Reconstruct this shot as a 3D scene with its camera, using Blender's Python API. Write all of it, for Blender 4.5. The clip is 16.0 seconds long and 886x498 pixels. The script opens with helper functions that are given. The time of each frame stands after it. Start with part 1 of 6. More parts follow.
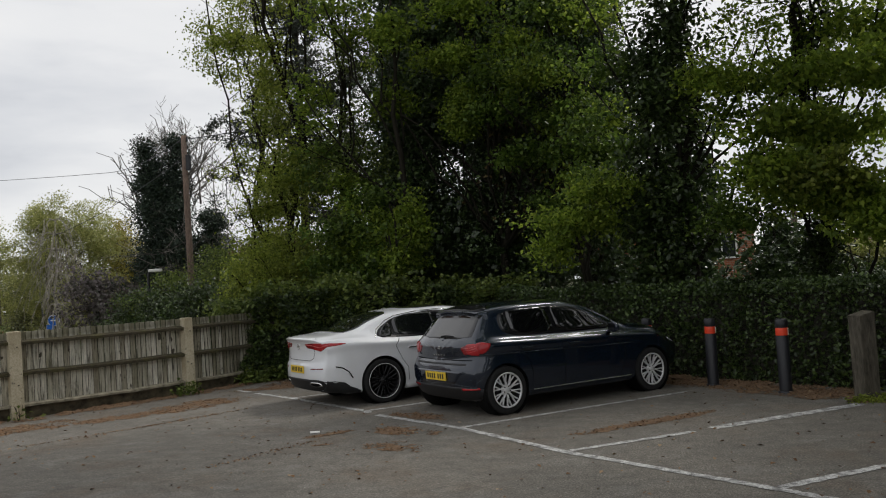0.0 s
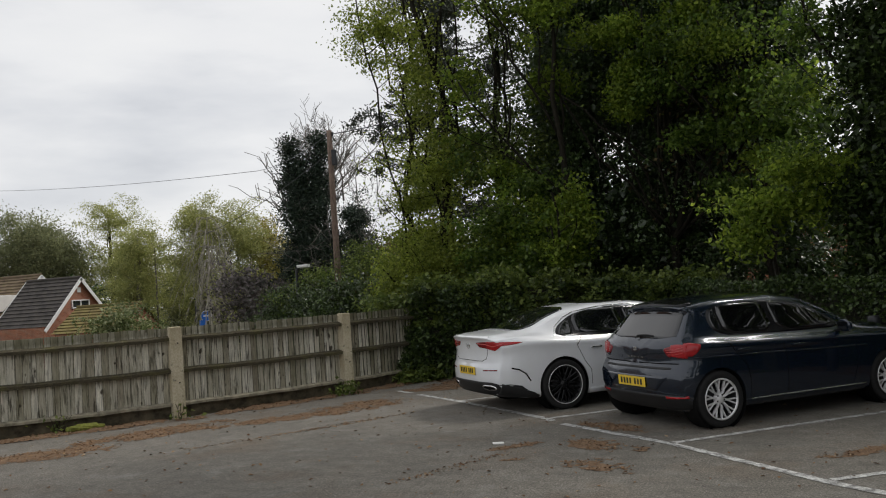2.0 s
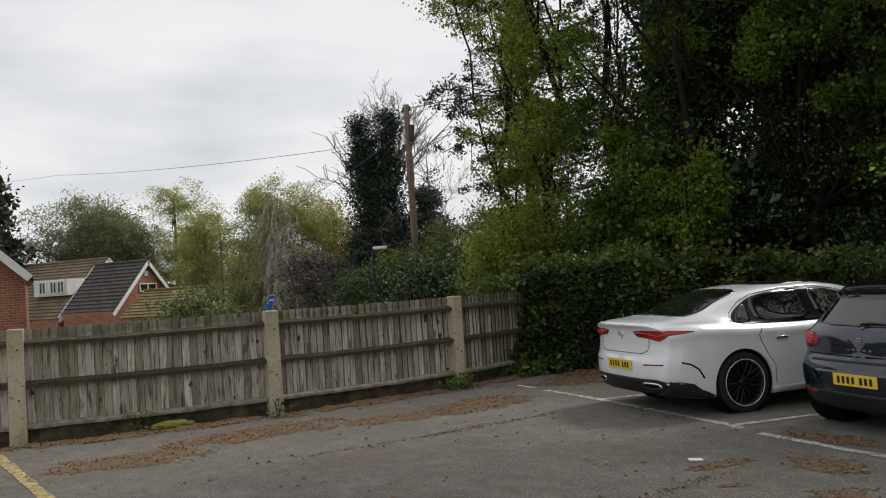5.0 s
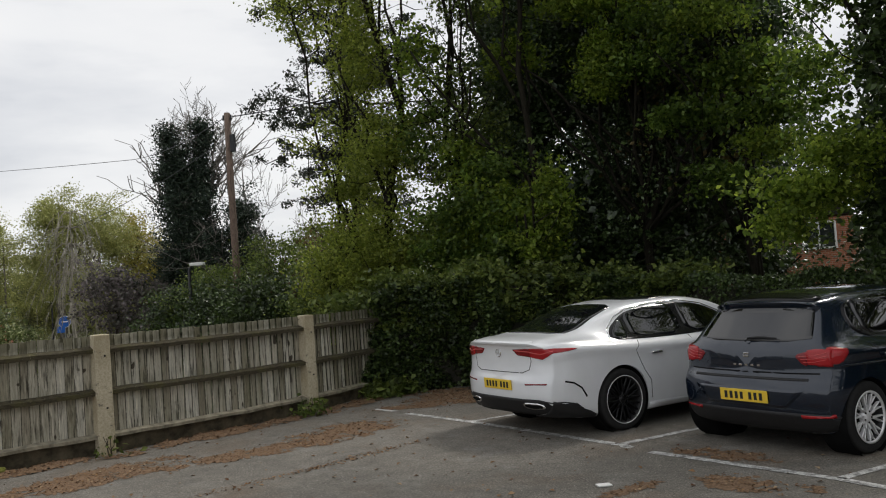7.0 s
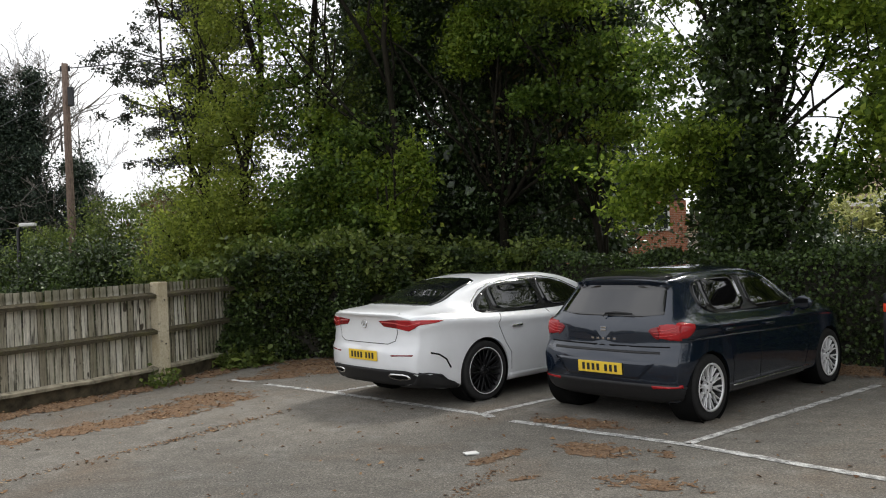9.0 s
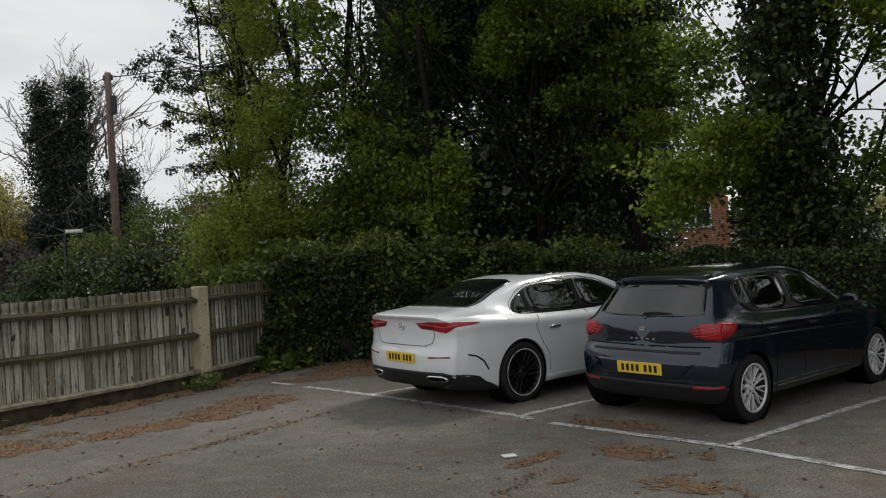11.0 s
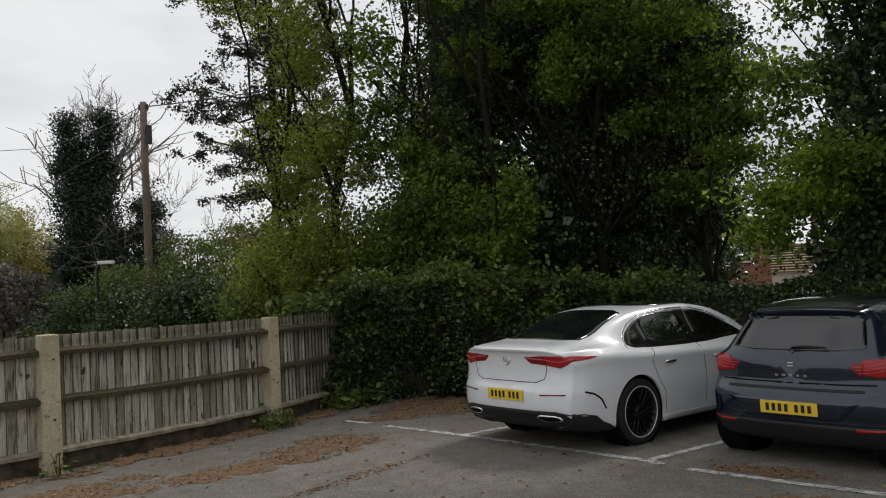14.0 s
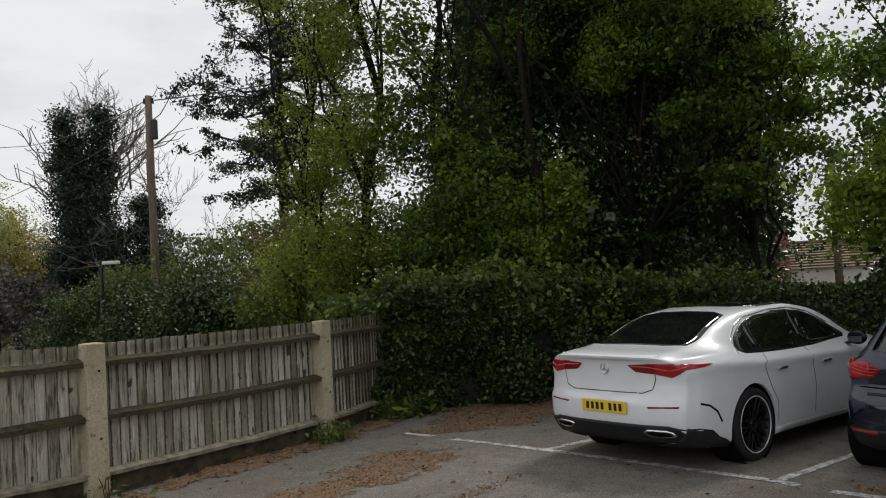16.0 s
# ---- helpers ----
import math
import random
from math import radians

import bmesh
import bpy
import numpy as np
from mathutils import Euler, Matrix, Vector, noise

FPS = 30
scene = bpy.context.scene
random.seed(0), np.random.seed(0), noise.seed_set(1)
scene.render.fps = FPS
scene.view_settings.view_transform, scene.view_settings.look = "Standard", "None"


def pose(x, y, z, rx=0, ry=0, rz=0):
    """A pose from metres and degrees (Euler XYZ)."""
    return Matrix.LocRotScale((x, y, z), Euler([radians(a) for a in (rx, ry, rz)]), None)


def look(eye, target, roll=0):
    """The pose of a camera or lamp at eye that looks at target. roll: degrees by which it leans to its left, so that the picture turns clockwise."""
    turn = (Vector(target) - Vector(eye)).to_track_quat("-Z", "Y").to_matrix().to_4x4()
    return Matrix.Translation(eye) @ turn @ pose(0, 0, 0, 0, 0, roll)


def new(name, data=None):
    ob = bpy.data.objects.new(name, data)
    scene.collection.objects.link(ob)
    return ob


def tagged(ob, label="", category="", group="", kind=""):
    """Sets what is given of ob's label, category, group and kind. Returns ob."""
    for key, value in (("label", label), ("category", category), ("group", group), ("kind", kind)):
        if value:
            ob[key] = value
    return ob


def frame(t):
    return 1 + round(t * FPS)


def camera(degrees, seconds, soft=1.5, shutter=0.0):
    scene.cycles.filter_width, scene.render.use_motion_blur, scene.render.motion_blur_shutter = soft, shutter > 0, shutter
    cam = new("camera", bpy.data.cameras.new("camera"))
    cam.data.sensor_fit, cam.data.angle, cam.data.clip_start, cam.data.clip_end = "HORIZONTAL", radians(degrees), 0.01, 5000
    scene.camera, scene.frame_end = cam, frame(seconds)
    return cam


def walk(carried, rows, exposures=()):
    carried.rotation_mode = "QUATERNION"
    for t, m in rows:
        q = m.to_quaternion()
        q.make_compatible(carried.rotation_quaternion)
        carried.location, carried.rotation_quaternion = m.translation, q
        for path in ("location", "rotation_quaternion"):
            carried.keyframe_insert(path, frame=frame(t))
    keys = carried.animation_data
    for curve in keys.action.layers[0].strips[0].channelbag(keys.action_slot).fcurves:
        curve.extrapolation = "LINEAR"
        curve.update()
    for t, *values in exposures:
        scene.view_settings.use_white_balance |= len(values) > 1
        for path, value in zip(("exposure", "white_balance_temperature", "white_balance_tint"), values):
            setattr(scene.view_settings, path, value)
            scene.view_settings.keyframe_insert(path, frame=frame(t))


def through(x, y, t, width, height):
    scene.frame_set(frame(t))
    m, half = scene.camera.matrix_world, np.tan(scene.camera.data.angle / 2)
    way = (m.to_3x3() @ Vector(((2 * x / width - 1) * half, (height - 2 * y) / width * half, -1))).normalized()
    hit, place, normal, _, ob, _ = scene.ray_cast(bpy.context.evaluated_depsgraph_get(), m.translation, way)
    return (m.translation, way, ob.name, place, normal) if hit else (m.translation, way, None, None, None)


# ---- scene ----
cam = camera(55.7, 16.0, soft=1.1)
PATH = [
    (0, (1.723, 0.927, 1.724), (1.299, 2.88, 1.808), -3.7),
    (0.5, (1.439, 1.147, 1.739), (0.934, 3.08, 1.825), -3.7),
    (1, (1.245, 1.508, 1.718), (0.604, 3.4, 1.807), -3.8),
    (1.5, (0.996, 1.743, 1.715), (0.285, 3.61, 1.81), -3.8),
    (2, (0.734, 2.0, 1.708), (0.011, 3.862, 1.805), -3.8),
    (2.5, (0.516, 2.205, 1.703), (-0.252, 4.05, 1.796), -3.8),
    (3, (0.268, 2.448, 1.695), (-0.563, 4.265, 1.785), -3.8),
    (3.5, (-0.025, 2.735, 1.687), (-0.84, 4.56, 1.774), -3.2),
    (3.7, (-0.135, 2.842, 1.681), (-0.951, 4.666, 1.759), -3.3),
    (5.8, (-1.429, 3.496, 1.715), (-2.283, 5.303, 1.786), -3.7),
    (6, (-1.529, 3.541, 1.737), (-2.23, 5.413, 1.809), -3.8),
    (6.5, (-1.763, 3.623, 1.754), (-2.252, 5.56, 1.84), -4.2),
    (7, (-1.903, 3.765, 1.728), (-2.31, 5.721, 1.81), -4.0),
    (7.5, (-2.032, 3.772, 1.741), (-2.185, 5.766, 1.797), -4.0),
    (8, (-2.127, 3.745, 1.737), (-2.183, 5.744, 1.75), -3.7),
    (8.5, (-2.154, 3.74, 1.734), (-2.203, 5.739, 1.731), -2.3),
    (10.8, (-2.148, 3.742, 1.761), (-2.207, 5.741, 1.754), -2.7),
    (11, (-2.116, 3.761, 1.751), (-2.259, 5.756, 1.751), -3.1),
    (11.5, (-2.09, 3.832, 1.73), (-2.371, 5.812, 1.744), -3.5),
    (12, (-2.267, 3.852, 1.734), (-2.597, 5.824, 1.8), -3.0),
    (12.5, (-2.482, 3.914, 1.727), (-2.803, 5.886, 1.82), -3.0),
    (13, (-2.655, 4.08, 1.683), (-2.977, 6.052, 1.775), -3.0),
    (13.5, (-2.858, 4.298, 1.696), (-3.178, 6.27, 1.787), -3.4),
    (14, (-3.21, 4.402, 1.709), (-3.367, 6.394, 1.797), -2.8),
    (14.5, (-3.484, 4.593, 1.706), (-3.625, 6.586, 1.791), -2.9),
    (15, (-3.683, 4.848, 1.748), (-3.828, 6.841, 1.828), -3.5),
    (15.5, (-3.962, 5.039, 1.743), (-4.107, 7.032, 1.825), -3.3),
    (16, (-4.237, 5.216, 1.771), (-4.364, 7.21, 1.855), -3.1),
]
walk(cam, [(t, look(eye, target, roll)) for t, eye, target, roll in PATH], exposures=[(0, 0.16), (3.5, 0.2), (5.8, 0.2), (7.0, 0.25), (7.5, 0.5), (8.0, 0.88), (8.7, 0.9), (10.8, 0.15), (11.5, 0.08), (12.5, 0.12), (16, 0.18)])

# ---- light: overcast spring daylight ----
SUN_EL, SUN_AZ = 50.0, 38.0     # degrees; azimuth from +y towards +x
world = bpy.data.worlds.new("overcast_sky")
scene.world = world
world.use_nodes = True
wn, wl = world.node_tree.nodes, world.node_tree.links
wn.clear()
w_out, w_bg = wn.new("ShaderNodeOutputWorld"), wn.new("ShaderNodeBackground")
w_sky = wn.new("ShaderNodeTexSky")
w_sky.sky_type, w_sky.sun_disc = "NISHITA", False
w_sky.sun_elevation, w_sky.sun_rotation = radians(SUN_EL), radians(SUN_AZ)
w_tc, w_map = wn.new("ShaderNodeTexCoord"), wn.new("ShaderNodeMapping")
w_map.inputs["Scale"].default_value = (1.0, 1.0, 3.6)
w_map.inputs["Location"].default_value = (0.35, 0.1, 0.2)
w_n1, w_n2 = wn.new("ShaderNodeTexNoise"), wn.new("ShaderNodeTexNoise")
w_n1.inputs["Scale"].default_value, w_n1.inputs["Detail"].default_value = 2.1, 6.0
w_n2.inputs["Scale"].default_value, w_n2.inputs["Detail"].default_value = 5.5, 8.0
w_add = wn.new("ShaderNodeMath")
w_add.operation = "MULTIPLY_ADD"
w_add.inputs[1].default_value = 0.35
w_ramp = wn.new("ShaderNodeValToRGB")
CLOUDS = ((0.46, (5.4, 5.55, 5.9)), (0.58, (6.9, 7.0, 7.25)), (0.72, (8.3, 8.3, 8.35)), (0.86, (8.8, 8.75, 8.7)))
w_ramp.color_ramp.elements[0].position, w_ramp.color_ramp.elements[1].position = CLOUDS[0][0], CLOUDS[-1][0]
for p, c in CLOUDS[1:-1]:
    w_ramp.color_ramp.elements.new(p)
for e, (p, c) in zip(w_ramp.color_ramp.elements, CLOUDS):
    e.color = (*[v / 10 for v in c], 1)
w_gain = wn.new("ShaderNodeVectorMath")
w_gain.operation = "SCALE"
w_gain.inputs["Scale"].default_value = 9.2
w_mix = wn.new("ShaderNodeMix")
w_mix.data_type = "RGBA"
w_mix.inputs["Factor"].default_value = 0.93
w_bg.inputs["Strength"].default_value = 0.1
wl.new(w_tc.outputs["Generated"], w_map.inputs["Vector"])
wl.new(w_map.outputs["Vector"], w_n1.inputs["Vector"])
wl.new(w_map.outputs["Vector"], w_n2.inputs["Vector"])
wl.new(w_n2.outputs["Fac"], w_add.inputs[0])
wl.new(w_n1.outputs["Fac"], w_add.inputs[2])
wl.new(w_add.outputs["Value"], w_ramp.inputs["Fac"])
wl.new(w_ramp.outputs["Color"], w_gain.inputs[0])
wl.new(w_sky.outputs["Color"], w_mix.inputs["A"])
wl.new(w_gain.outputs["Vector"], w_mix.inputs["B"])
wl.new(w_mix.outputs["Result"], w_bg.inputs["Color"])
wl.new(w_bg.outputs["Background"], w_out.inputs["Surface"])

sun = new("sun", bpy.data.lights.new("sun", "SUN"))
sun.data.energy, sun.data.angle, sun.data.color = 1.8, radians(14), (1.0, 0.96, 0.9)
se, sa = radians(SUN_EL), radians(SUN_AZ)
sun.matrix_world = look((math.sin(sa) * math.cos(se) * 60, math.cos(sa) * math.cos(se) * 60, math.sin(se) * 60), (0, 0, 0))

# ---- materials ----
class Mat:
    """A small builder of node materials round one Principled surface."""

    def __init__(self, name, rough=0.8, metal=0.0, spec=0.5):
        self.m = bpy.data.materials.new(name)
        self.m.use_nodes = True
        self.n, self.l = self.m.node_tree.nodes, self.m.node_tree.links
        self.bsdf = self.n["Principled BSDF"]
        self.out = self.n["Material Output"]
        self.put("Roughness", rough).put("Metallic", metal).put("Specular IOR Level", spec)
        self.coord = None

    def put(self, key, value):
        if hasattr(value, "links"):
            self.l.new(value, self.bsdf.inputs[key])
        else:
            self.bsdf.inputs[key].default_value = (*value, 1) if isinstance(value, tuple) and len(value) == 3 else value
        return self

    def where(self, stretch=(1, 1, 1), shifted=False):
        tc, mp = self.n.new("ShaderNodeTexCoord"), self.n.new("ShaderNodeMapping")
        mp.inputs["Scale"].default_value = stretch
        if shifted:
            # every object of a kind takes another piece of the pattern
            mu = self.n.new("ShaderNodeVectorMath")
            mu.operation = "SCALE"
            mu.inputs["Scale"].default_value = 83.0
            self.l.new(self.each(), mu.inputs[0])
            self.l.new(mu.outputs["Vector"], mp.inputs["Location"])
        self.l.new(tc.outputs["Object"], mp.inputs["Vector"])
        return mp.outputs["Vector"]

    def noise(self, scale, detail=4, stretch=(1, 1, 1), rough=0.6, shifted=False):
        t = self.n.new("ShaderNodeTexNoise")
        t.inputs["Scale"].default_value, t.inputs["Detail"].default_value, t.inputs["Roughness"].default_value = scale, detail, rough
        self.l.new(self.where(stretch, shifted), t.inputs["Vector"])
        return t.outputs["Fac"]

    def voronoi(self, scale, stretch=(1, 1, 1)):
        t = self.n.new("ShaderNodeTexVoronoi")
        t.inputs["Scale"].default_value = scale
        self.l.new(self.where(stretch), t.inputs["Vector"])
        return t.outputs["Distance"]

    def ramp(self, fac, *stops):
        r = self.n.new("ShaderNodeValToRGB")
        r.color_ramp.elements[0].position, r.color_ramp.elements[1].position = stops[0][0], stops[-1][0]
        for p, c in stops[1:-1]:
            r.color_ramp.elements.new(p)
        for e, (p, c) in zip(r.color_ramp.elements, stops):
            e.color = (*c, 1) if isinstance(c, tuple) else (c, c, c, 1)
        self.l.new(fac, r.inputs["Fac"])
        return r.outputs["Color"]

    def mix(self, fac, a, b, blend="MIX"):
        x = self.n.new("ShaderNodeMix")
        x.data_type, x.blend_type = "RGBA", blend
        for key, v in (("Factor", fac), ("A", a), ("B", b)):
            if hasattr(v, "links"):
                self.l.new(v, x.inputs[key])
            elif key == "Factor":
                x.inputs[key].default_value = v
            else:
                x.inputs[key].default_value = (*v, 1)
        return x.outputs["Result"]

    def bump(self, height, strength=0.3, distance=0.01):
        b = self.n.new("ShaderNodeBump")
        b.inputs["Strength"].default_value, b.inputs["Distance"].default_value = strength, distance
        self.l.new(height, b.inputs["Height"])
        self.l.new(b.outputs["Normal"], self.bsdf.inputs["Normal"])
        return self

    def island(self):
        return self.n.new("ShaderNodeNewGeometry").outputs["Random Per Island"]

    def each(self):
        return self.n.new("ShaderNodeObjectInfo").outputs["Random"]


def leaf_material(name, dark, mid, light, rough=0.5, through=0.35, spec=0.4):
    """Leaves: colour varies leaf by leaf, and some light comes through."""
    k = Mat(name, rough, 0, spec)
    col = k.ramp(k.island(), (0.0, dark), (0.55, mid), (1.0, light))
    patch = k.ramp(k.noise(0.7, 2), (0.35, 0.72), (0.7, 1.2))
    col = k.mix(1.0, col, patch, "MULTIPLY")
    k.put("Base Color", col)
    tr, ms = k.n.new("ShaderNodeBsdfTranslucent"), k.n.new("ShaderNodeMixShader")
    k.l.new(col, tr.inputs["Color"])
    ms.inputs[0].default_value = through
    k.l.new(k.bsdf.outputs[0], ms.inputs[1])
    k.l.new(tr.outputs[0], ms.inputs[2])
    k.l.new(ms.outputs[0], k.out.inputs["Surface"])
    return k.m


def plain(name, colour, rough=0.5, metal=0.0, spec=0.5, vary=0.12, scale=6.0, bump=0.0):
    k = Mat(name, rough, metal, spec)
    n = k.noise(scale, 5)
    lo, hi = tuple(c * (1 - vary) for c in colour), tuple(min(1, c * (1 + vary)) for c in colour)
    k.put("Base Color", k.ramp(n, (0.3, lo), (0.7, hi)))
    if bump:
        k.bump(n, bump, 0.01)
    return k.m


def asphalt_material():
    k = Mat("worn_asphalt", 0.92, 0, 0.3)
    fine, grit, big = k.noise(90, 6), k.voronoi(120), k.noise(0.35, 5)
    base = k.ramp(fine, (0.32, (0.082, 0.072, 0.061)), (0.68, (0.285, 0.25, 0.21)))
    base = k.mix(k.ramp(k.noise(24, 5, rough=0.8), (0.42, 0.0), (0.66, 0.75)), base, (0.088, 0.077, 0.065))
    base = k.mix(k.ramp(big, (0.42, 0.0), (0.58, 0.6)), base, (0.104, 0.093, 0.08))
    base = k.mix(k.ramp(k.noise(2.2, 7), (0.54, 0.0), (0.72, 0.55)), base, (0.21, 0.195, 0.175))
    # long dark seams and drips
    base = k.mix(k.ramp(k.noise(1.1, 8, (0.5, 1.6, 1)), (0.485, 0.0), (0.5, 0.14), (0.515, 0.0)), base, (0.03, 0.028, 0.026))
    # pale grit and trodden-in leaf crumbs
    base = k.mix(k.ramp(k.noise(46, 2), (0.64, 0.0), (0.70, 0.8)), base, (0.33, 0.31, 0.27))
    base = k.mix(k.ramp(k.noise(0.8, 6), (0.52, 0.0), (0.72, 0.5)), base, (0.125, 0.085, 0.055))
    base = k.mix(1.0, base, k.ramp(k.noise(5.5, 7, rough=0.7), (0.34, 0.74), (0.5, 0.89), (0.66, 1.05)), "MULTIPLY")
    base = k.mix(1.0, base, k.ramp(k.noise(52, 3, rough=0.75), (0.36, (0.70, 0.735, 0.755)), (0.5, (1.06, 1.11, 1.13)), (0.64, (1.62, 1.69, 1.72))), "MULTIPLY")
    k.put("Base Color", base)
    k.bump(k.mix(0.5, fine, grit), 0.55, 0.006)
    return k.m


def paint_line_material(name, colour):
    k = Mat(name, 0.85, 0, 0.3)
    worn = k.ramp(k.noise(9, 8, rough=0.75), (0.43, 1.0), (0.60, 0.12))
    flecks = k.ramp(k.noise(70, 3), (0.5, 1.0), (0.66, 0.25))
    k.put("Base Color", k.mix(k.mix(1.0, worn, flecks, "MULTIPLY"), (0.10, 0.098, 0.093), colour))
    k.bump(k.noise(80, 4), 0.4, 0.004)
    return k.m


def board_material():
    k = Mat("weathered_fence_timber", 0.9, 0, 0.2)
    tone = k.ramp(k.each(), (0.0, (0.32, 0.29, 0.22)), (0.3, (0.49, 0.462, 0.372)), (0.75, (0.62, 0.592, 0.50)), (1.0, (0.74, 0.71, 0.62)))
    grain = k.noise(5, 8, (9, 9, 0.6), 0.75, True)
    col = k.mix(0.75, tone, k.ramp(grain, (0.30, 0.16), (0.48, 0.85), (0.68, 1.55)), "MULTIPLY")
    green = k.ramp(k.noise(1.6, 5, (1, 1, 0.6), 0.6, True), (0.48, 0.0), (0.68, 0.5))
    col = k.mix(green, col, (0.14, 0.128, 0.06))
    streak = k.ramp(k.noise(6, 5, (4, 4, 0.4), 0.6, True), (0.54, 0.0), (0.66, 0.85))
    col = k.mix(streak, col, (0.035, 0.031, 0.022))
    knots = k.ramp(k.noise(9, 1, (1, 1, 0.6), 0.5, True), (0.70, 0.0), (0.74, 0.9))
    col = k.mix(knots, col, (0.04, 0.03, 0.02))
    # shadow lines of the overlaps, painted dark along both edges of a board
    sx, ab, ed = k.n.new("ShaderNodeSeparateXYZ"), k.n.new("ShaderNodeMath"), k.n.new("ShaderNodeMath")
    k.l.new(k.where(), sx.inputs[0])
    ab.operation, ed.operation = "ABSOLUTE", "MULTIPLY_ADD"
    k.l.new(sx.outputs[0], ab.inputs[0])
    k.l.new(k.noise(8, 4, (1, 1, 2)), ed.inputs[0])
    ed.inputs[1].default_value = 0.022
    k.l.new(ab.outputs[0], ed.inputs[2])
    col = k.mix(k.ramp(ed.outputs[0], (0.0575, 0.0), (0.0635, 0.92)), col, (0.025, 0.022, 0.015))
    # algae-blackened upper ends
    sep, up = k.n.new("ShaderNodeSeparateXYZ"), k.n.new("ShaderNodeMath")
    k.l.new(k.where(), sep.inputs[0])
    up.operation = "MULTIPLY_ADD"
    up.inputs[1].default_value = 0.12
    k.l.new(k.noise(7, 4), up.inputs[0])
    high = k.n.new("ShaderNodeMath")
    high.operation = "MULTIPLY"
    high.inputs[1].default_value = 0.84
    k.l.new(sep.outputs[2], high.inputs[0])
    k.l.new(high.outputs[0], up.inputs[2])
    col = k.mix(k.ramp(up.outputs[0], (0.935, 0.0), (0.99, 0.62)), col, (0.085, 0.082, 0.045))
    k.put("Base Color", col).bump(grain, 0.6, 0.006)
    return k.m


def rail_material():
    k = Mat("mossy_rail_timber", 0.95, 0, 0.2)
    g = k.noise(20, 7, (1, 1, 6))
    col = k.ramp(g, (0.3, (0.022, 0.019, 0.013)), (0.7, (0.11, 0.095, 0.062)))
    col = k.mix(k.ramp(k.noise(4, 6), (0.5, 0.0), (0.7, 0.6)), col, (0.11, 0.105, 0.035))
    col = k.mix(k.ramp(k.noise(60, 3), (0.66, 0.0), (0.72, 0.7)), col, (0.4, 0.38, 0.3))
    k.put("Base Color", col).bump(g, 0.6, 0.008)
    return k.m


def concrete_material():
    k = Mat("lichened_concrete", 0.92, 0, 0.25)
    f = k.noise(55, 6)
    col = k.ramp(f, (0.3, (0.40, 0.35, 0.245)), (0.7, (0.62, 0.56, 0.42)))
    col = k.mix(k.ramp(k.noise(3.2, 6, (1, 1, 0.5)), (0.44, 0.0), (0.66, 0.8)), col, (0.27, 0.215, 0.115))
    col = k.mix(k.ramp(k.noise(16, 5), (0.62, 0.0), (0.7, 0.8)), col, (0.13, 0.12, 0.1))
    k.put("Base Color", col).bump(f, 0.5, 0.006)
    return k.m


def bark_material(name, lo, hi):
    k = Mat(name, 0.95, 0, 0.2)
    g = k.noise(6, 8, (4, 4, 0.9), 0.7)
    k.put("Base Color", k.ramp(g, (0.3, lo), (0.7, hi))).bump(g, 0.8, 0.03)
    return k.m


def brick_material():
    k = Mat("red_brick", 0.9, 0, 0.2)
    b = k.n.new("ShaderNodeTexBrick")
    b.inputs["Scale"].default_value = 1.0
    b.inputs["Brick Width"].default_value, b.inputs["Row Height"].default_value, b.inputs["Mortar Size"].default_value = 0.225, 0.075, 0.008
    b.inputs["Color1"].default_value, b.inputs["Color2"].default_value = (0.36, 0.13, 0.07, 1), (0.26, 0.09, 0.05, 1)
    b.inputs["Mortar"].default_value = (0.35, 0.28, 0.22, 1)
    sp, ad, cb = k.n.new("ShaderNodeSeparateXYZ"), k.n.new("ShaderNodeMath"), k.n.new("ShaderNodeCombineXYZ")
    k.l.new(k.where(), sp.inputs[0])
    k.l.new(sp.outputs[0], ad.inputs[0])
    k.l.new(sp.outputs[1], ad.inputs[1])
    k.l.new(ad.outputs[0], cb.inputs[0])
    k.l.new(sp.outputs[2], cb.inputs[1])
    k.l.new(cb.outputs[0], b.inputs["Vector"])
    k.put("Base Color", k.mix(0.6, b.outputs["Color"], k.ramp(k.noise(2.5, 6), (0.3, 0.6), (0.7, 1.25)), "MULTIPLY"))
    return k.m


def tile_roof_material(name, lo, hi, moss):
    k = Mat(name, 0.9, 0, 0.2)
    col = k.ramp(k.noise(1.4, 7), (0.3, lo), (0.7, hi))
    col = k.mix(k.ramp(k.noise(3.0, 6), (0.5, 0.0), (0.65, 0.7)), col, moss)
    col = k.mix(0.7, col, k.ramp(k.each(), (0, 0.75), (1, 1.2)), "MULTIPLY")
    k.put("Base Color", col).bump(k.noise(12, 4), 0.3, 0.01)
    return k.m


def litter_material():
    k = Mat("fallen_leaf_litter", 0.95, 0, 0.15)
    k.put("Base Color", k.ramp(k.island(), (0.0, (0.085, 0.045, 0.026)), (0.5, (0.175, 0.105, 0.058)), (0.85, (0.25, 0.15, 0.078)), (1.0, (0.36, 0.28, 0.18))))
    return k.m


def ground_material():
    k = Mat("rough_grass_and_earth", 0.95, 0, 0.2)
    col = k.ramp(k.noise(1.2, 8), (0.3, (0.035, 0.028, 0.018)), (0.55, (0.05, 0.055, 0.02)), (0.75, (0.07, 0.09, 0.028)))
    k.put("Base Color", col).bump(k.noise(20, 5), 0.6, 0.03)
    return k.m


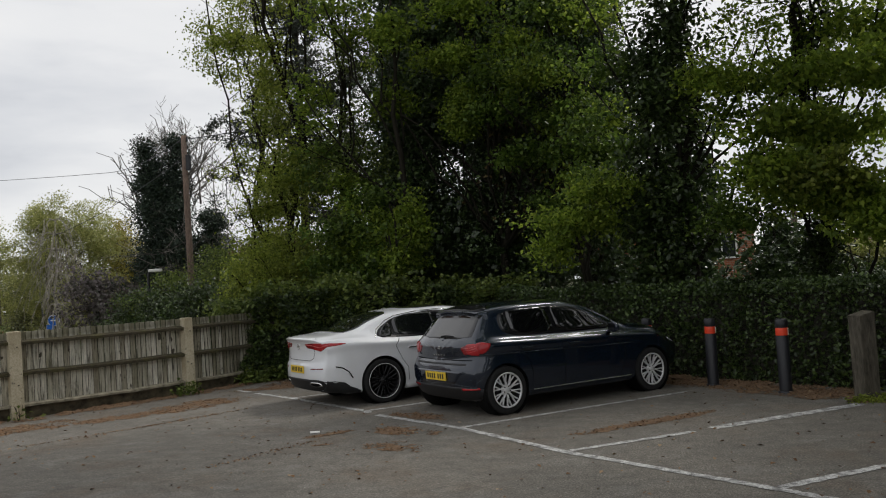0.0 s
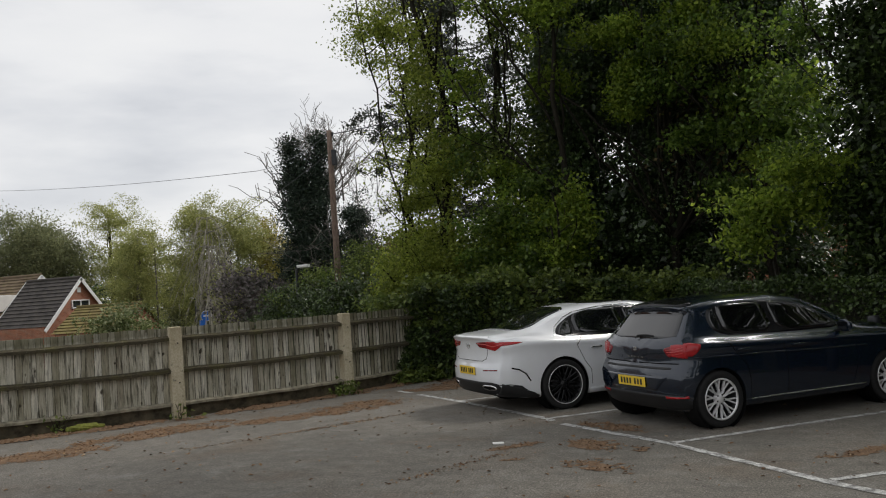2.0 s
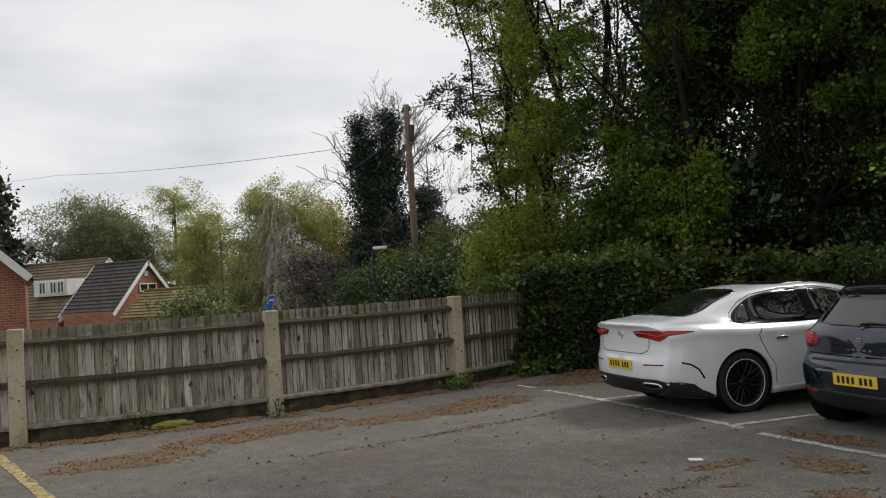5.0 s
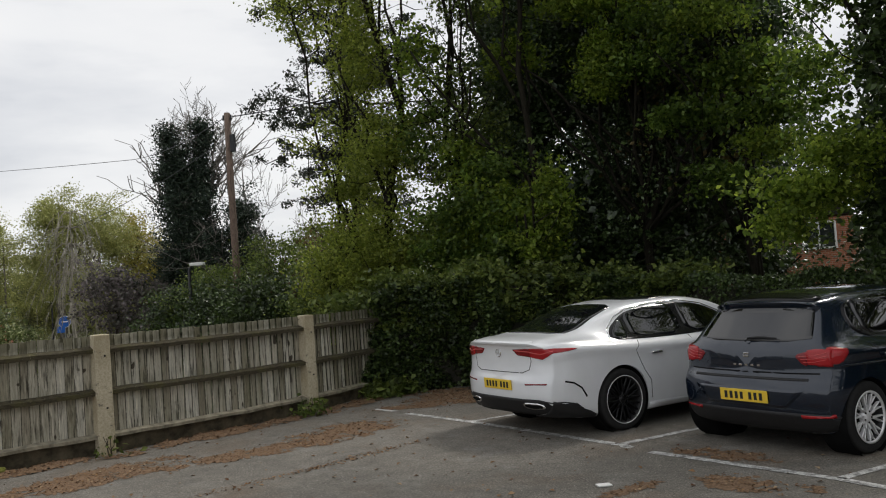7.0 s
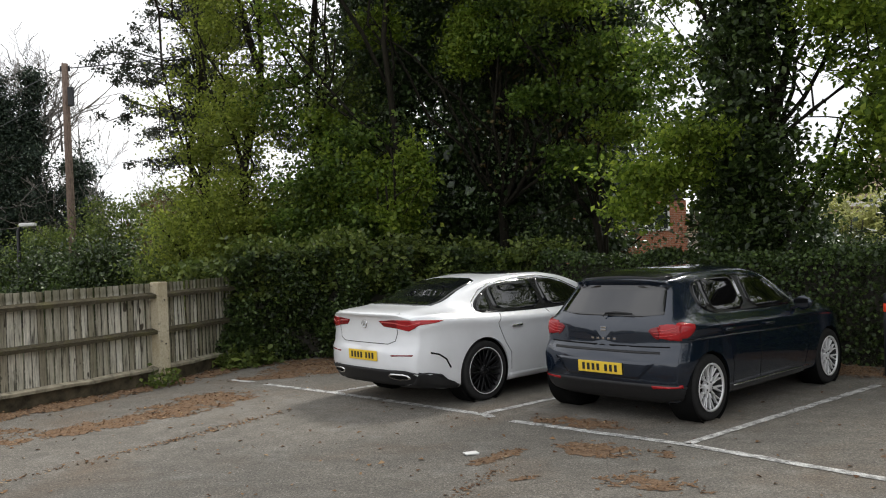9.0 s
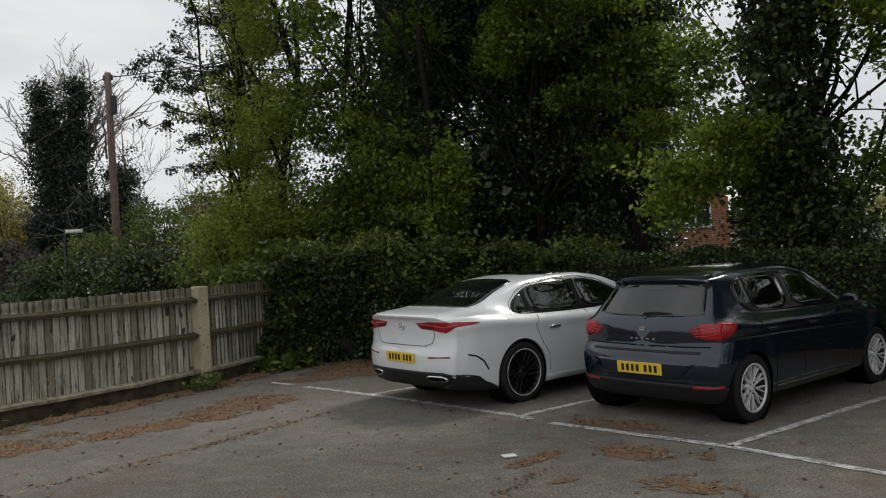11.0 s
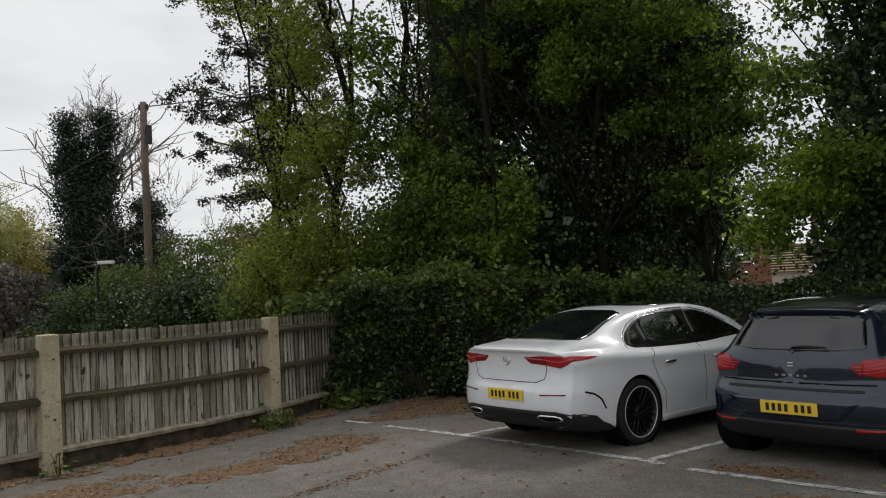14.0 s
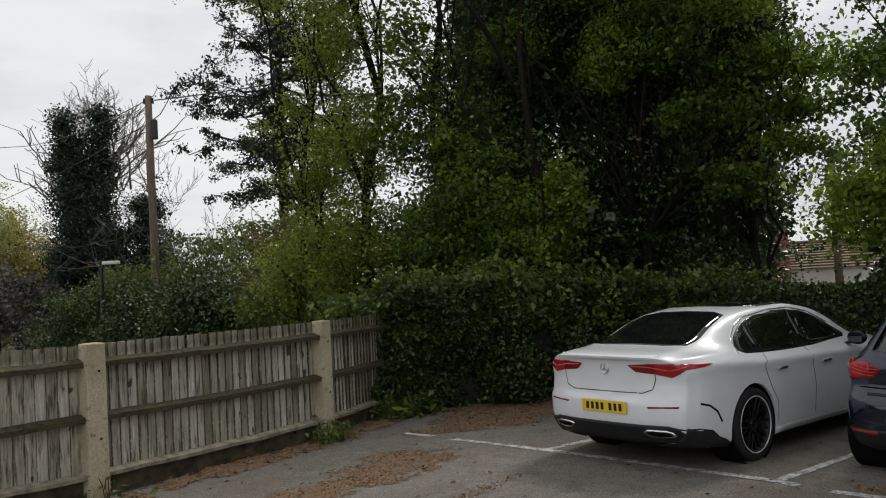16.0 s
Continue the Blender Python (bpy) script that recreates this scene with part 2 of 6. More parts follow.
ASPHALT = asphalt_material()
WHITE_LINE = paint_line_material("worn_white_road_paint", (0.62, 0.62, 0.6))
YELLOW_LINE = paint_line_material("worn_yellow_road_paint", (0.55, 0.42, 0.16))
BOARD, RAIL, CONCRETE = board_material(), rail_material(), concrete_material()
BARK = bark_material("grey_brown_bark", (0.018, 0.015, 0.011), (0.06, 0.05, 0.038))
PALE_BARK = bark_material("pale_bark", (0.10, 0.09, 0.075), (0.26, 0.24, 0.2))
POLE_WOOD = bark_material("creosoted_pole_timber", (0.11, 0.08, 0.065), (0.27, 0.2, 0.16))
BRICK = brick_material()
LITTER, GROUND = litter_material(), ground_material()
MOSS = plain("yellow_green_moss", (0.16, 0.17, 0.03), 0.95, vary=0.4, scale=30, bump=0.6)
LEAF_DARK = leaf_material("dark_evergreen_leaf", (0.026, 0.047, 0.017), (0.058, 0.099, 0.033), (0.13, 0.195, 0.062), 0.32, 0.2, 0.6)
# darker copy of the maple leaf, with the shade put into its colour
LEAF_SHADED = leaf_material("shaded_maple_leaf", (0.05, 0.088, 0.016), (0.105, 0.178, 0.028), (0.23, 0.32, 0.054), 0.45, 0.5)
DARK_BARK = bark_material("dark_bark", (0.008, 0.007, 0.005), (0.03, 0.026, 0.018))
LEAF_IVY = leaf_material("ivy_leaf", (0.02, 0.034, 0.010), (0.042, 0.072, 0.018), (0.10, 0.15, 0.035), 0.4, 0.2)
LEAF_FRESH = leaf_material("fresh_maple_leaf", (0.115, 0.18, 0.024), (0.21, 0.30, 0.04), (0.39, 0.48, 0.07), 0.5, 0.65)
LEAF_HORN = leaf_material("young_hornbeam_leaf", (0.12, 0.16, 0.022), (0.23, 0.285, 0.038), (0.36, 0.41, 0.075), 0.55, 0.5)
LEAF_BROWN = leaf_material("bronze_dry_leaf", (0.07, 0.05, 0.02), (0.12, 0.085, 0.03), (0.17, 0.13, 0.045), 0.6, 0.3)
LEAF_PINE = leaf_material("pine_needles", (0.026, 0.034, 0.024), (0.045, 0.058, 0.038), (0.08, 0.09, 0.055), 0.6, 0.15)
# leaf colours of the far crowns are raised to imitate distance haze
LEAF_WILLOW = leaf_material("yellow_green_willow_leaf", (0.27, 0.29, 0.10), (0.40, 0.42, 0.15), (0.54, 0.54, 0.22), 0.6, 0.5)
LEAF_FAR = leaf_material("hazed_far_leaf", (0.17, 0.185, 0.10), (0.25, 0.27, 0.135), (0.34, 0.35, 0.18), 0.7, 0.45)
LEAF_SHRUB = leaf_material("shrub_leaf", (0.068, 0.10, 0.022), (0.125, 0.172, 0.036), (0.23, 0.28, 0.064), 0.5, 0.4)
SOIL = plain("damp_soil_and_rotted_leaves", (0.165, 0.108, 0.068), 0.95, 0, 0.15, 0.5, 38, 0.6)
LOW_RAIL = plain("weathered_foot_rail_timber", (0.27, 0.245, 0.185), 0.95, 0, 0.2, 0.5, 9, 0.6)
DAMP_BOARD = plain("damp_mossy_concrete", (0.085, 0.072, 0.048), 0.95, 0, 0.2, 0.6, 7, 0.6)
PAPER = plain("scrap_of_white_paper", (0.75, 0.74, 0.72), 0.8, 0, 0.3, 0.05)

# ---- builders ----
RNG = np.random.default_rng(7)


def mesh_object(name, verts, faces, material, parent=None, smooth=False):
    me = bpy.data.meshes.new(name)
    me.from_pydata([tuple(v) for v in verts], [], faces)
    me.update()
    if smooth:
        me.polygons.foreach_set("use_smooth", [True] * len(me.polygons))
    me.materials.append(material)
    ob = new(name, me)
    ob.parent = parent
    return ob


def part(name, bm, material, parent=None, label="", smooth=False):
    """Link a bmesh as one mesh object under its thing."""
    me = bpy.data.meshes.new(name)
    bmesh.ops.recalc_face_normals(bm, faces=bm.faces)
    for f in bm.faces:
        f.smooth = smooth
    bm.to_mesh(me)
    bm.free()
    me.materials.append(material)
    ob = new(name, me)
    ob.parent = parent
    return tagged(ob, label)


def thing(name, m, label, category, group="", kind=""):
    ob = new(name)
    ob.empty_display_size = 0.1
    ob.matrix_world = m
    return tagged(ob, label, category, group, kind)


def box(bm, cx, cy, cz, sx, sy, sz, m=None, bevel=0.0):
    r = bmesh.ops.create_cube(bm, size=1.0)
    vs = r["verts"]
    t = Matrix.Translation((cx, cy, cz)) @ Matrix.Diagonal((sx, sy, sz, 1))
    bmesh.ops.transform(bm, matrix=(m @ t) if m else t, verts=vs)
    if bevel:
        es = list({e for v in vs for e in v.link_edges})
        bmesh.ops.bevel(bm, geom=es, offset=bevel, segments=2, affect="EDGES", profile=0.6)
    return bm


def cyl(bm, p0, p1, r0, r1=None, seg=12):
    p0, p1 = Vector(p0), Vector(p1)
    d = p1 - p0
    m = Matrix.Translation((p0 + p1) / 2) @ d.to_track_quat("Z", "Y").to_matrix().to_4x4()
    bmesh.ops.create_cone(bm, cap_ends=True, segments=seg, radius1=r0, radius2=r0 if r1 is None else r1, depth=d.length, matrix=m)
    return bm


def tubes(lines, sides=6):
    """Vertices and faces of tapered tubes; a line is a list of (point, radius)."""
    V, F = [], []
    for line in lines:
        start = len(V)
        for i, (p, r) in enumerate(line):
            a = Vector(line[max(i - 1, 0)][0])
            b = Vector(line[min(i + 1, len(line) - 1)][0])
            d = (b - a).normalized() if (b - a).length > 1e-6 else Vector((0, 0, 1))
            s = d.orthogonal().normalized()
            u = d.cross(s)
            for k in range(sides):
                an = 2 * math.pi * k / sides
                V.append(Vector(p) + (s * math.cos(an) + u * math.sin(an)) * r)
        for i in range(len(line) - 1):
            for k in range(sides):
                a, b = start + i * sides + k, start + i * sides + (k + 1) % sides
                F.append((a, b, b + sides, a + sides))
        F.append(tuple(start + k for k in range(sides))[::-1])
        F.append(tuple(start + (len(line) - 1) * sides + k for k in range(sides)))
    return V, F


def leaf_mesh(name, centres, size, material, parent=None, up=0.35, long=1.5, vary=0.35, label="", face=None):
    """Many small folded leaves as one mesh: two triangles meeting along the midrib."""
    n = len(centres)
    c = np.asarray(centres, dtype=np.float64)
    nrm = RNG.normal(size=(n, 3))
    nrm[:, 2] += up * 2
    if face is not None:
        nrm += np.asarray(face) * 1.2
    nrm /= np.linalg.norm(nrm, axis=1)[:, None]
    a = np.cross(nrm, RNG.normal(size=(n, 3)))
    a /= np.linalg.norm(a, axis=1)[:, None] + 1e-9
    b = np.cross(nrm, a)
    s = (size * (1 + vary * RNG.uniform(-1, 1, n)))[:, None]
    v = np.empty((n, 4, 3))
    v[:, 0] = c - a * s * long * 0.5
    v[:, 1] = c + b * s * 0.5 + nrm * s * 0.16 - a * s * 0.08
    v[:, 2] = c + a * s * long * 0.5 - nrm * s * 0.12
    v[:, 3] = c - b * s * 0.5 + nrm * s * 0.16 - a * s * 0.08
    i = np.arange(n)[:, None] * 4
    tri = np.concatenate([i + [0, 1, 2], i + [0, 2, 3]], axis=1).reshape(-1)
    me = bpy.data.meshes.new(name)
    me.vertices.add(n * 4)
    me.vertices.foreach_set("co", v.reshape(-1))
    me.loops.add(n * 6)
    me.loops.foreach_set("vertex_index", tri.astype(np.int32))
    me.polygons.add(n * 2)
    me.polygons.foreach_set("loop_start", np.arange(0, n * 6, 3, dtype=np.int32))
    me.update(calc_edges=True)
    me.materials.append(material)
    ob = new(name, me)
    ob.parent = parent
    return tagged(ob, label)


def clumps(blobs, per, spread, shell=0.55):
    """Leaf places: clusters within ellipsoids (x, y, z, rx, ry, rz, clusters), thicker towards the outside."""
    out = []
    for x, y, z, rx, ry, rz, n in blobs:
        d = RNG.normal(size=(n, 3))
        d /= np.linalg.norm(d, axis=1)[:, None]
        r = RNG.uniform(shell ** 3, 1, n) ** (1 / 3) * RNG.uniform(0.8, 1.08, n)
        off = Vector((x * 3.1 + z, y * 2.3, z * 1.7))
        r = r * np.array([0.82 + 0.75 * noise.noise(Vector(q) * 1.5 + off) + 0.35 * noise.noise(Vector(q) * 3.6 + off) for q in d])
        cc = np.array((x, y, z)) + d * r[:, None] * np.array((rx, ry, rz)) * 1.12
        k = RNG.integers(int(per * 0.5), int(per * 1.5) + 1, n)
        p = np.repeat(cc, k, axis=0)
        sp = np.repeat(RNG.uniform(0.6, 1.3, n) * spread, k)[:, None]
        out.append(p + RNG.normal(size=p.shape) * sp * np.array((1, 1, 0.6)))
    return np.concatenate(out)


def bent(p0, p1, r0, r1, n=6, wob=0.06):
    p0, p1 = Vector(p0), Vector(p1)
    ln = (p1 - p0).length
    line = []
    for i in range(n + 1):
        t = i / n
        j = Vector(RNG.normal(size=3)) * ln * wob * math.sin(math.pi * t) if 0 < i < n else Vector((0, 0, 0))
        line.append((p0.lerp(p1, t) + j, r0 + (r1 - r0) * t))
    return line


def limbs(base, top, r, targets, twig=0):
    """A trunk with limbs that reach to the crown's masses."""
    trunk = bent(base, top, r, r * 0.25, 8, 0.015)
    lines = [trunk]
    for tx, ty, tz in targets:
        h = min(max((tz - base[2]) * RNG.uniform(0.45, 0.75) / max(top[2] - base[2], 0.1), 0.08), 0.92)
        i = min(int(h * 8), 7)
        p, pr = trunk[i]
        lim = bent(p, (tx, ty, tz), pr * 0.45, 0.02, 6, 0.03)
        lines.append(lim)
        for k in range(twig):
            q, qr = lim[RNG.integers(2, 5)]
            e = Vector(q) + Vector(RNG.normal(size=3)) * 0.9 + Vector((0, 0, 0.4))
            lines.append(bent(q, e, max(qr * 0.5, 0.012), 0.006, 3, 0.05))
    return lines


def tree(name, label, base, height, radius, blobs, per, spread, size, leaf, bark=None, shell=0.55, twig=2, up=0.35, extra=(), core=0.0):
    """A tree at its base: trunk with limbs, crown of leaves. Blobs are relative to the base."""
    t = thing(name, Matrix.Translation(base), label, "tree")
    targets = [b[:3] for b in blobs for _ in range(2)]
    targets = [(x + RNG.normal() * 0.4, y + RNG.normal() * 0.4, z + RNG.normal() * 0.4) for x, y, z in targets]
    V, F = tubes(limbs((0, 0, -0.1), (RNG.normal() * 0.2, RNG.normal() * 0.2, height), radius, targets, twig), 7)
    mesh_object("trunk", V, F, bark or BARK, t, True)
    leaf_mesh("crown", clumps(blobs, per, spread, shell), size, leaf, t, up)
    if core:
        # bunched older leaves deep inside the crown
        inner = [(x, y + 0.15, z, rx * 0.8, ry * 0.7, rz * 0.85, int(n * core)) for x, y, z, rx, ry, rz, n in blobs]
        leaf_mesh("inner_crown", clumps(inner, 14, spread * 1.2, 0.0), size * 2.6, leaf, t, up, 1.3)
    for lf, bl, pr, sp, sz, nm in extra:
        leaf_mesh(nm, clumps(bl, pr, sp, 0.3), sz, lf, t, up)
    return t

# ---- ground and surfaces ----
FENCE_POSTS = [(-12.35, 8.2), (-10.03, 10.33), (-7.97, 12.66), (-6.42, 15.3), (-5.6, 18.2)]


def ground_height(x, y):
    away = max(0.0, -(x + 9) * 0.8 + (y - 20) * 0.25)
    return -0.05 - 1.6 * min(1.0, max(0.0, (away - 4) / 26)) if x < -9 else -0.05


def build_ground():
    ax = [-900, -300, -140, -90, -70, -55, -45, -38, -32, -27, -23, -20, -17, -14, -12, -10, -8, -4, 0, 4, 8, 14, 22, 40, 90, 300, 900]
    ay = [-900, -300, -90, -30, -14, -8, -4, 0, 4, 8, 12, 16, 20, 24, 28, 33, 38, 45, 55, 70, 90, 140, 300, 900]
    V = [(x, y, ground_height(x, y)) for y in ay for x in ax]
    w = len(ax)
    F = [(j * w + i, j * w + i + 1, (j + 1) * w + i + 1, (j + 1) * w + i) for j in range(len(ay) - 1) for i in range(w - 1)]
    tagged(mesh_object("ground", V, F, GROUND, None, True), "rough grass and bare earth round the car park", "ground", kind="structure")
    # tarmac of the car park, a slab with its own edge
    edge = [(-16, -12), (-13.2, 7.6), (-10.2, 10.5), (-8.1, 12.8), (-6.55, 15.4), (-6.0, 17.4), (-4.6, 17.9), (-2.6, 18.6), (0.7, 16.3), (2.9, 14.6), (4.9, 12.6), (8, 9.2), (16, 1), (14, -12)]
    bm = bmesh.new()
    top = [bm.verts.new((x, y, 0)) for x, y in edge]
    bot = [bm.verts.new((x, y, -0.2)) for x, y in edge]
    bm.faces.new(top)
    for i in range(len(edge)):
        j = (i + 1) % len(edge)
        bm.faces.new((top[i], bot[i], bot[j], top[j]))
    tagged(part("car_park_surface", bm, ASPHALT), "worn grey asphalt car park surface with leaf litter", "asphalt", kind="structure")


def stripe(name, pts, width, material, label, breaks=()):
    """A painted line along pts with ragged edges, as a thin film on the tarmac."""
    bm = bmesh.new()
    prev = None
    for (x0, y0), (x1, y1) in zip(pts, pts[1:]):
        d = Vector((x1 - x0, y1 - y0))
        n = max(2, int(d.length / 0.09))
        s = Vector((-d.y, d.x)).normalized()
        for i in range(n + 1):
            t = i / n
            c = Vector((x0, y0)) + d * t
            a = c + s * (width / 2 + RNG.normal() * 0.006)
            b = c - s * (width / 2 + RNG.normal() * 0.006)
            z = 0.005
            row = [bm.verts.new((a.x, a.y, z)), bm.verts.new((b.x, b.y, z))]
            if prev and not any(lo < t < hi for lo, hi in breaks):
                bm.faces.new((prev[0], prev[1], row[1], row[0]))
            prev = row
    return tagged(part(name, bm, material), label, "road marking", kind="structure")


build_ground()
stripe("bay_front_line", [(-5.47, 15.36), (-5.09, 15.08)], 0.09, WHITE_LINE, "short worn white painted line end on asphalt")
stripe("bay_front_line", [(-4.87, 14.87), (-3.82, 14.0), (-2.0, 12.33), (-1.93, 12.2)], 0.1, WHITE_LINE, "worn white painted line across the bay fronts")
stripe("bay_front_line", [(-1.75, 11.98), (-0.35, 10.79), (1.0, 9.3), (2.85, 7.65), (6.5, 4.2)], 0.1, WHITE_LINE, "worn white painted line across the bay fronts")
stripe("bay_divider_line", [(-3.82, 14.05), (-1.2, 16.3)], 0.09, WHITE_LINE, "worn white painted line between parking bays")
stripe("bay_divider_line", [(-2.0, 12.4), (0.8, 14.9)], 0.09, WHITE_LINE, "worn white painted line between parking bays")
stripe("bay_divider_line", [(-0.35, 10.82), (2.4, 13.2)], 0.09, WHITE_LINE, "worn white painted line between parking bays")
stripe("bay_divider_line", [(1.05, 9.35), (2.3, 10.2)], 0.09, WHITE_LINE, "worn white painted line between parking bays")
stripe("bay_divider_line", [(2.49, 10.36), (4.3, 11.66)], 0.16, WHITE_LINE, "smeared white painted line between parking bays")
stripe("bay_divider_line", [(2.75, 7.82), (6.2, 10.3)], 0.1, WHITE_LINE, "worn white painted line between parking bays")
stripe("bay_edge_line", [(-9.75, 9.82), (-7.91, 8.80), (-6.57, 8.06), (-3.4, 6.3)], 0.12, YELLOW_LINE, "faded yellow painted line beside the fence")

# ---- timber fence with concrete posts ----
def build_fence():
    fence = thing("fence", Matrix.Identity(4), "weathered grey timber board fence between concrete posts", "fence")
    # near-black for flat discs that imitate the shade inside bolt holes
    HOLE_SHADE = plain("hole_shade", (0.01, 0.009, 0.008), 0.9)
    # posts, slightly tapered with a weathered cap
    def post_mesh(h):
        bm = bmesh.new()
        box(bm, 0, 0, h / 2 - 0.1, 0.2, 0.17, h + 0.2, bevel=0.014)
        for v in bm.verts:
            if v.co.z > h * 0.8:
                v.co.x *= 0.9
                v.co.y *= 0.9
        return bm
    for i, (x, y) in enumerate(FENCE_POSTS):
        a = FENCE_POSTS[max(i - 1, 0)]
        b = FENCE_POSTS[min(i + 1, len(FENCE_POSTS) - 1)]
        ang = math.degrees(math.atan2(b[1] - a[1], b[0] - a[0]))
        p = part("post", post_mesh(1.41), CONCRETE, fence, "lichened concrete fence post")
        p.matrix_world = pose(x, y, 0, RNG.normal() * 0.6, RNG.normal() * 0.6, ang)
        for z in (0.55, 1.16):
            hole = part("bolt_hole", cyl(bmesh.new(), (0.02, -0.08, z), (0.02, -0.0868 if z < 1 else -0.0835, z), 0.012, seg=10), HOLE_SHADE, p, "flat dark disc painted as the shade in a bolt hole")
    # boards: a few shapes, many objects
    shapes = []
    for k in range(6):
        bm = bmesh.new()
        h = 1.205 + RNG.uniform(-0.003, 0.003)
        wd = RNG.uniform(0.102, 0.107)
        box(bm, 0, 0, h / 2, wd, 0.012, h, bevel=0.003)
        for v in bm.verts:
            v.co.y += 0.011 * (v.co.x / 0.05)
            v.co.x += RNG.normal() * 0.0015
            if v.co.z > h * 0.9:
                v.co.z += RNG.normal() * 0.003
        ob = part("board", bm, BOARD, fence)
        shapes.append(ob.data)
        bpy.data.objects.remove(ob)
    rails_z = (1.232, 0.735, 0.225)
    for (x0, y0), (x1, y1) in zip(FENCE_POSTS, FENCE_POSTS[1:]):
        d = Vector((x1 - x0, y1 - y0))
        ln = d.length
        d.normalize()
        ang = math.degrees(math.atan2(d.y, d.x))
        m = pose(x0, y0, 0, 0, 0, ang)
        # the camera's side is local -y
        n = int((ln - 0.2) / 0.0965)
        for k in range(n):
            s = 0.1 + (k + 0.5) * (ln - 0.2) / n + RNG.uniform(-0.003, 0.003)
            ob = new("board", shapes[RNG.integers(0, 6)])
            ob.parent = fence
            ob.matrix_world = m @ pose(s, 0.04 + RNG.normal() * 0.001, 0.19 + RNG.normal() * 0.003, RNG.normal() * 0.15, RNG.normal() * 0.35, RNG.normal() * 0.4)
        for z in rails_z:
            bm = bmesh.new()
            segs = 14
            prev = None
            hh = 0.08 if z > 0.4 else 0.06
            for k in range(segs + 1):
                s = 0.08 + (ln - 0.16) * k / segs
                dz = RNG.normal() * 0.003 - 0.012 * math.sin(math.pi * k / segs)
                dy = RNG.normal() * 0.003
                ring = [bm.verts.new((s, y + dy, z + q + dz)) for y, q in ((0.026, -hh / 2), (-0.062, -hh / 2), (-0.066, hh * 0.1), (0.026, hh / 2))]
                if prev:
                    for e in range(4):
                        bm.faces.new((prev[e], prev[(e + 1) % 4], ring[(e + 1) % 4], ring[e]))
                else:
                    bm.faces.new(ring)
                prev = ring
            bm.faces.new(prev)
            part("rail", bm, RAIL if z > 0.4 else LOW_RAIL, fence, "mossy arris rail" if z > 0.4 else "grey timber foot rail").matrix_world = m
        # concrete gravel board below the timber
        bm = bmesh.new()
        box(bm, ln / 2, 0.05, 0.04, ln - 0.2, 0.05, 0.29, bevel=0.008)
        part("gravel_board", bm, DAMP_BOARD, fence, "damp mossy concrete gravel board").matrix_world = m
    return fence


build_fence()


# ---- leaf litter, soil and scraps on the tarmac ----
def crust(name, x, y, rx, ry, turn, high, leaves, label):
    """A thin ragged spread of soil and dead leaves."""
    t = thing(name, pose(x, y, 0, 0, 0, turn), label, "leaf litter", kind="stuff")
    V, F, cells = [], [], {}
    step = 0.034
    nx, ny = int(rx / step), int(ry / step)

    def level(i, j):
        u, v = i / nx, j / ny
        q = Vector((i * step * 2.2 + x * 3, j * step * 2.2 + y * 3, 0))
        f = noise.noise(q) * 1.05 + noise.noise(q * 3.7) * 0.65 + noise.noise(q * 9.1) * 0.6
        return (1 - u * u - v * v) * 0.9 + f - 0.34

    def vert(i, j):
        if (i, j) not in cells:
            lv = level(i, j)
            cells[i, j] = len(V)
            V.append((i * step + RNG.normal() * 0.012, j * step + RNG.normal() * 0.012, 0.0035 + max(0.0, min(lv, 1.0)) * high))
        return cells[i, j]

    spots = []
    for i in range(-nx, nx):
        for j in range(-ny, ny):
            lv = level(i + 0.5, j + 0.5)
            if lv > 0:
                F.append((vert(i, j), vert(i + 1, j), vert(i + 1, j + 1), vert(i, j + 1)))
            if lv > -0.75 and RNG.uniform() < leaves * (1.0 if lv > 0 else 0.4 if lv > -0.2 else 0.1):
                spots.append(((i + RNG.uniform()) * step, (j + RNG.uniform()) * step, 0.012 + max(0, min(lv, 1)) * high))
    if F:
        tagged(mesh_object("soil", V, F, SOIL, t, True), kind="stuff")
    if spots:
        tagged(leaf_mesh("dead_leaves", np.array(spots), 0.019, LITTER, t, 2.2, 1.4, 0.5), kind="stuff")


for (x0, y0), (x1, y1) in zip(FENCE_POSTS[:4], FENCE_POSTS[1:]):
    d = Vector((x1 - x0, y1 - y0))
    s = Vector((d.y, -d.x)).normalized()
    c = Vector(((x0 + x1) / 2, (y0 + y1) / 2)) + s * 0.22
    crust("leaf_litter", c.x, c.y, d.length * 0.62, 0.3, math.degrees(math.atan2(d.y, d.x)), 0.04, 0.55, "brown soil and dead leaves along the fence foot")
for x, y, rx, ry, tn in ((-5.35, 13.65, 0.95, 0.55, 58), (-6.05, 12.45, 1.0, 0.36, 50), (-7.35, 11.45, 1.15, 0.5, 62), (-7.85, 9.85, 1.0, 0.45, 42), (-4.6, 15.75, 1.0, 0.42, 12), (-4.2, 16.5, 1.2, 0.6, 10), (-3.7, 17.2, 1.8, 0.6, 20), (-2.3, 17.7, 1.6, 0.6, 35),
                         (-1.95, 10.62, 0.36, 0.11, 50), (-1.75, 9.95, 0.22, 0.1, 20), (-1.0, 10.7, 0.6, 0.3, -30), (-1.1, 11.75, 0.55, 0.25, -40), (-0.87, 9.8, 0.5, 0.3, -30), (1.9, 10.9, 1.2, 0.16, 40)):
    crust("leaf_litter", x, y, rx, ry, tn, 0.002, 0.5, "ragged patch of dead brown leaves on the asphalt")
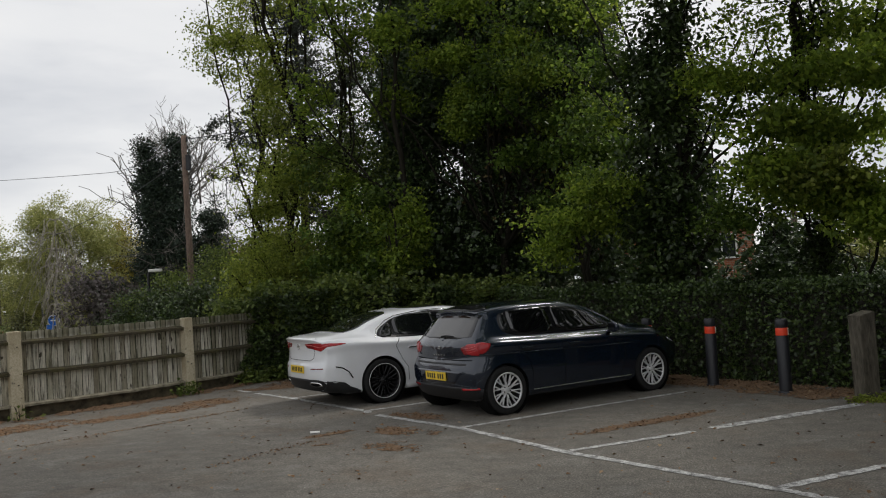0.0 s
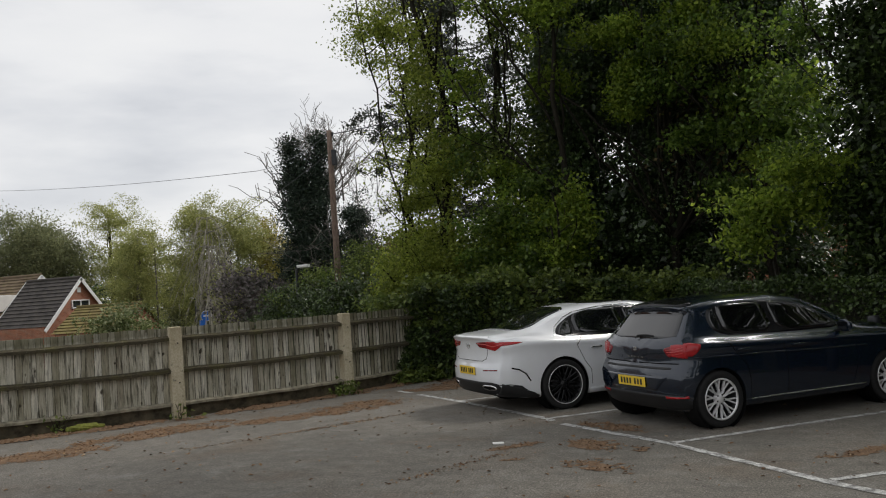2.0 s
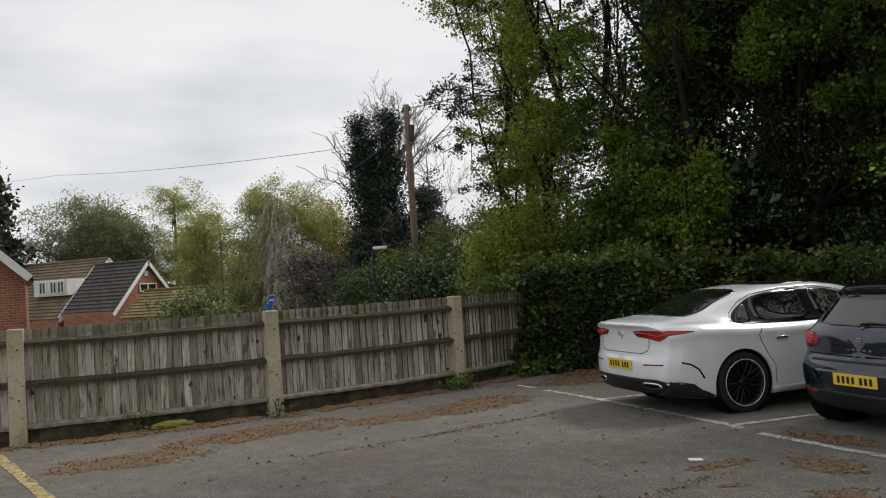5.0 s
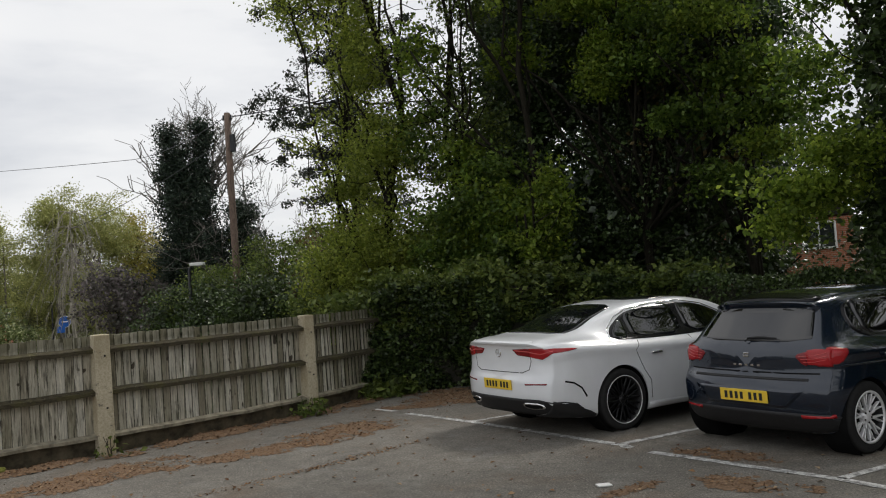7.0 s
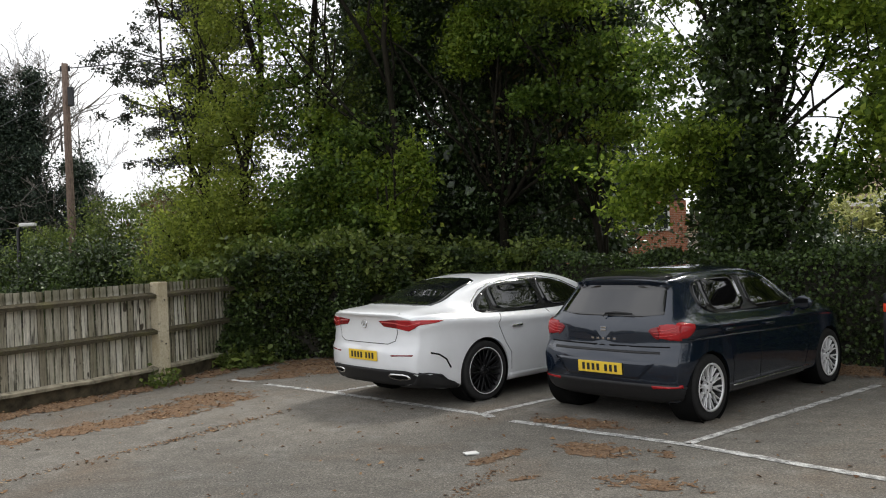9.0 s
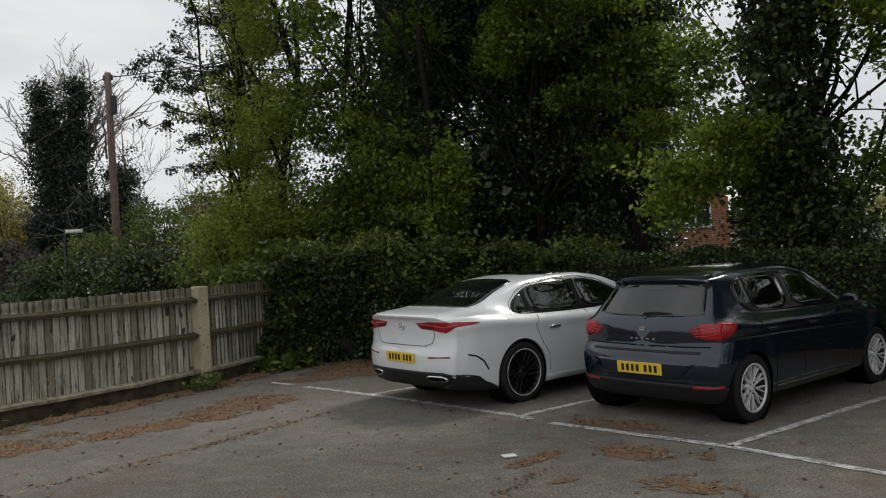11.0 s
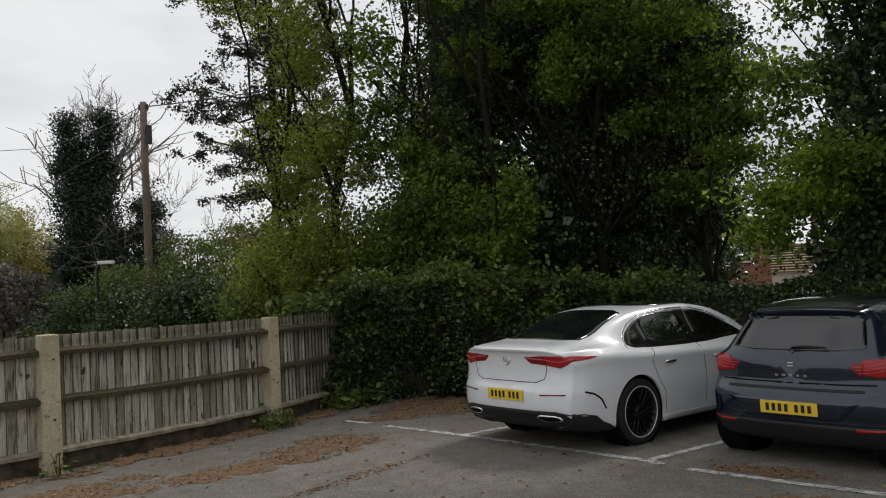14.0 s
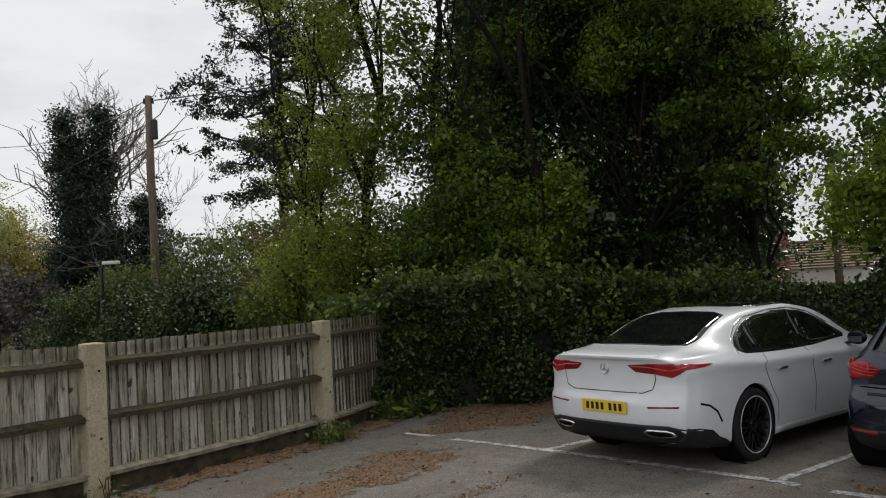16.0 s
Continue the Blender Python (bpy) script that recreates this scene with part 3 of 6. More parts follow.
# crumbs caught along a joint in the tarmac
for (x0, y0), (x1, y1) in (((-5.9, 10.34), (-5.04, 11.56)), ((-5.04, 11.56), (-4.71, 12.06)), ((-4.71, 12.06), (-4.21, 12.89)), ((-2.6, 8.9), (-1.9, 10.3))):
    u = RNG.uniform(-0.05, 1.05, 170)[:, None]
    crumbs = np.array((x0, y0, 0.006)) + u * np.array((x1 - x0, y1 - y0, 0)) + RNG.normal(size=(170, 3)) * np.array((0.05, 0.05, 0.0))
    tagged(leaf_mesh("joint_litter", crumbs, 0.018, LITTER, None, 2.5, 1.4, 0.6), "pale crumbs caught along a joint in the asphalt", "leaf litter", kind="stuff")
for x, y, rx, ry, tn in ((1.2, 15.6, 2.6, 0.7, -44), (3.8, 13.0, 2.6, 0.6, -46), (6.4, 10.4, 2.4, 0.5, -46)):
    crust("leaf_litter", x, y, rx, ry, tn, 0.03, 0.5, "dark soil and leaves at the foot of the ivy wall")
specks = np.stack([RNG.uniform(-10, 6, 1500), RNG.uniform(4, 16, 1500), np.full(1500, 0.008)], 1)
keep = (specks[:, 1] < 24.5 + 1.15 * specks[:, 0]) & (specks[:, 1] < 16 - 0.9 * specks[:, 0])
tagged(leaf_mesh("scattered_leaf", specks[keep], 0.028, LITTER, None, 2.5, 1.4, 0.6), "scattered leaf crumbs and grit on the asphalt", "leaf litter", kind="stuff")
paper = part("paper_scrap", box(bmesh.new(), 0, 0, 0.012, 0.12, 0.075, 0.012, bevel=0.004), PAPER)
paper.matrix_world = pose(-2.16, 10.72, 0, 3, 2, 25)
tagged(paper, "crumpled scrap of white paper lying on asphalt", "litter")
moss = part("moss_cushion", bmesh.new(), MOSS)
bm = bmesh.new()
bmesh.ops.create_uvsphere(bm, u_segments=18, v_segments=10, radius=1)
for v in bm.verts:
    q = noise.noise(v.co * 2.3) * 0.25
    v.co = Vector((v.co.x * 0.26 * (1 + q), v.co.y * 0.09 * (1 + q), v.co.z * 0.06 * (1 + q)))
bm.to_mesh(moss.data)
bm.free()
moss.matrix_world = pose(-8.75, 11.55, 0.05, 0, 0, 48)
tagged(moss, "yellow-green cushion of moss at the fence foot", "moss")
for x, y, n, sz in ((-6.3, 15.05, 160, 0.05), (-7.75, 12.45, 26, 0.045), (-5.75, 16.55, 260, 0.07), (-5.45, 16.9, 260, 0.075), (-9.0, 11.3, 50, 0.04)):
    w = thing("weed", Matrix.Translation((x, y, 0)), "small green weed growing at the fence foot", "plant")
    q = RNG.normal(size=(n, 3)) * (0.13, 0.13, 0.11)
    q[:, 2] = np.abs(q[:, 2]) + 0.02
    leaf_mesh("foliage", q, sz, LEAF_SHRUB, w, 0.5, 1.6)
    V, F = tubes([bent((0, 0, -0.02), (RNG.normal() * 0.1, RNG.normal() * 0.1, 0.25), 0.006, 0.003, 3) for _ in range(5)], 4)
    mesh_object("stem", V, F, BARK, w)

# ---- hedge, ivy wall and trees ----
def hedge_places(line, depth, n, wob=0.12, inner=0.5):
    """Leaf places on the faces and top of a hedge that follows line: (x, y, height)."""
    out = []
    L = [math.dist(a[:2], b[:2]) for a, b in zip(line, line[1:])]
    for (a, b, ln) in zip(line, line[1:], L):
        k = int(n * ln / sum(L))
        t = RNG.uniform(-0.03, 1.03, k)
        h = a[2] + (b[2] - a[2]) * t
        d = np.array((b[0] - a[0], b[1] - a[1])) / ln
        s = np.array((d[1], -d[0]))
        # around the outline: camera side face and rounded top
        q = RNG.uniform(0, 1, k)
        side = np.where(q < 0.62, 0, (q - 0.62) / 0.38 * depth)
        z = np.where(q < 0.62, q / 0.62 * h, h - 0.12 * np.abs((q - 0.81) / 0.19) ** 3)
        lump = np.array([noise.noise(Vector((float(x) * 1.7 + a[0], float(zz) * 1.7, a[1]))) for x, zz in zip(t * ln, z)])
        off = RNG.exponential(0.09, k) * inner + side - lump * wob * 1.6 - RNG.uniform(0, 0.1, k) * (z / np.maximum(h, 0.1))
        px = a[0] + d[0] * t * ln - s[0] * off
        py = a[1] + d[1] * t * ln - s[1] * off
        out.append(np.stack([px, py, z + lump * 0.13 * (z > h * 0.6) + RNG.normal(size=k) * 0.03], 1))
    return np.concatenate(out)


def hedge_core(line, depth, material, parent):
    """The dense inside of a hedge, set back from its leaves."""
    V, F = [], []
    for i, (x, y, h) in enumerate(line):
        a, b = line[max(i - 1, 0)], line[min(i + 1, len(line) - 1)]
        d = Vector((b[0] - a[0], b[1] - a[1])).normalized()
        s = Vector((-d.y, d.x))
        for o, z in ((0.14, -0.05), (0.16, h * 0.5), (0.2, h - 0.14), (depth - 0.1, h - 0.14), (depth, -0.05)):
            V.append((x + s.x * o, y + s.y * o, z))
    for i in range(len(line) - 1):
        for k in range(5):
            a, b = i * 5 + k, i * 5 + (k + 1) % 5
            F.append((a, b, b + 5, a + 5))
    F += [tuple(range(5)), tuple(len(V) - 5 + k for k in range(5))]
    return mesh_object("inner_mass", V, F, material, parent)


# near-black core colour stands in for the shade behind hedge and ivy leaves
HEDGE_SHADE = plain("hedge_core_shade", (0.022, 0.02, 0.014), 0.95, vary=0.5, scale=9, bump=0.8)
HEDGE_LINE = [(-6.35, 16.75, 1.35), (-5.6, 17.1, 1.7), (-4.3, 17.5, 1.8), (-3.2, 18.1, 1.7), (-2.2, 19.0, 1.6), (-0.8, 18.3, 1.55)]
hedge = thing("hedge", Matrix.Identity(4), "dense laurel and ivy hedge at the end of the fence", "hedge")
hedge_core(HEDGE_LINE, 1.3, HEDGE_SHADE, hedge)
leaf_mesh("foliage", hedge_places(HEDGE_LINE, 1.3, 46000, 0.34), 0.048, LEAF_IVY, hedge, 0.5, 1.4)
leaf_mesh("low_foliage", clumps([(-4.0, 17.35, 0.5, 0.6, 0.15, 0.55, 60), (-3.1, 17.9, 0.5, 0.6, 0.15, 0.55, 60), (-2.4, 18.6, 0.5, 0.5, 0.2, 0.5, 40)], 34, 0.12, 0.0), 0.05, LEAF_IVY, hedge, 0.5, 1.4)
top = hedge_places([(x, y, h + 0.03) for x, y, h in HEDGE_LINE], 1.3, 9000, 0.2)
shoots = clumps([(x, y + 0.5, h + 0.05, 0.6, 0.45, 0.2, 40) for x, y, h in HEDGE_LINE] + [(x + 0.5, y + 0.4, h - 0.5, 0.5, 0.25, 0.3, 14) for x, y, h in HEDGE_LINE[:4]], 22, 0.13, 0.1)
top = np.concatenate([top, shoots])
leaf_mesh("new_growth", top[top[:, 2] > 1.0], 0.07, LEAF_SHRUB, hedge, 0.7, 1.5, label="fresh light green shoots")

IVY_LINE = [(-0.8, 18.0, 1.5), (0.7, 16.75, 1.48), (2.0, 15.45, 1.45), (3.2, 14.3, 1.42), (4.4, 13.05, 1.42), (5.6, 11.8, 1.42), (8.0, 9.3, 1.42), (11.5, 5.6, 1.42)]
ivy = thing("ivy_covered_wall", Matrix.Identity(4), "low boundary wall thickly covered in dark ivy", "hedge")
hedge_core(IVY_LINE, 0.6, HEDGE_SHADE, ivy)
leaf_mesh("ivy_foliage", hedge_places(IVY_LINE, 0.6, 52000, 0.08, 0.7), 0.045, LEAF_IVY, ivy, 0.25, 1.25)

# dark evergreen mass behind the parked cars
tree("holly_tree", "tall dense dark evergreen holly tree behind the hedge", (-3.6, 23.4, 0), 12, 0.28,
     [(0.2, 0, 2.6, 2.2, 1.6, 2.6, 330), (-0.2, 0.2, 6.0, 1.7, 1.5, 2.4, 300), (0.6, 0.3, 9.4, 2.0, 1.8, 2.6, 330), (0.6, 0.5, 12.6, 2.2, 1.8, 2.2, 200)],
     54, 0.3, 0.066, LEAF_DARK, DARK_BARK, core=0.4, twig=0, shell=0.3)
tree("holly_tree", "tall dense dark evergreen holly tree behind the hedge", (-0.9, 23.2, 0), 13, 0.3,
     [(0, 0, 2.8, 2.4, 1.8, 2.8, 420), (0.4, 0.2, 6.4, 2.4, 1.8, 2.6, 420), (-0.3, 0.3, 9.8, 2.6, 2.0, 2.8, 420), (0, 0.5, 13, 2.2, 1.8, 2.2, 220)],
     58, 0.3, 0.066, LEAF_DARK, DARK_BARK, core=0.4, twig=0, shell=0.4, extra=[(LEAF_BROWN, [(0.2, -1.6, 6.0, 1.2, 0.5, 2.4, 12), (1.0, -1.6, 3.6, 1.2, 0.5, 1.6, 8)], 16, 0.3, 0.09, "bronze_leaves")])
tree("yew_tree", "broad dark yew tree behind the hollies", (-2.0, 26.5, 0), 13, 0.35,
     [(-0.4, 0, 3, 4.0, 1.8, 2.4, 400), (0.2, 0, 8, 2.9, 1.8, 3.4, 400), (0.4, 0, 12.8, 2.8, 1.8, 2.6, 250)],
     54, 0.4, 0.086, LEAF_DARK, DARK_BARK, core=0.4, twig=0, shell=0.3)
tree("laurel_tree", "laurel bush with dark glossy leaves behind the wall", (5.5, 23.4, 0), 3, 0.1,
     [(0, 0, 1.3, 0.9, 1.0, 1.0, 90), (0.2, 0.2, 2.4, 0.5, 0.6, 0.6, 24)], 54, 0.3, 0.073, LEAF_DARK, DARK_BARK, core=0.4, twig=0, shell=0.3)
tree("holly_tree", "narrow dark evergreen holly behind the hedge", (0.9, 24.3, 0), 13, 0.16,
     [(0, 0, 5.0, 1.1, 1.0, 2.0, 120), (0, 0, 8.6, 1.1, 1.0, 2.2, 120), (0, 0, 12, 1.1, 1.0, 2.0, 90), (1.0, -0.6, 10.6, 1.5, 1.0, 1.7, 130), (0.5, -0.6, 6.4, 1.1, 0.9, 2.4, 130), (0.3, -0.6, 3.0, 1.0, 0.9, 1.4, 70)], 54, 0.28, 0.066, LEAF_DARK, DARK_BARK, core=0.4, twig=0, shell=0.2)
tree("holly_bush", "tall dark holly bush behind the wall", (1.5, 25.4, 0), 4.5, 0.08, [(0, 0, 1.6, 0.9, 0.8, 1.6, 90), (0, 0, 4.0, 0.8, 0.7, 1.4, 60)], 54, 0.25, 0.066, LEAF_DARK, DARK_BARK, core=0.4, twig=0, shell=0.2)
tree("holly_tree", "dark evergreen holly behind the hornbeams", (-5.1, 24.6, 0), 12, 0.2,
     [(0, 0, 2.2, 1.7, 1.2, 1.9, 170), (0.3, 0, 4.6, 1.0, 0.9, 1.2, 50), (0.8, 0, 8.0, 0.7, 0.8, 2.0, 66), (0.6, 0, 11.2, 1.0, 1.0, 1.8, 80)], 54, 0.32, 0.07, LEAF_DARK, DARK_BARK, core=0.5, twig=1, shell=0.2)
# fresh maples hanging in front of it, sun and shade painted as two leaf colours
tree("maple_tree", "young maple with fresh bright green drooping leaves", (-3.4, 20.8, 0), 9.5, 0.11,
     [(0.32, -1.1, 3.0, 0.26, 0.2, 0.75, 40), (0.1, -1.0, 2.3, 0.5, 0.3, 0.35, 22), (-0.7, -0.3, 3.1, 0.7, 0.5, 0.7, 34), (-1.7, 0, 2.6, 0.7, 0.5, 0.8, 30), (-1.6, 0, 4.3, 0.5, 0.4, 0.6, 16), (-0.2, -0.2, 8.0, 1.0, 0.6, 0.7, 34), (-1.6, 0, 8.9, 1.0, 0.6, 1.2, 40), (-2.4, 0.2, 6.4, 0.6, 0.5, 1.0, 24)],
     46, 0.17, 0.069, LEAF_FRESH, DARK_BARK, shell=0.1, extra=[(LEAF_SHADED, [(-1.6, -0.3, 2.3, 1.3, 0.7, 0.6, 54), (-1.4, -0.4, 3.2, 1.0, 0.6, 0.35, 30), (-0.4, -0.4, 2.4, 1.0, 0.6, 0.6, 40), (-0.9, -0.2, 4.0, 0.9, 0.5, 0.4, 26), (-2.2, 0.3, 4.8, 0.8, 0.6, 0.6, 26)], 46, 0.2, 0.066, "shaded_leaves")])
tree("maple_tree", "maple with fresh green leaf sprays against dark holly", (-1.2, 22.0, 0), 10, 0.12,
     [(-0.75, -0.9, 5.9, 0.42, 0.3, 0.8, 60), (-0.9, -0.9, 7.3, 1.1, 0.5, 0.4, 46), (-2.6, -0.8, 6.4, 0.7, 0.4, 0.4, 24), (2.0, -1.0, 5.6, 0.7, 0.4, 0.4, 24), (0.1, -0.8, 6.5, 0.4, 0.4, 0.6, 12), (0.6, -0.8, 7.4, 1.0, 0.5, 0.6, 34), (-0.5, -0.8, 8.6, 0.9, 0.5, 0.7, 30), (2.4, -0.6, 8.0, 0.8, 0.5, 0.7, 26), (1.4, -0.5, 5.0, 0.4, 0.3, 0.5, 12)],
     46, 0.18, 0.069, LEAF_FRESH, DARK_BARK, shell=0.1)
tree("hornbeam_tree", "slender young hornbeam in pale spring leaf", (-8.0, 22.4, 0), 11.5, 0.09,
     [(0, 0, 2.2, 1.2, 1.0, 1.4, 110), (0.2, 0, 4.4, 1.0, 0.9, 1.4, 70), (0.4, 0, 6.8, 0.6, 0.6, 1.5, 40), (-0.8, 0, 9.0, 1.0, 0.9, 1.2, 54), (-0.4, 0, 11.2, 1.4, 1.0, 1.4, 60)],
     76, 0.26, 0.053, LEAF_HORN, DARK_BARK, shell=0.2, twig=4)
tree("hornbeam_tree", "slender young hornbeam in pale spring leaf", (-6.8, 21.4, 0), 14.5, 0.11,
     [(0, 0, 2.4, 1.2, 1.0, 1.4, 120), (0.2, 0, 4.6, 0.9, 0.9, 1.3, 56), (-0.3, 0, 7.2, 0.5, 0.5, 1.6, 34), (0.1, 0.2, 10, 0.6, 0.6, 1.3, 22), (-0.4, -0.8, 13.6, 1.8, 1.5, 1.2, 54), (0.8, 0.2, 15.4, 1.6, 1.4, 1.2, 44)],
     76, 0.26, 0.053, LEAF_HORN, DARK_BARK, shell=0.2, twig=4)
tree("hornbeam_tree", "slender young hornbeam in green spring leaf", (-5.2, 21.4, 0), 9.5, 0.1,
     [(0, 0, 2.6, 1.1, 1.0, 1.6, 120), (0.2, 0, 5.2, 0.9, 0.9, 1.3, 52), (0.3, 0, 8.2, 0.8, 0.8, 1.5, 34), (0.3, 0, 11, 0.8, 0.8, 1.5, 24)],
     76, 0.28, 0.056, LEAF_SHRUB, DARK_BARK, shell=0.2, twig=3)


def build_pine():
    """A tall pine: straight trunk, flat dark sprays on level branches."""
    t = thing("pine_tree", Matrix.Translation((-12.1, 36.0, -0.2)), "tall open pine with dark sprays on level branches", "tree")
    lines = [[((0, 0, -0.2), 0.24), ((0.05, 0, 6), 0.2), ((0.1, 0, 12), 0.13), ((0.1, 0, 18), 0.05)]]
    spots = []
    for k in range(74):
        z = 5.0 + RNG.uniform(0, 1) ** 1.1 * 12.5
        a = RNG.uniform(0, 2 * math.pi)
        ln = RNG.uniform(1.4, 4.6) * (1.0 if z < 12 else 0.7)
        d = Vector((math.cos(a), math.sin(a), RNG.uniform(-0.3, 0.45)))
        p0 = Vector((0.05, 0, z))
        limb = bent(p0, p0 + d * ln, 0.055, 0.015, 5, 0.07)
        lines.append(limb)
        for j in range(int(ln * 3.6)):
            i = RNG.integers(1, 6)
            q = Vector(limb[i][0]) + Vector((RNG.normal() * 0.35, RNG.normal() * 0.35, RNG.normal() * 0.22 - 0.05))
            lines.append([(limb[i][0], 0.014), (q, 0.006)])
            sp = RNG.uniform(0.1, 0.24)
            spots.append(np.array(q) + RNG.normal(size=(RNG.integers(40, 110), 3)) * np.array((sp, sp, sp * 0.6)))
    V, F = tubes(lines, 6)
    mesh_object("trunk", V, F, BARK, t, True)
    leaf_mesh("crown", np.concatenate(spots), 0.066, LEAF_PINE, t, 0.3, 2.2)


build_pine()
# shaded layers and sunlit sprays are told apart by leaf colour alone
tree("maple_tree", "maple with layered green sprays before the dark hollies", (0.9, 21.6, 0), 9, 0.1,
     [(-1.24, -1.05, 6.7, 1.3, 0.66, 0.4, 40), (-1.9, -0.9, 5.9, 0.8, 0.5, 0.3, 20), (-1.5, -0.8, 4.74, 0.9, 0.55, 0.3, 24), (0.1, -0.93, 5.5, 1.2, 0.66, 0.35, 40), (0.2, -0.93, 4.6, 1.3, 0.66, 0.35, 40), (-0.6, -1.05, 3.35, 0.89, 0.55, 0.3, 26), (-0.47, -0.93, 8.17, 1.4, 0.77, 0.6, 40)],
     48, 0.2, 0.074, LEAF_SHADED, DARK_BARK, shell=0.15, twig=1, extra=[(LEAF_FRESH, [(0.03, -1.43, 3.9, 0.7, 0.33, 0.28, 22), (0.8, -1.43, 5.25, 0.8, 0.33, 0.3, 22), (-0.86, -1.56, 6.4, 0.9, 0.33, 0.3, 24), (1.0, -1.4, 3.0, 0.5, 0.3, 0.7, 34)], 46, 0.2, 0.064, "sunlit_sprays")])
# ivy-clad sycamore by the wall, its sunlit sprays painted in the brighter leaf colour
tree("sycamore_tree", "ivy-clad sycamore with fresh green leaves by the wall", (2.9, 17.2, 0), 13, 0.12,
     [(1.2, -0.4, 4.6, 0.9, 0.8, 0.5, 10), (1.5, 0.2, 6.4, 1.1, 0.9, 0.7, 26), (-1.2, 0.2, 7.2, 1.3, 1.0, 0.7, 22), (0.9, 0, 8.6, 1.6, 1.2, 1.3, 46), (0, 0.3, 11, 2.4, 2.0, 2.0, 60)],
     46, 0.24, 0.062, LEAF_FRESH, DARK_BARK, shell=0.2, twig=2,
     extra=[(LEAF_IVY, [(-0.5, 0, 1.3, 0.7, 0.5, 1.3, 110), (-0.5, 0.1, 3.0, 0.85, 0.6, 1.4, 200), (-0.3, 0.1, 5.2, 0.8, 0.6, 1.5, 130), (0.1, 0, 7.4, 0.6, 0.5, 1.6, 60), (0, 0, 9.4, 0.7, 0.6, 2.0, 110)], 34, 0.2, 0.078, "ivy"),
            (LEAF_SHADED, [(1.2, -0.9, 3.4, 0.8, 0.6, 0.3, 14), (0.8, -0.4, 2.6, 0.7, 0.5, 0.4, 30), (-1.7, 0.3, 4.6, 0.5, 0.4, 0.5, 14), (-1.3, 0.3, 5.8, 0.7, 0.5, 0.4, 16), (-1.6, 0.2, 3.6, 0.5, 0.4, 0.4, 18), (1.0, -0.4, 4.6, 0.8, 0.5, 0.5, 16)], 46, 0.2, 0.062, "low_sprays"),
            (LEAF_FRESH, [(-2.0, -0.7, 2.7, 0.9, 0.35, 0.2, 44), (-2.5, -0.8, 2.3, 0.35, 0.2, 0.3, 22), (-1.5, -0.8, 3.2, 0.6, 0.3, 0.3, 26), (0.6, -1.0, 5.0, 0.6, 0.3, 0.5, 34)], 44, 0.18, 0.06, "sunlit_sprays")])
# sunlight on the front sprays is a paler leaf colour
tree("sycamore_tree", "spreading sycamore with fresh yellow-green leaves", (5.4, 18.0, 0), 13, 0.11,
     [(-0.4, -0.8, 3.0, 1.1, 0.8, 0.25, 26), (1.1, -0.9, 2.7, 1.1, 0.8, 0.3, 30), (0.4, -0.6, 4.0, 1.4, 1.0, 0.35, 50), (-0.4, -0.4, 5.2, 1.4, 1.0, 0.4, 60), (1.2, -0.2, 6.0, 1.5, 1.0, 0.5, 70), (0, 0, 7.4, 1.9, 1.3, 0.7, 110), (0.3, 0, 9.6, 2.2, 1.6, 1.4, 120)],
     40, 0.2, 0.074, LEAF_FRESH, DARK_BARK, shell=0.2, twig=4,
     extra=[(LEAF_FRESH, [(-1.0, -2.2, 3.3, 0.8, 0.5, 0.35, 54), (-0.2, -2.3, 2.8, 0.9, 0.5, 0.4, 74), (0.6, -2.4, 2.3, 0.9, 0.5, 0.4, 74), (1.4, -2.6, 2.7, 0.9, 0.5, 0.4, 60), (-0.7, -1.8, 4.1, 1.1, 0.7, 0.4, 64), (0.7, -1.8, 4.9, 1.2, 0.7, 0.45, 74)], 40, 0.17, 0.074, "low_sprays"), (LEAF_IVY, [(0, 0, 1.8, 0.42, 0.4, 1.2, 60), (0, 0, 3.8, 0.4, 0.4, 1.2, 60), (0.1, 0, 6.0, 0.35, 0.35, 1.2, 44)], 34, 0.16, 0.07, "ivy"), (LEAF_HORN, [(-0.3, -2.6, 3.1, 0.9, 0.3, 0.35, 24)], 40, 0.18, 0.07, "sunlit_sprays")])
tree("sycamore_tree", "spreading sycamore with fresh yellow-green leaves", (8.6, 16.6, 0), 13, 0.14,
     [(-1.6, -0.6, 2.8, 1.1, 0.9, 0.3, 34), (0.6, -0.8, 3.3, 1.3, 1.0, 0.4, 40), (-0.6, -0.6, 4.6, 1.5, 1.2, 0.5, 44), (1.4, -0.4, 5.4, 1.5, 1.2, 0.5, 44), (-1.2, -0.2, 6.8, 1.5, 1.2, 0.7, 44), (1.2, 0, 7.8, 1.8, 1.4, 0.8, 50), (0, 0, 10.4, 2.6, 2.0, 1.6, 80)],
     42, 0.22, 0.062, LEAF_FRESH, DARK_BARK, shell=0.2, twig=3)
tree("sycamore_tree", "thin-crowned sycamore with hanging twigs over the wall", (10.0, 14.0, 0), 12, 0.2,
     [(-1.4, 0.4, 4.4, 1.4, 1.0, 0.9, 36), (-2.2, 0.6, 6.2, 1.4, 1.0, 1.0, 40), (0.4, 0, 7.4, 2.0, 1.4, 1.2, 60), (-0.6, 0, 9.8, 2.2, 1.6, 1.6, 70)], 37, 0.3, 0.059, LEAF_HORN, shell=0.2, twig=6)
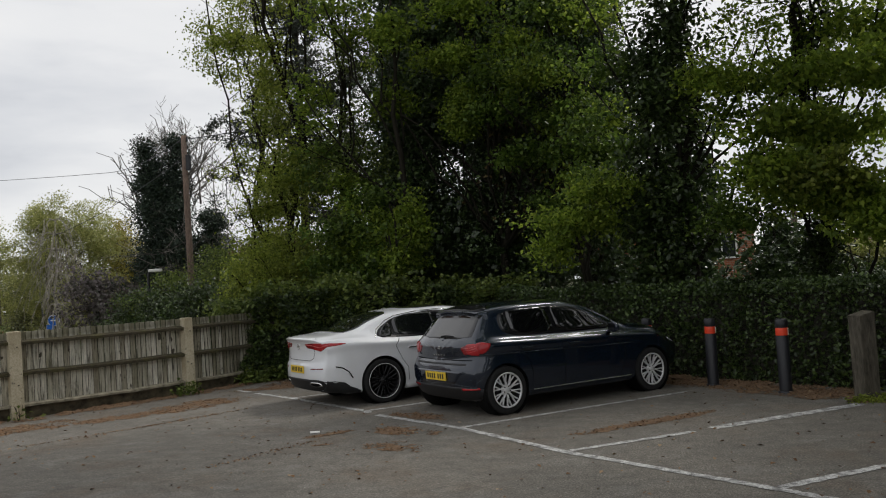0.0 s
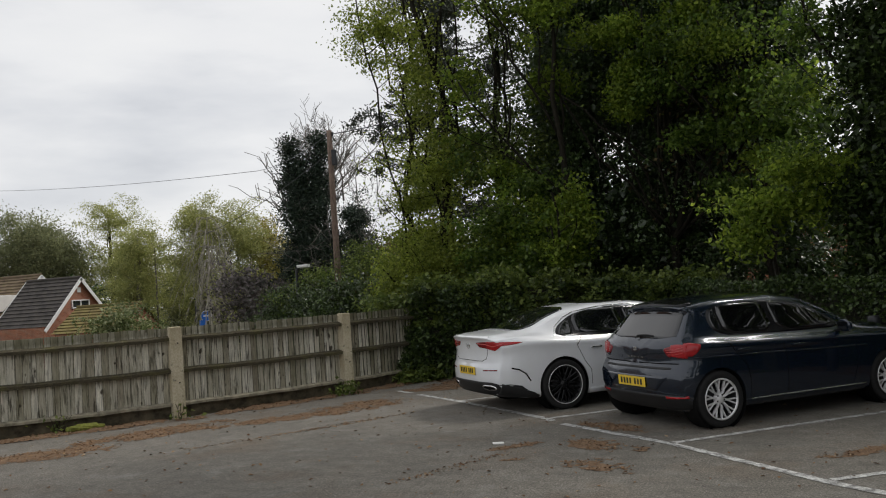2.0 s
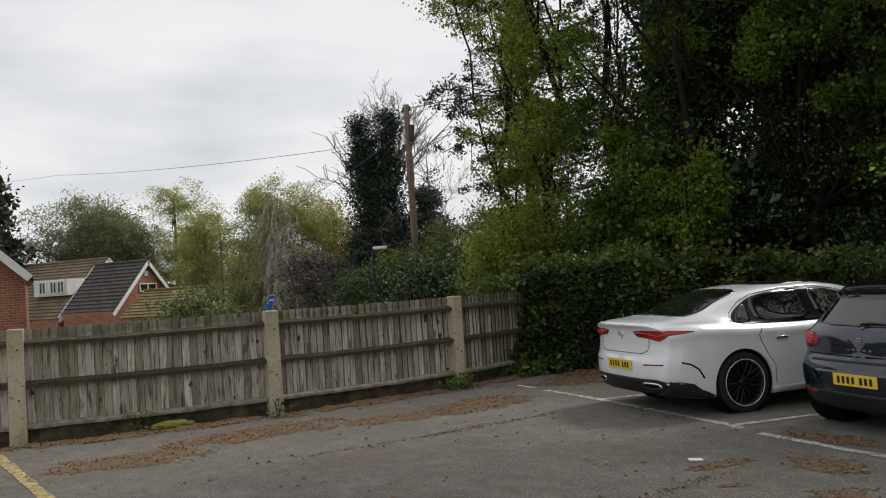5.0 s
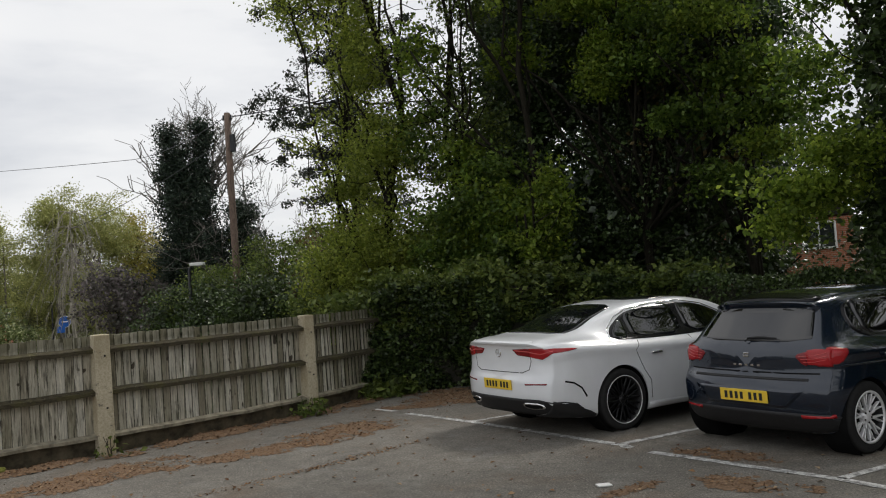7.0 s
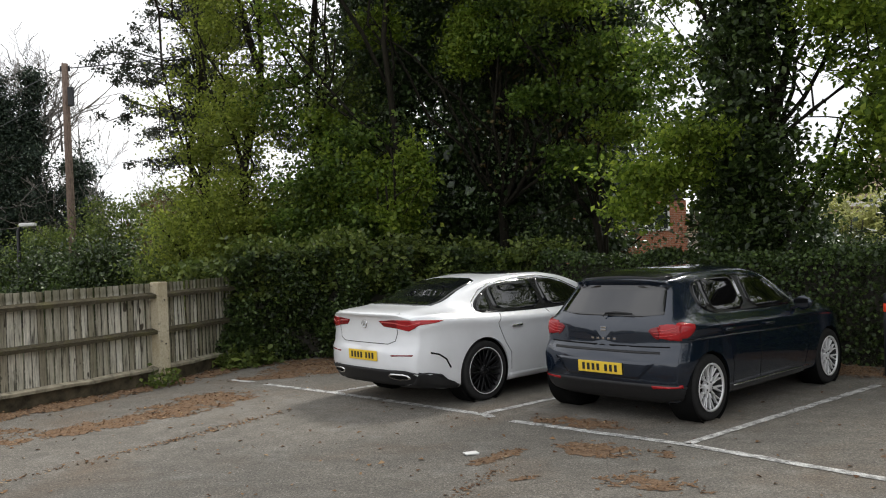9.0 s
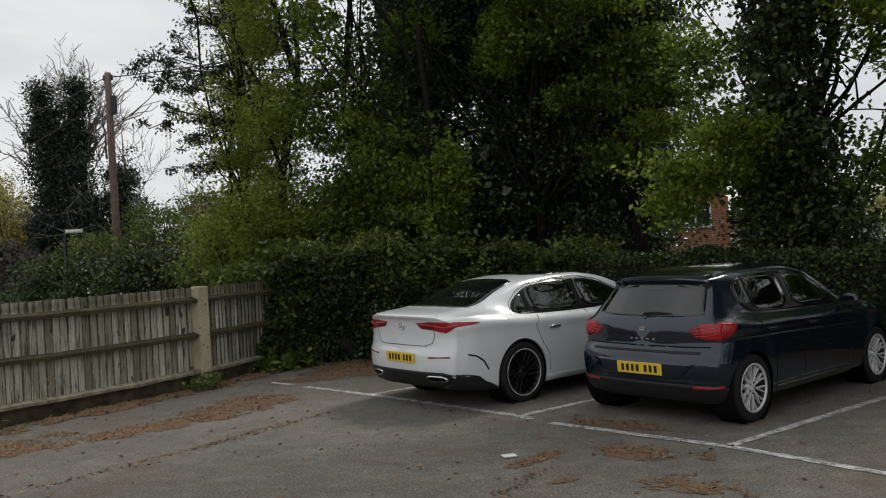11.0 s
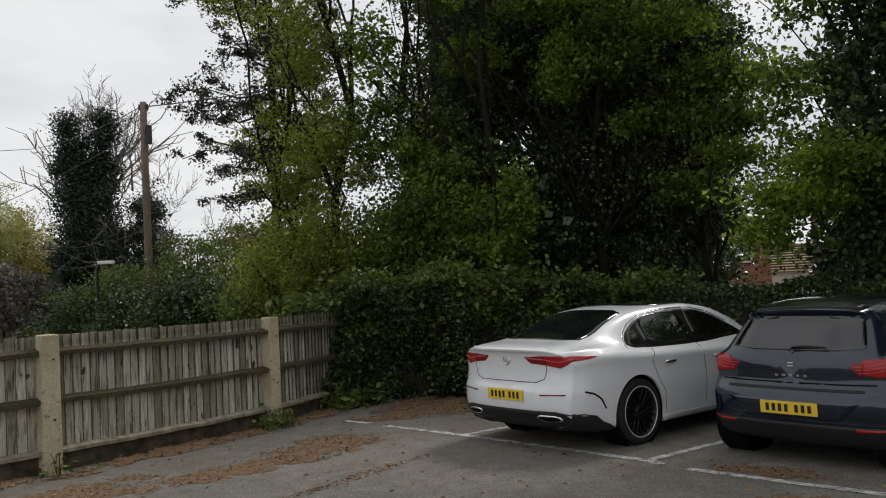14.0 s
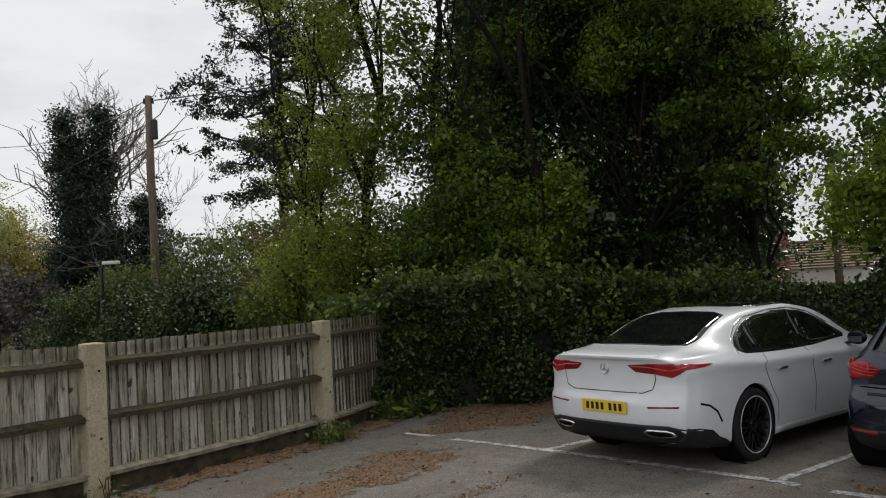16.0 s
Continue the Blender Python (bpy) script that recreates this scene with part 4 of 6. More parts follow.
for x, y, w in ((6.8, 20.5, 1.3), (9.4, 19.0, 1.6), (7.2, 24.5, 1.6), (8.0, 26.0, 2.0)):
    tree("shrub", "dark evergreen shrub behind the ivy wall", (x, y, 0), 2.0, 0.06, [(0, 0, 0.8, w, w * 0.7, 0.75, 150)], 54, 0.2, 0.059, LEAF_IVY, shell=0.5)
tree("holly_tree", "narrow dark holly beside the ivy-clad sycamore", (3.1, 20.2, 0), 5.5, 0.07, [(0, 0, 1.6, 0.75, 0.7, 1.3, 90), (0, 0, 3.4, 0.65, 0.6, 1.3, 80), (0, 0, 5.0, 0.5, 0.5, 1.0, 44)], 50, 0.22, 0.066, LEAF_DARK, DARK_BARK, core=0.5, twig=0, shell=0.2)
# high unseen limbs over the bays, added to shade them and dapple reflections
def overhead_shade_tree(x, y, blobs, low):
    t = thing("overhead_shade_tree", Matrix.Translation((x, y, 0)), "unseen tree added to shade the parking bays and dapple car reflections", "tree")
    lines = [bent((0, 0, -0.1), (0, 0, 10.4), 0.16, 0.09, 8, 0.006)]
    lines += [bent((0, 0, RNG.uniform(9.4, 10.2)), bl[:3], 0.06, 0.02, 5, 0.04) for bl in blobs]
    lines += [bent((0, 0, RNG.uniform(7.2, 7.8)), bl[:3], 0.05, 0.02, 5, 0.04) for bl in low]
    V, F = tubes(lines, 7)
    mesh_object("trunk", V, F, DARK_BARK, t, True)
    leaf_mesh("crown", clumps(blobs, 40, 0.34, 0.1), 0.13, LEAF_SHADED, t)
    # lower boughs out of view, added to block sky light from the ground
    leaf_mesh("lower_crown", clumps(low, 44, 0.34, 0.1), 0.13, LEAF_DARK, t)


overhead_shade_tree(8.2, 14.6, [(-5.8, -1.0, 10.8, 2.2, 1.8, 0.9, 80), (-3.2, -2.6, 10.6, 2.2, 1.8, 0.9, 80), (-1.2, -4.0, 10.4, 2.0, 1.8, 0.9, 80), (-8.4, 0.4, 11.0, 2.0, 1.6, 0.8, 60), (0.0, -1.4, 11.0, 2.0, 1.8, 0.9, 80), (-4.2, -5.0, 11.2, 1.8, 1.4, 0.7, 44), (-9.0, -2.2, 10.6, 1.5, 1.3, 0.6, 40), (-7.4, -3.8, 10.4, 1.4, 1.2, 0.6, 36)],
                [(-3.4, -5.2, 8.4, 1.7, 1.4, 0.6, 44), (-1.4, -6.0, 8.4, 1.7, 1.4, 0.6, 44)])
# unseen trees on the open side, added to darken reflections in paint and glass
for x, y, h in ((10.6, 11.6, 13), (13.4, 7.4, 14), (16.0, 3.0, 14), (16.5, -4.0, 13), (12.5, -12.0, 11)):
    tree("unseen_shade_tree", "unseen leafy tree added to darken car reflections and shade the tarmac", (x, y, 0), h, 0.3,
         [(0, 0, h * 0.25, 2.4, 2.4, h * 0.22, 110), (0.4, 0, h * 0.6, 2.8, 2.8, h * 0.28, 110), (0, 0, h * 0.92, 2.2, 2.2, h * 0.2, 60)], 40, 0.4, 0.172, LEAF_DARK, DARK_BARK, shell=0.4, core=0.15)

# ---- bollards by the wall ----
BOLLARD_BLACK = plain("black_bollard_plastic", (0.013, 0.014, 0.018), 0.45, 0, 0.5, 0.25, 14, 0.1)
RED_BAND = plain("red_reflective_band", (0.75, 0.06, 0.02), 0.4, 0, 0.5, 0.08)
PALE_BAND = plain("silver_reflective_band", (0.7, 0.68, 0.6), 0.4, 0, 0.5, 0.08)
OLD_POST = bark_material("weathered_post_timber", (0.035, 0.031, 0.024), (0.15, 0.135, 0.105))


def ring_mesh(name, profile, seg, material, parent, smooth=True):
    V, F = [], []
    n = len(profile)
    for k in range(seg):
        a = 2 * math.pi * k / seg
        V += [(r * math.cos(a), r * math.sin(a), z) for r, z in profile]
    for k in range(seg):
        for i in range(n - 1):
            a, b = k * n + i, ((k + 1) % seg) * n + i
            F.append((a, b, b + 1, a + 1))
    return mesh_object(name, V, F, material, parent, smooth)


def build_bollard(x, y):
    b = thing("bollard", pose(x, y, 0, RNG.normal(), RNG.normal(), 20), "black bollard with a red reflective band before the ivy", "bollard", "bollards along the wall")
    ring_mesh("shaft", [(0.082, -0.05), (0.082, 0.74), (0.078, 0.75), (0.078, 0.87), (0.082, 0.88), (0.082, 0.96), (0.07, 0.98), (0.001, 0.985)], 20, BOLLARD_BLACK, b)
    ring_mesh("red_band", [(0.0795, 0.762), (0.0805, 0.765), (0.0805, 0.86), (0.0795, 0.863)], 20, RED_BAND, b)
    bm = bmesh.new()
    box(bm, 0.0, 0, 0, 0.012, 0.03, 0.09, bevel=0.002)
    o = part("pale_strip", bm, PALE_BAND, b)
    o.matrix_local = pose(0.056, -0.056, 0.812, 0, 0, -45)
    ring_mesh("collar", [(0.1, -0.02), (0.1, 0.02), (0.083, 0.03)], 20, BOLLARD_BLACK, b)


for bx, by in ((1.97, 14.6), (2.83, 13.73), (3.66, 12.78), (5.3, 10.9)):
    build_bollard(bx, by)

old_post = thing("timber_post", pose(4.47, 12.05, 0, 1.5, -1.5, 30), "weathered square timber post with moss at its foot", "post")
bm = box(bmesh.new(), 0, 0, 0.5, 0.23, 0.21, 1.1, bevel=0.02)
for v in bm.verts:
    v.co.x += RNG.normal() * 0.006
    v.co.z += 0.02 * (v.co.x / 0.1) if v.co.z > 0.8 else 0
part("shaft", bm, OLD_POST, old_post)
moss_tuft = leaf_mesh("moss_tuft", np.array([(RNG.normal() * 0.14 - 0.05, RNG.normal() * 0.1 - 0.12, abs(RNG.normal()) * 0.035) for _ in range(500)]), 0.03, LEAF_HORN, old_post, 0.8)
tagged(moss_tuft, kind="stuff")


# ---- poles, lamps, wires ----
def build_pole():
    p = thing("telegraph_pole", Matrix.Translation((-15.0, 31.0, -0.3)), "tall weathered wooden telegraph pole beyond the fence", "pole")
    V, F = tubes([[((0, 0, -0.3), 0.14), ((0.02, 0, 3), 0.13), ((0.0, 0, 6), 0.118), ((0, 0, 8.55), 0.105)]], 12)
    mesh_object("shaft", V, F, POLE_WOOD, p, True)
    part("junction_box", box(bmesh.new(), 0.2, -0.08, 7.45, 0.16, 0.16, 0.62, bevel=0.02), BOLLARD_BLACK, p, "black cable box")
    for dx in (-0.14, 0.14):
        part("insulator", cyl(bmesh.new(), (dx, 0, 8.30), (dx, 0, 8.48), 0.045, 0.03, 8), BOLLARD_BLACK, p)


def wire(pts, r, sag, label):
    line = []
    for a, b in zip(pts, pts[1:]):
        for i in range(17):
            t = i / 16
            q = Vector(a).lerp(Vector(b), t)
            q.z -= sag * 4 * t * (1 - t)
            line.append((q, r))
    V, F = tubes([line], 5)
    tagged(mesh_object("overhead_wire", V, F, BOLLARD_BLACK), label, "cable")


build_pole()
wire([(-15.0, 31.0, 8.15), (-24.0, 39.5, 8.6), (-62.0, 55.5, 12.9), (-100.0, 71.5, 17.2)], 0.014, 0.25, "thin black overhead wire from the telegraph pole")
wire([(-15.0, 31.0, 7.4), (-43.2, 54.0, 6.5)], 0.014, 0.9, "thin black overhead wire sagging from the telegraph pole")
wire([(-14.8, 31.0, 8.1), (-0.9, 24.45, 7.93), (12, 18.6, 9.4)], 0.02, 0.25, "thin black overhead wire in front of the trees")
jn = thing("cable_junction", Matrix.Translation((-1.9, 24.9, 7.86)), "small grey junction hanging on the overhead wire", "cable fitting")
part("housing", box(bmesh.new(), 0, 0, 0, 0.34, 0.1, 0.14, bevel=0.03), plain("grey_housing", (0.3, 0.3, 0.3), 0.5), jn)

GREY_STEEL = plain("galvanised_steel", (0.3, 0.31, 0.31), 0.5, 0.5, 0.5, 0.15, 10)
WHITE_PLASTIC = plain("white_plastic", (0.75, 0.75, 0.74), 0.4, 0, 0.5, 0.05)
SIGN_BLUE = plain("blue_sign_face", (0.01, 0.12, 0.5), 0.4, 0, 0.5, 0.05)


def street_lamp(x, y, z0, h, arm, mat, label, turn):
    s = thing("street_lamp", pose(x, y, z0, 0, 0, turn), label, "street lamp")
    V, F = tubes([[((0, 0, 0), 0.09), ((0, 0, h * 0.3), 0.08), ((0, 0, h - 0.15), 0.05), ((0.08, 0, h), 0.035), ((arm, 0, h + 0.04), 0.03)]], 10)
    mesh_object("column", V, F, mat, s, True)
    part("lantern", box(bmesh.new(), arm + 0.2, 0, h + 0.03, 0.5, 0.2, 0.11, bevel=0.03), WHITE_PLASTIC, s, "pale lantern")


street_lamp(-16.35, 30.2, -0.3, 3.25, 0.1, BOLLARD_BLACK, "slim dark street lamp with a pale lantern", 5)
street_lamp(-43.2, 54.0, -1.6, 8.3, 0.5, PALE_BARK, "concrete street lamp column beyond the houses", -160)
street_lamp(-39.2, 53.4, -1.6, 3.9, 0.1, BOLLARD_BLACK, "short dark lamp column above a blue road sign", 170)
sg = thing("road_sign", pose(-38.0, 53.0, -1.6, 0, 0, 38), "round blue road sign on a post", "road sign")
part("post", cyl(bmesh.new(), (0, 0, 0), (0, 0, 2.5), 0.05, seg=10), GREY_STEEL, sg)
part("sign_face", cyl(bmesh.new(), (0, -0.03, 2.55), (0, -0.06, 2.55), 0.36, seg=28), SIGN_BLUE, sg)
part("sign_rim", cyl(bmesh.new(), (0, -0.02, 2.55), (0, -0.035, 2.55), 0.4, seg=28), WHITE_PLASTIC, sg)
bm = bmesh.new()
box(bm, 0, -0.064, 2.55, 0.4, 0.008, 0.08)
part("arrow", bm, WHITE_PLASTIC, sg).matrix_local = pose(0, 0, 0)
part("lower_plate", box(bmesh.new(), -0.25, -0.05, 2.05, 0.5, 0.03, 0.42, bevel=0.01), SIGN_BLUE, sg)


# ---- houses ----
ROOF_BROWN = tile_roof_material("brown_roof_tiles", (0.11, 0.08, 0.055), (0.21, 0.16, 0.11), (0.16, 0.14, 0.06))
ROOF_DARK = tile_roof_material("dark_roof_tiles", (0.04, 0.037, 0.036), (0.09, 0.08, 0.075), (0.07, 0.065, 0.05))
ROOF_MOSS = tile_roof_material("mossy_roof_tiles", (0.10, 0.075, 0.035), (0.19, 0.15, 0.06), (0.17, 0.16, 0.05))
WHITE_RENDER = plain("white_render", (0.68, 0.67, 0.64), 0.9, 0, 0.3, 0.08, 2)
HOUSE_GLASS = plain("house_window_glass", (0.02, 0.024, 0.028), 0.05, 0, 0.7, 0.2)


def house_window(parent, m, w, h):
    """A framed window whose face looks to local -y."""
    bm = bmesh.new()
    for cx, cz, sx, sz in ((0, h / 2, w, 0.07), (0, -h / 2, w + 0.1, 0.07), (-w / 2, 0, 0.07, h), (w / 2, 0, 0.07, h), (0, 0, 0.06, h)):
        box(bm, cx, -0.03, cz, sx, 0.1, sz)
    win = part("window", bm, WHITE_PLASTIC, parent, "white framed window")
    win.matrix_local = m
    part("pane", box(bmesh.new(), 0, 0.0, 0, w - 0.05, 0.03, h - 0.05), HOUSE_GLASS, win)


def house(name, label, x, y, z0, turn, ln, wd, eave, ridge, wall_mat, roof_mat, windows=(), verge=True, chimney=None, over=0.25):
    """Ridge along local x; gables at both ends."""
    hs = thing(name, pose(x, y, z0, 0, 0, turn), label, "house")
    L, W = ln / 2, wd / 2
    V = [(sx * L, sy * W, z) for sx in (-1, 1) for sy in (-1, 1) for z in (-0.3, eave)] + [(-L, 0, ridge), (L, 0, ridge)]
    F = [(0, 1, 8, 3, 2), (4, 6, 7, 9, 5), (0, 4, 5, 1), (2, 3, 7, 6), (1, 5, 9, 8), (3, 8, 9, 7), (0, 2, 6, 4)]
    mesh_object("wall", V, F, wall_mat, hs)
    slope = math.hypot(W, ridge - eave)
    ang = math.degrees(math.atan2(ridge - eave, W))
    for side in (-1, 1):
        rf = new("roof")
        rf.parent = hs
        rf.matrix_local = pose(0, 0, ridge, 0, 0, 0 if side < 0 else 180) @ pose(0, 0, 0.03, ang, 0, 0)
        # courses of tiles, each lapping the one below
        rows = int((slope + over) / 0.34)
        bm = bmesh.new()
        prev = None
        for r in range(rows):
            for yy, zz in ((-(r * 0.34), 0.0), (-((r + 1) * 0.34 + 0.004), 0.06)):
                row = [bm.verts.new((-L - over, yy, zz)), bm.verts.new((L + over, yy, zz))]
                if prev:
                    bm.faces.new((prev[0], prev[1], row[1], row[0]))
                prev = row
        me = bpy.data.meshes.new("roof")
        bm.to_mesh(me)
        bm.free()
        me.materials.append(roof_mat)
        bpy.data.objects.remove(rf)
        rf = new("roof", me)
        rf.parent = hs
        rf.matrix_local = pose(0, 0, ridge, 0, 0, 0 if side < 0 else 180) @ pose(0, 0, 0.03, ang, 0, 0)
        if verge:
            for e in (-1, 1):
                part("bargeboard", box(bmesh.new(), e * (L + over + 0.02), -(slope + over) / 2, -0.06, 0.05, slope + over, 0.22), WHITE_PLASTIC, rf, "white bargeboard")
    V, F = tubes([[((-L - over, 0, ridge + 0.06), 0.11), ((L + over, 0, ridge + 0.06), 0.11)]], 8)
    mesh_object("ridge_tile", V, F, roof_mat, hs)
    for face, u, z, w, h in windows:
        m = {"front": pose(u, -W, z), "back": pose(u, W, z, 0, 0, 180), "right": pose(L, u, z, 0, 0, 90), "left": pose(-L, u, z, 0, 0, -90)}[face]
        house_window(hs, m, w, h)
    if chimney:
        cx, cz = chimney
        part("chimney", box(bmesh.new(), cx, 0, cz, 0.6, 0.5, 1.5, bevel=0.02), BRICK, hs)
    return hs


# chalet house with a brick gable, and its brown-tiled neighbour
hb = house("chalet_house", "brick chalet house with dark tiled roof and white bargeboards", -45.6, 46.4, -1.6, 0, 4.4, 6.2, 2.5, 5.75, BRICK, ROOF_DARK, [("right", 0.1, 4.0, 1.5, 0.5)])
part("alarm_box", box(bmesh.new(), 2.23, 0, 4.95, 0.06, 0.32, 0.34, bevel=0.03), WHITE_PLASTIC, hb)
hc = house("chalet_house", "long house with a brown tiled roof and white dormer", -55.9, 48.7, -1.6, 0, 13, 9, 2.2, 6.3, BRICK, ROOF_BROWN)
dm = part("dormer", box(bmesh.new(), 4.35, -2.0, 4.4, 3.4, 2.4, 1.15, bevel=0.02), WHITE_RENDER, hc, "white boarded dormer")
for u in (-0.75, 0.35, 1.1):
    house_window(dm, pose(4.35 + u, -3.2, 4.42), 0.62, 0.8)
house("garage_building", "low garage with a mossy tiled roof", -39.9, 45.4, -1.6, 6, 4.4, 5.0, 2.1, 3.7, BRICK, ROOF_MOSS, verge=False)
# near brick gable at the end of the fence
house("brick_house", "red brick house gable with pale bargeboards", -28.1, 19.8, -0.8, -39, 8.0, 8.0, 3.45, 7.3, BRICK, ROOF_BROWN)
# behind the trees
house("brick_house", "red brick house with white windows behind the trees", 3.4, 42.6, -0.2, 0, 7.4, 8, 3.45, 4.3, BRICK, ROOF_DARK, [("front", 2.35, 2.78, 1.2, 1.0), ("front", 2.9, 0.8, 1.2, 0.9)], verge=False)
house("white_house", "white rendered low house with a brown tiled roof", 13.6, 45.5, -0.3, -12, 9.5, 6, 1.9, 3.05, WHITE_RENDER, ROOF_BROWN, [("front", 1.5, 1.4, 1.1, 1.0)])
house("white_house", "pale house with a brown gable roof and chimney", 21.5, 46.0, -0.3, 80, 9, 8, 3.6, 7.2, WHITE_RENDER, ROOF_BROWN, [("front", -1.5, 2.6, 1.2, 1.1), ("left", 0.6, 2.4, 1.2, 1.1)], chimney=(1.0, 7.6))
tp = thing("telegraph_pole", Matrix.Translation((8.6, 37.8, -0.2)), "slim wooden telegraph pole before the brick house", "pole")
V, F = tubes([[((0, 0, -0.2), 0.15), ((0, 0, 4), 0.13), ((0.05, 0, 6.3), 0.11)]], 10)
mesh_object("shaft", V, F, POLE_WOOD, tp, True)


# ---- trees and shrubs beyond the fence ----
def bare_lines(base, top_z, r, spread, depth=4, first=0.35, kids=4, lean=0.5, fine=0.01):
    """Branching bare limbs."""
    lines = []

    def grow(p, d, ln, rad, lvl):
        n = 4
        pts, q, v = [(p, rad)], Vector(p), Vector(d)
        for i in range(n):
            v = (v + Vector(RNG.normal(size=3)) * 0.13 + Vector((0, 0, 0.06))).normalized()
            q = q + v * ln / n
            pts.append((q.copy(), max(rad * (1 - 0.55 * (i + 1) / n), fine * 0.8)))
        lines.append(pts)
        if lvl < depth:
            for k in range(kids if lvl else kids + 2):
                j = RNG.integers(1, n + 1) if lvl else RNG.integers(2, n + 1)
                b, br = pts[j]
                side = Vector(RNG.normal(size=3))
                side.z *= 0.4
                nd = (v * (1 - lean) + side.normalized() * lean * spread + Vector((0, 0, 0.25))).normalized()
                grow(b, nd, ln * RNG.uniform(0.5, 0.72), max(br * 0.55, fine), lvl + 1)

    grow(Vector(base), Vector((0, 0, 1)), top_z * first, r, 0)
    return lines


def bare_tree(name, label, base, height, r, spread, depth, bark, kids=4, first=0.42, lean=0.5, crown=None, stems=(), fine=0.012, fan=0):
    t = thing(name, Matrix.Translation(base), label, "tree")
    lines = bare_lines((0, 0, -0.2), height, r, spread, depth, first, kids, lean, fine)
    for sx, sz in stems:
        lines += [[(Vector(p) + Vector((sx, 0.9, sz)), q) for p, q in ln] for ln in bare_lines((0, 0, 0), 5.0, r * 0.22, spread, depth - 1, 0.5, kids, 0.55, fine)]
    for _ in range(fan):
        # slender boughs that fan out above the ivy
        a, x0 = RNG.uniform(-1, 1), RNG.uniform(-0.9, 0.9)
        p0 = Vector((x0, RNG.uniform(0.2, 0.8), RNG.uniform(5.5, 9.5)))
        p1 = Vector((x0 + a * 3.4, RNG.uniform(-0.2, 1.6), p0.z + RNG.uniform(2.4, 4.6) * (1 - 0.35 * abs(a))))
        bough = bent(p0, p1, 0.055, 0.026, 5, 0.05)
        lines.append(bough)
        for j in range(5):
            q, qr = bough[RNG.integers(2, 6)]
            e = Vector(q) + Vector((a * 0.7 + RNG.normal() * 0.5, RNG.normal() * 0.4, RNG.uniform(0.5, 1.4)))
            lines.append(bent(q, e, 0.026, 0.018, 3, 0.08))
    big = [q for q in lines if q[0][1] > r * 0.3]
    V, F = tubes(big, 7)
    mesh_object("trunk", V, F, bark, t, True)
    V, F = tubes([q for q in lines if q[0][1] <= r * 0.3], 4)
    tagged(mesh_object("twig_crown", V, F, bark, t, True), kind="stuff")
    if crown:
        blobs, per, sp, sz, leaf = crown
        leaf_mesh("crown", clumps(blobs, per, sp, 0.4), sz, leaf, t)
    return t


GREY_TWIG = bark_material("grey_twig", (0.12, 0.11, 0.10), (0.24, 0.22, 0.2))
bare_tree("ivy_clad_tree", "tall bare tree with its trunk wrapped in dark ivy", (-23.4, 43.9, -1.0), 10.5, 0.28, 1.7, 4, GREY_TWIG, 4, 0.62, 0.85,
          ([(0, 0, 2.2, 3.1, 1.8, 2.4, 300), (-0.9, 0, 4.6, 1.8, 1.4, 1.6, 180), (0.8, 0, 5.4, 1.6, 1.2, 1.8, 180), (-0.5, 0, 7.4, 1.5, 1.2, 1.8, 180), (-1.0, 0, 9.6, 0.9, 0.7, 1.6, 90), (0.5, 0, 9.2, 0.6, 0.6, 1.8, 60), (-1.2, 0, 11.4, 0.35, 0.35, 0.9, 24), (0.7, 0, 11.2, 0.3, 0.3, 1.1, 24), (2.7, 0, 6.4, 0.7, 0.7, 2.0, 70), (3.0, 0, 4.2, 1.1, 0.9, 1.6, 90)], 80, 0.3, 0.085, leaf_material("dark_blue_green_ivy", (0.012, 0.023, 0.015), (0.026, 0.046, 0.03), (0.06, 0.088, 0.05), 0.5, 0.15)), ((-1.1, 8.6), (0.7, 9.0), (2.6, 7.0), (-0.3, 9.6), (-1.6, 7.2), (1.6, 8.2), (0.2, 9.2)), fan=34)
bare_tree("bare_tree", "bare grey-twigged tree in early spring", (-20.0, 45.0, -1.0), 11.5, 0.2, 1.0, 4, GREY_TWIG, 4, 0.4, 0.5)
bare_tree("round_tree", "large round-headed tree just coming into leaf", (-64.3, 60.7, -1.6), 16.5, 0.5, 1.1, 5, GREY_TWIG, 4, 0.34, 0.6,
          ([(0.6, 0, 8.4, 5.0, 4.0, 4.8, 700), (4.2, 0, 7.4, 3.0, 3.0, 4.4, 420)], 60, 0.6, 0.12, LEAF_FAR), fine=0.026)
bare_tree("bare_tree", "bare grey-twigged tree in early spring", (-69.5, 55.5, -1.6), 12.5, 0.3, 1.1, 5, GREY_TWIG, 4, 0.34, 0.6, fine=0.026)
tree("conifer_tree", "dark blue-green conifer behind the houses", (-60.5, 47.5, -1.6), 13.5, 0.3,
     [(0, 0, 3, 3.2, 3, 2.5, 160), (0, 0, 7, 2.4, 2.4, 2.5, 150), (0, 0, 10.5, 1.5, 1.5, 2.2, 100), (0, 0, 13, 0.7, 0.7, 1.4, 40)], 24, 0.5, 0.3, LEAF_PINE)
tree("spring_tree", "tree in yellow-green spring leaf beyond the houses", (-55.4, 62.5, -1.6), 12, 0.3,
     [(0, 0, 11.6, 3.0, 2.2, 2.0, 100), (1.6, 0, 8, 3.2, 2.4, 2.8, 150), (-1, 0, 6, 3.4, 2.6, 3.2, 150), (3.4, 0, 5, 3.4, 2.5, 3.4, 170)], 64, 0.42, 0.095, LEAF_WILLOW, shell=0.2)
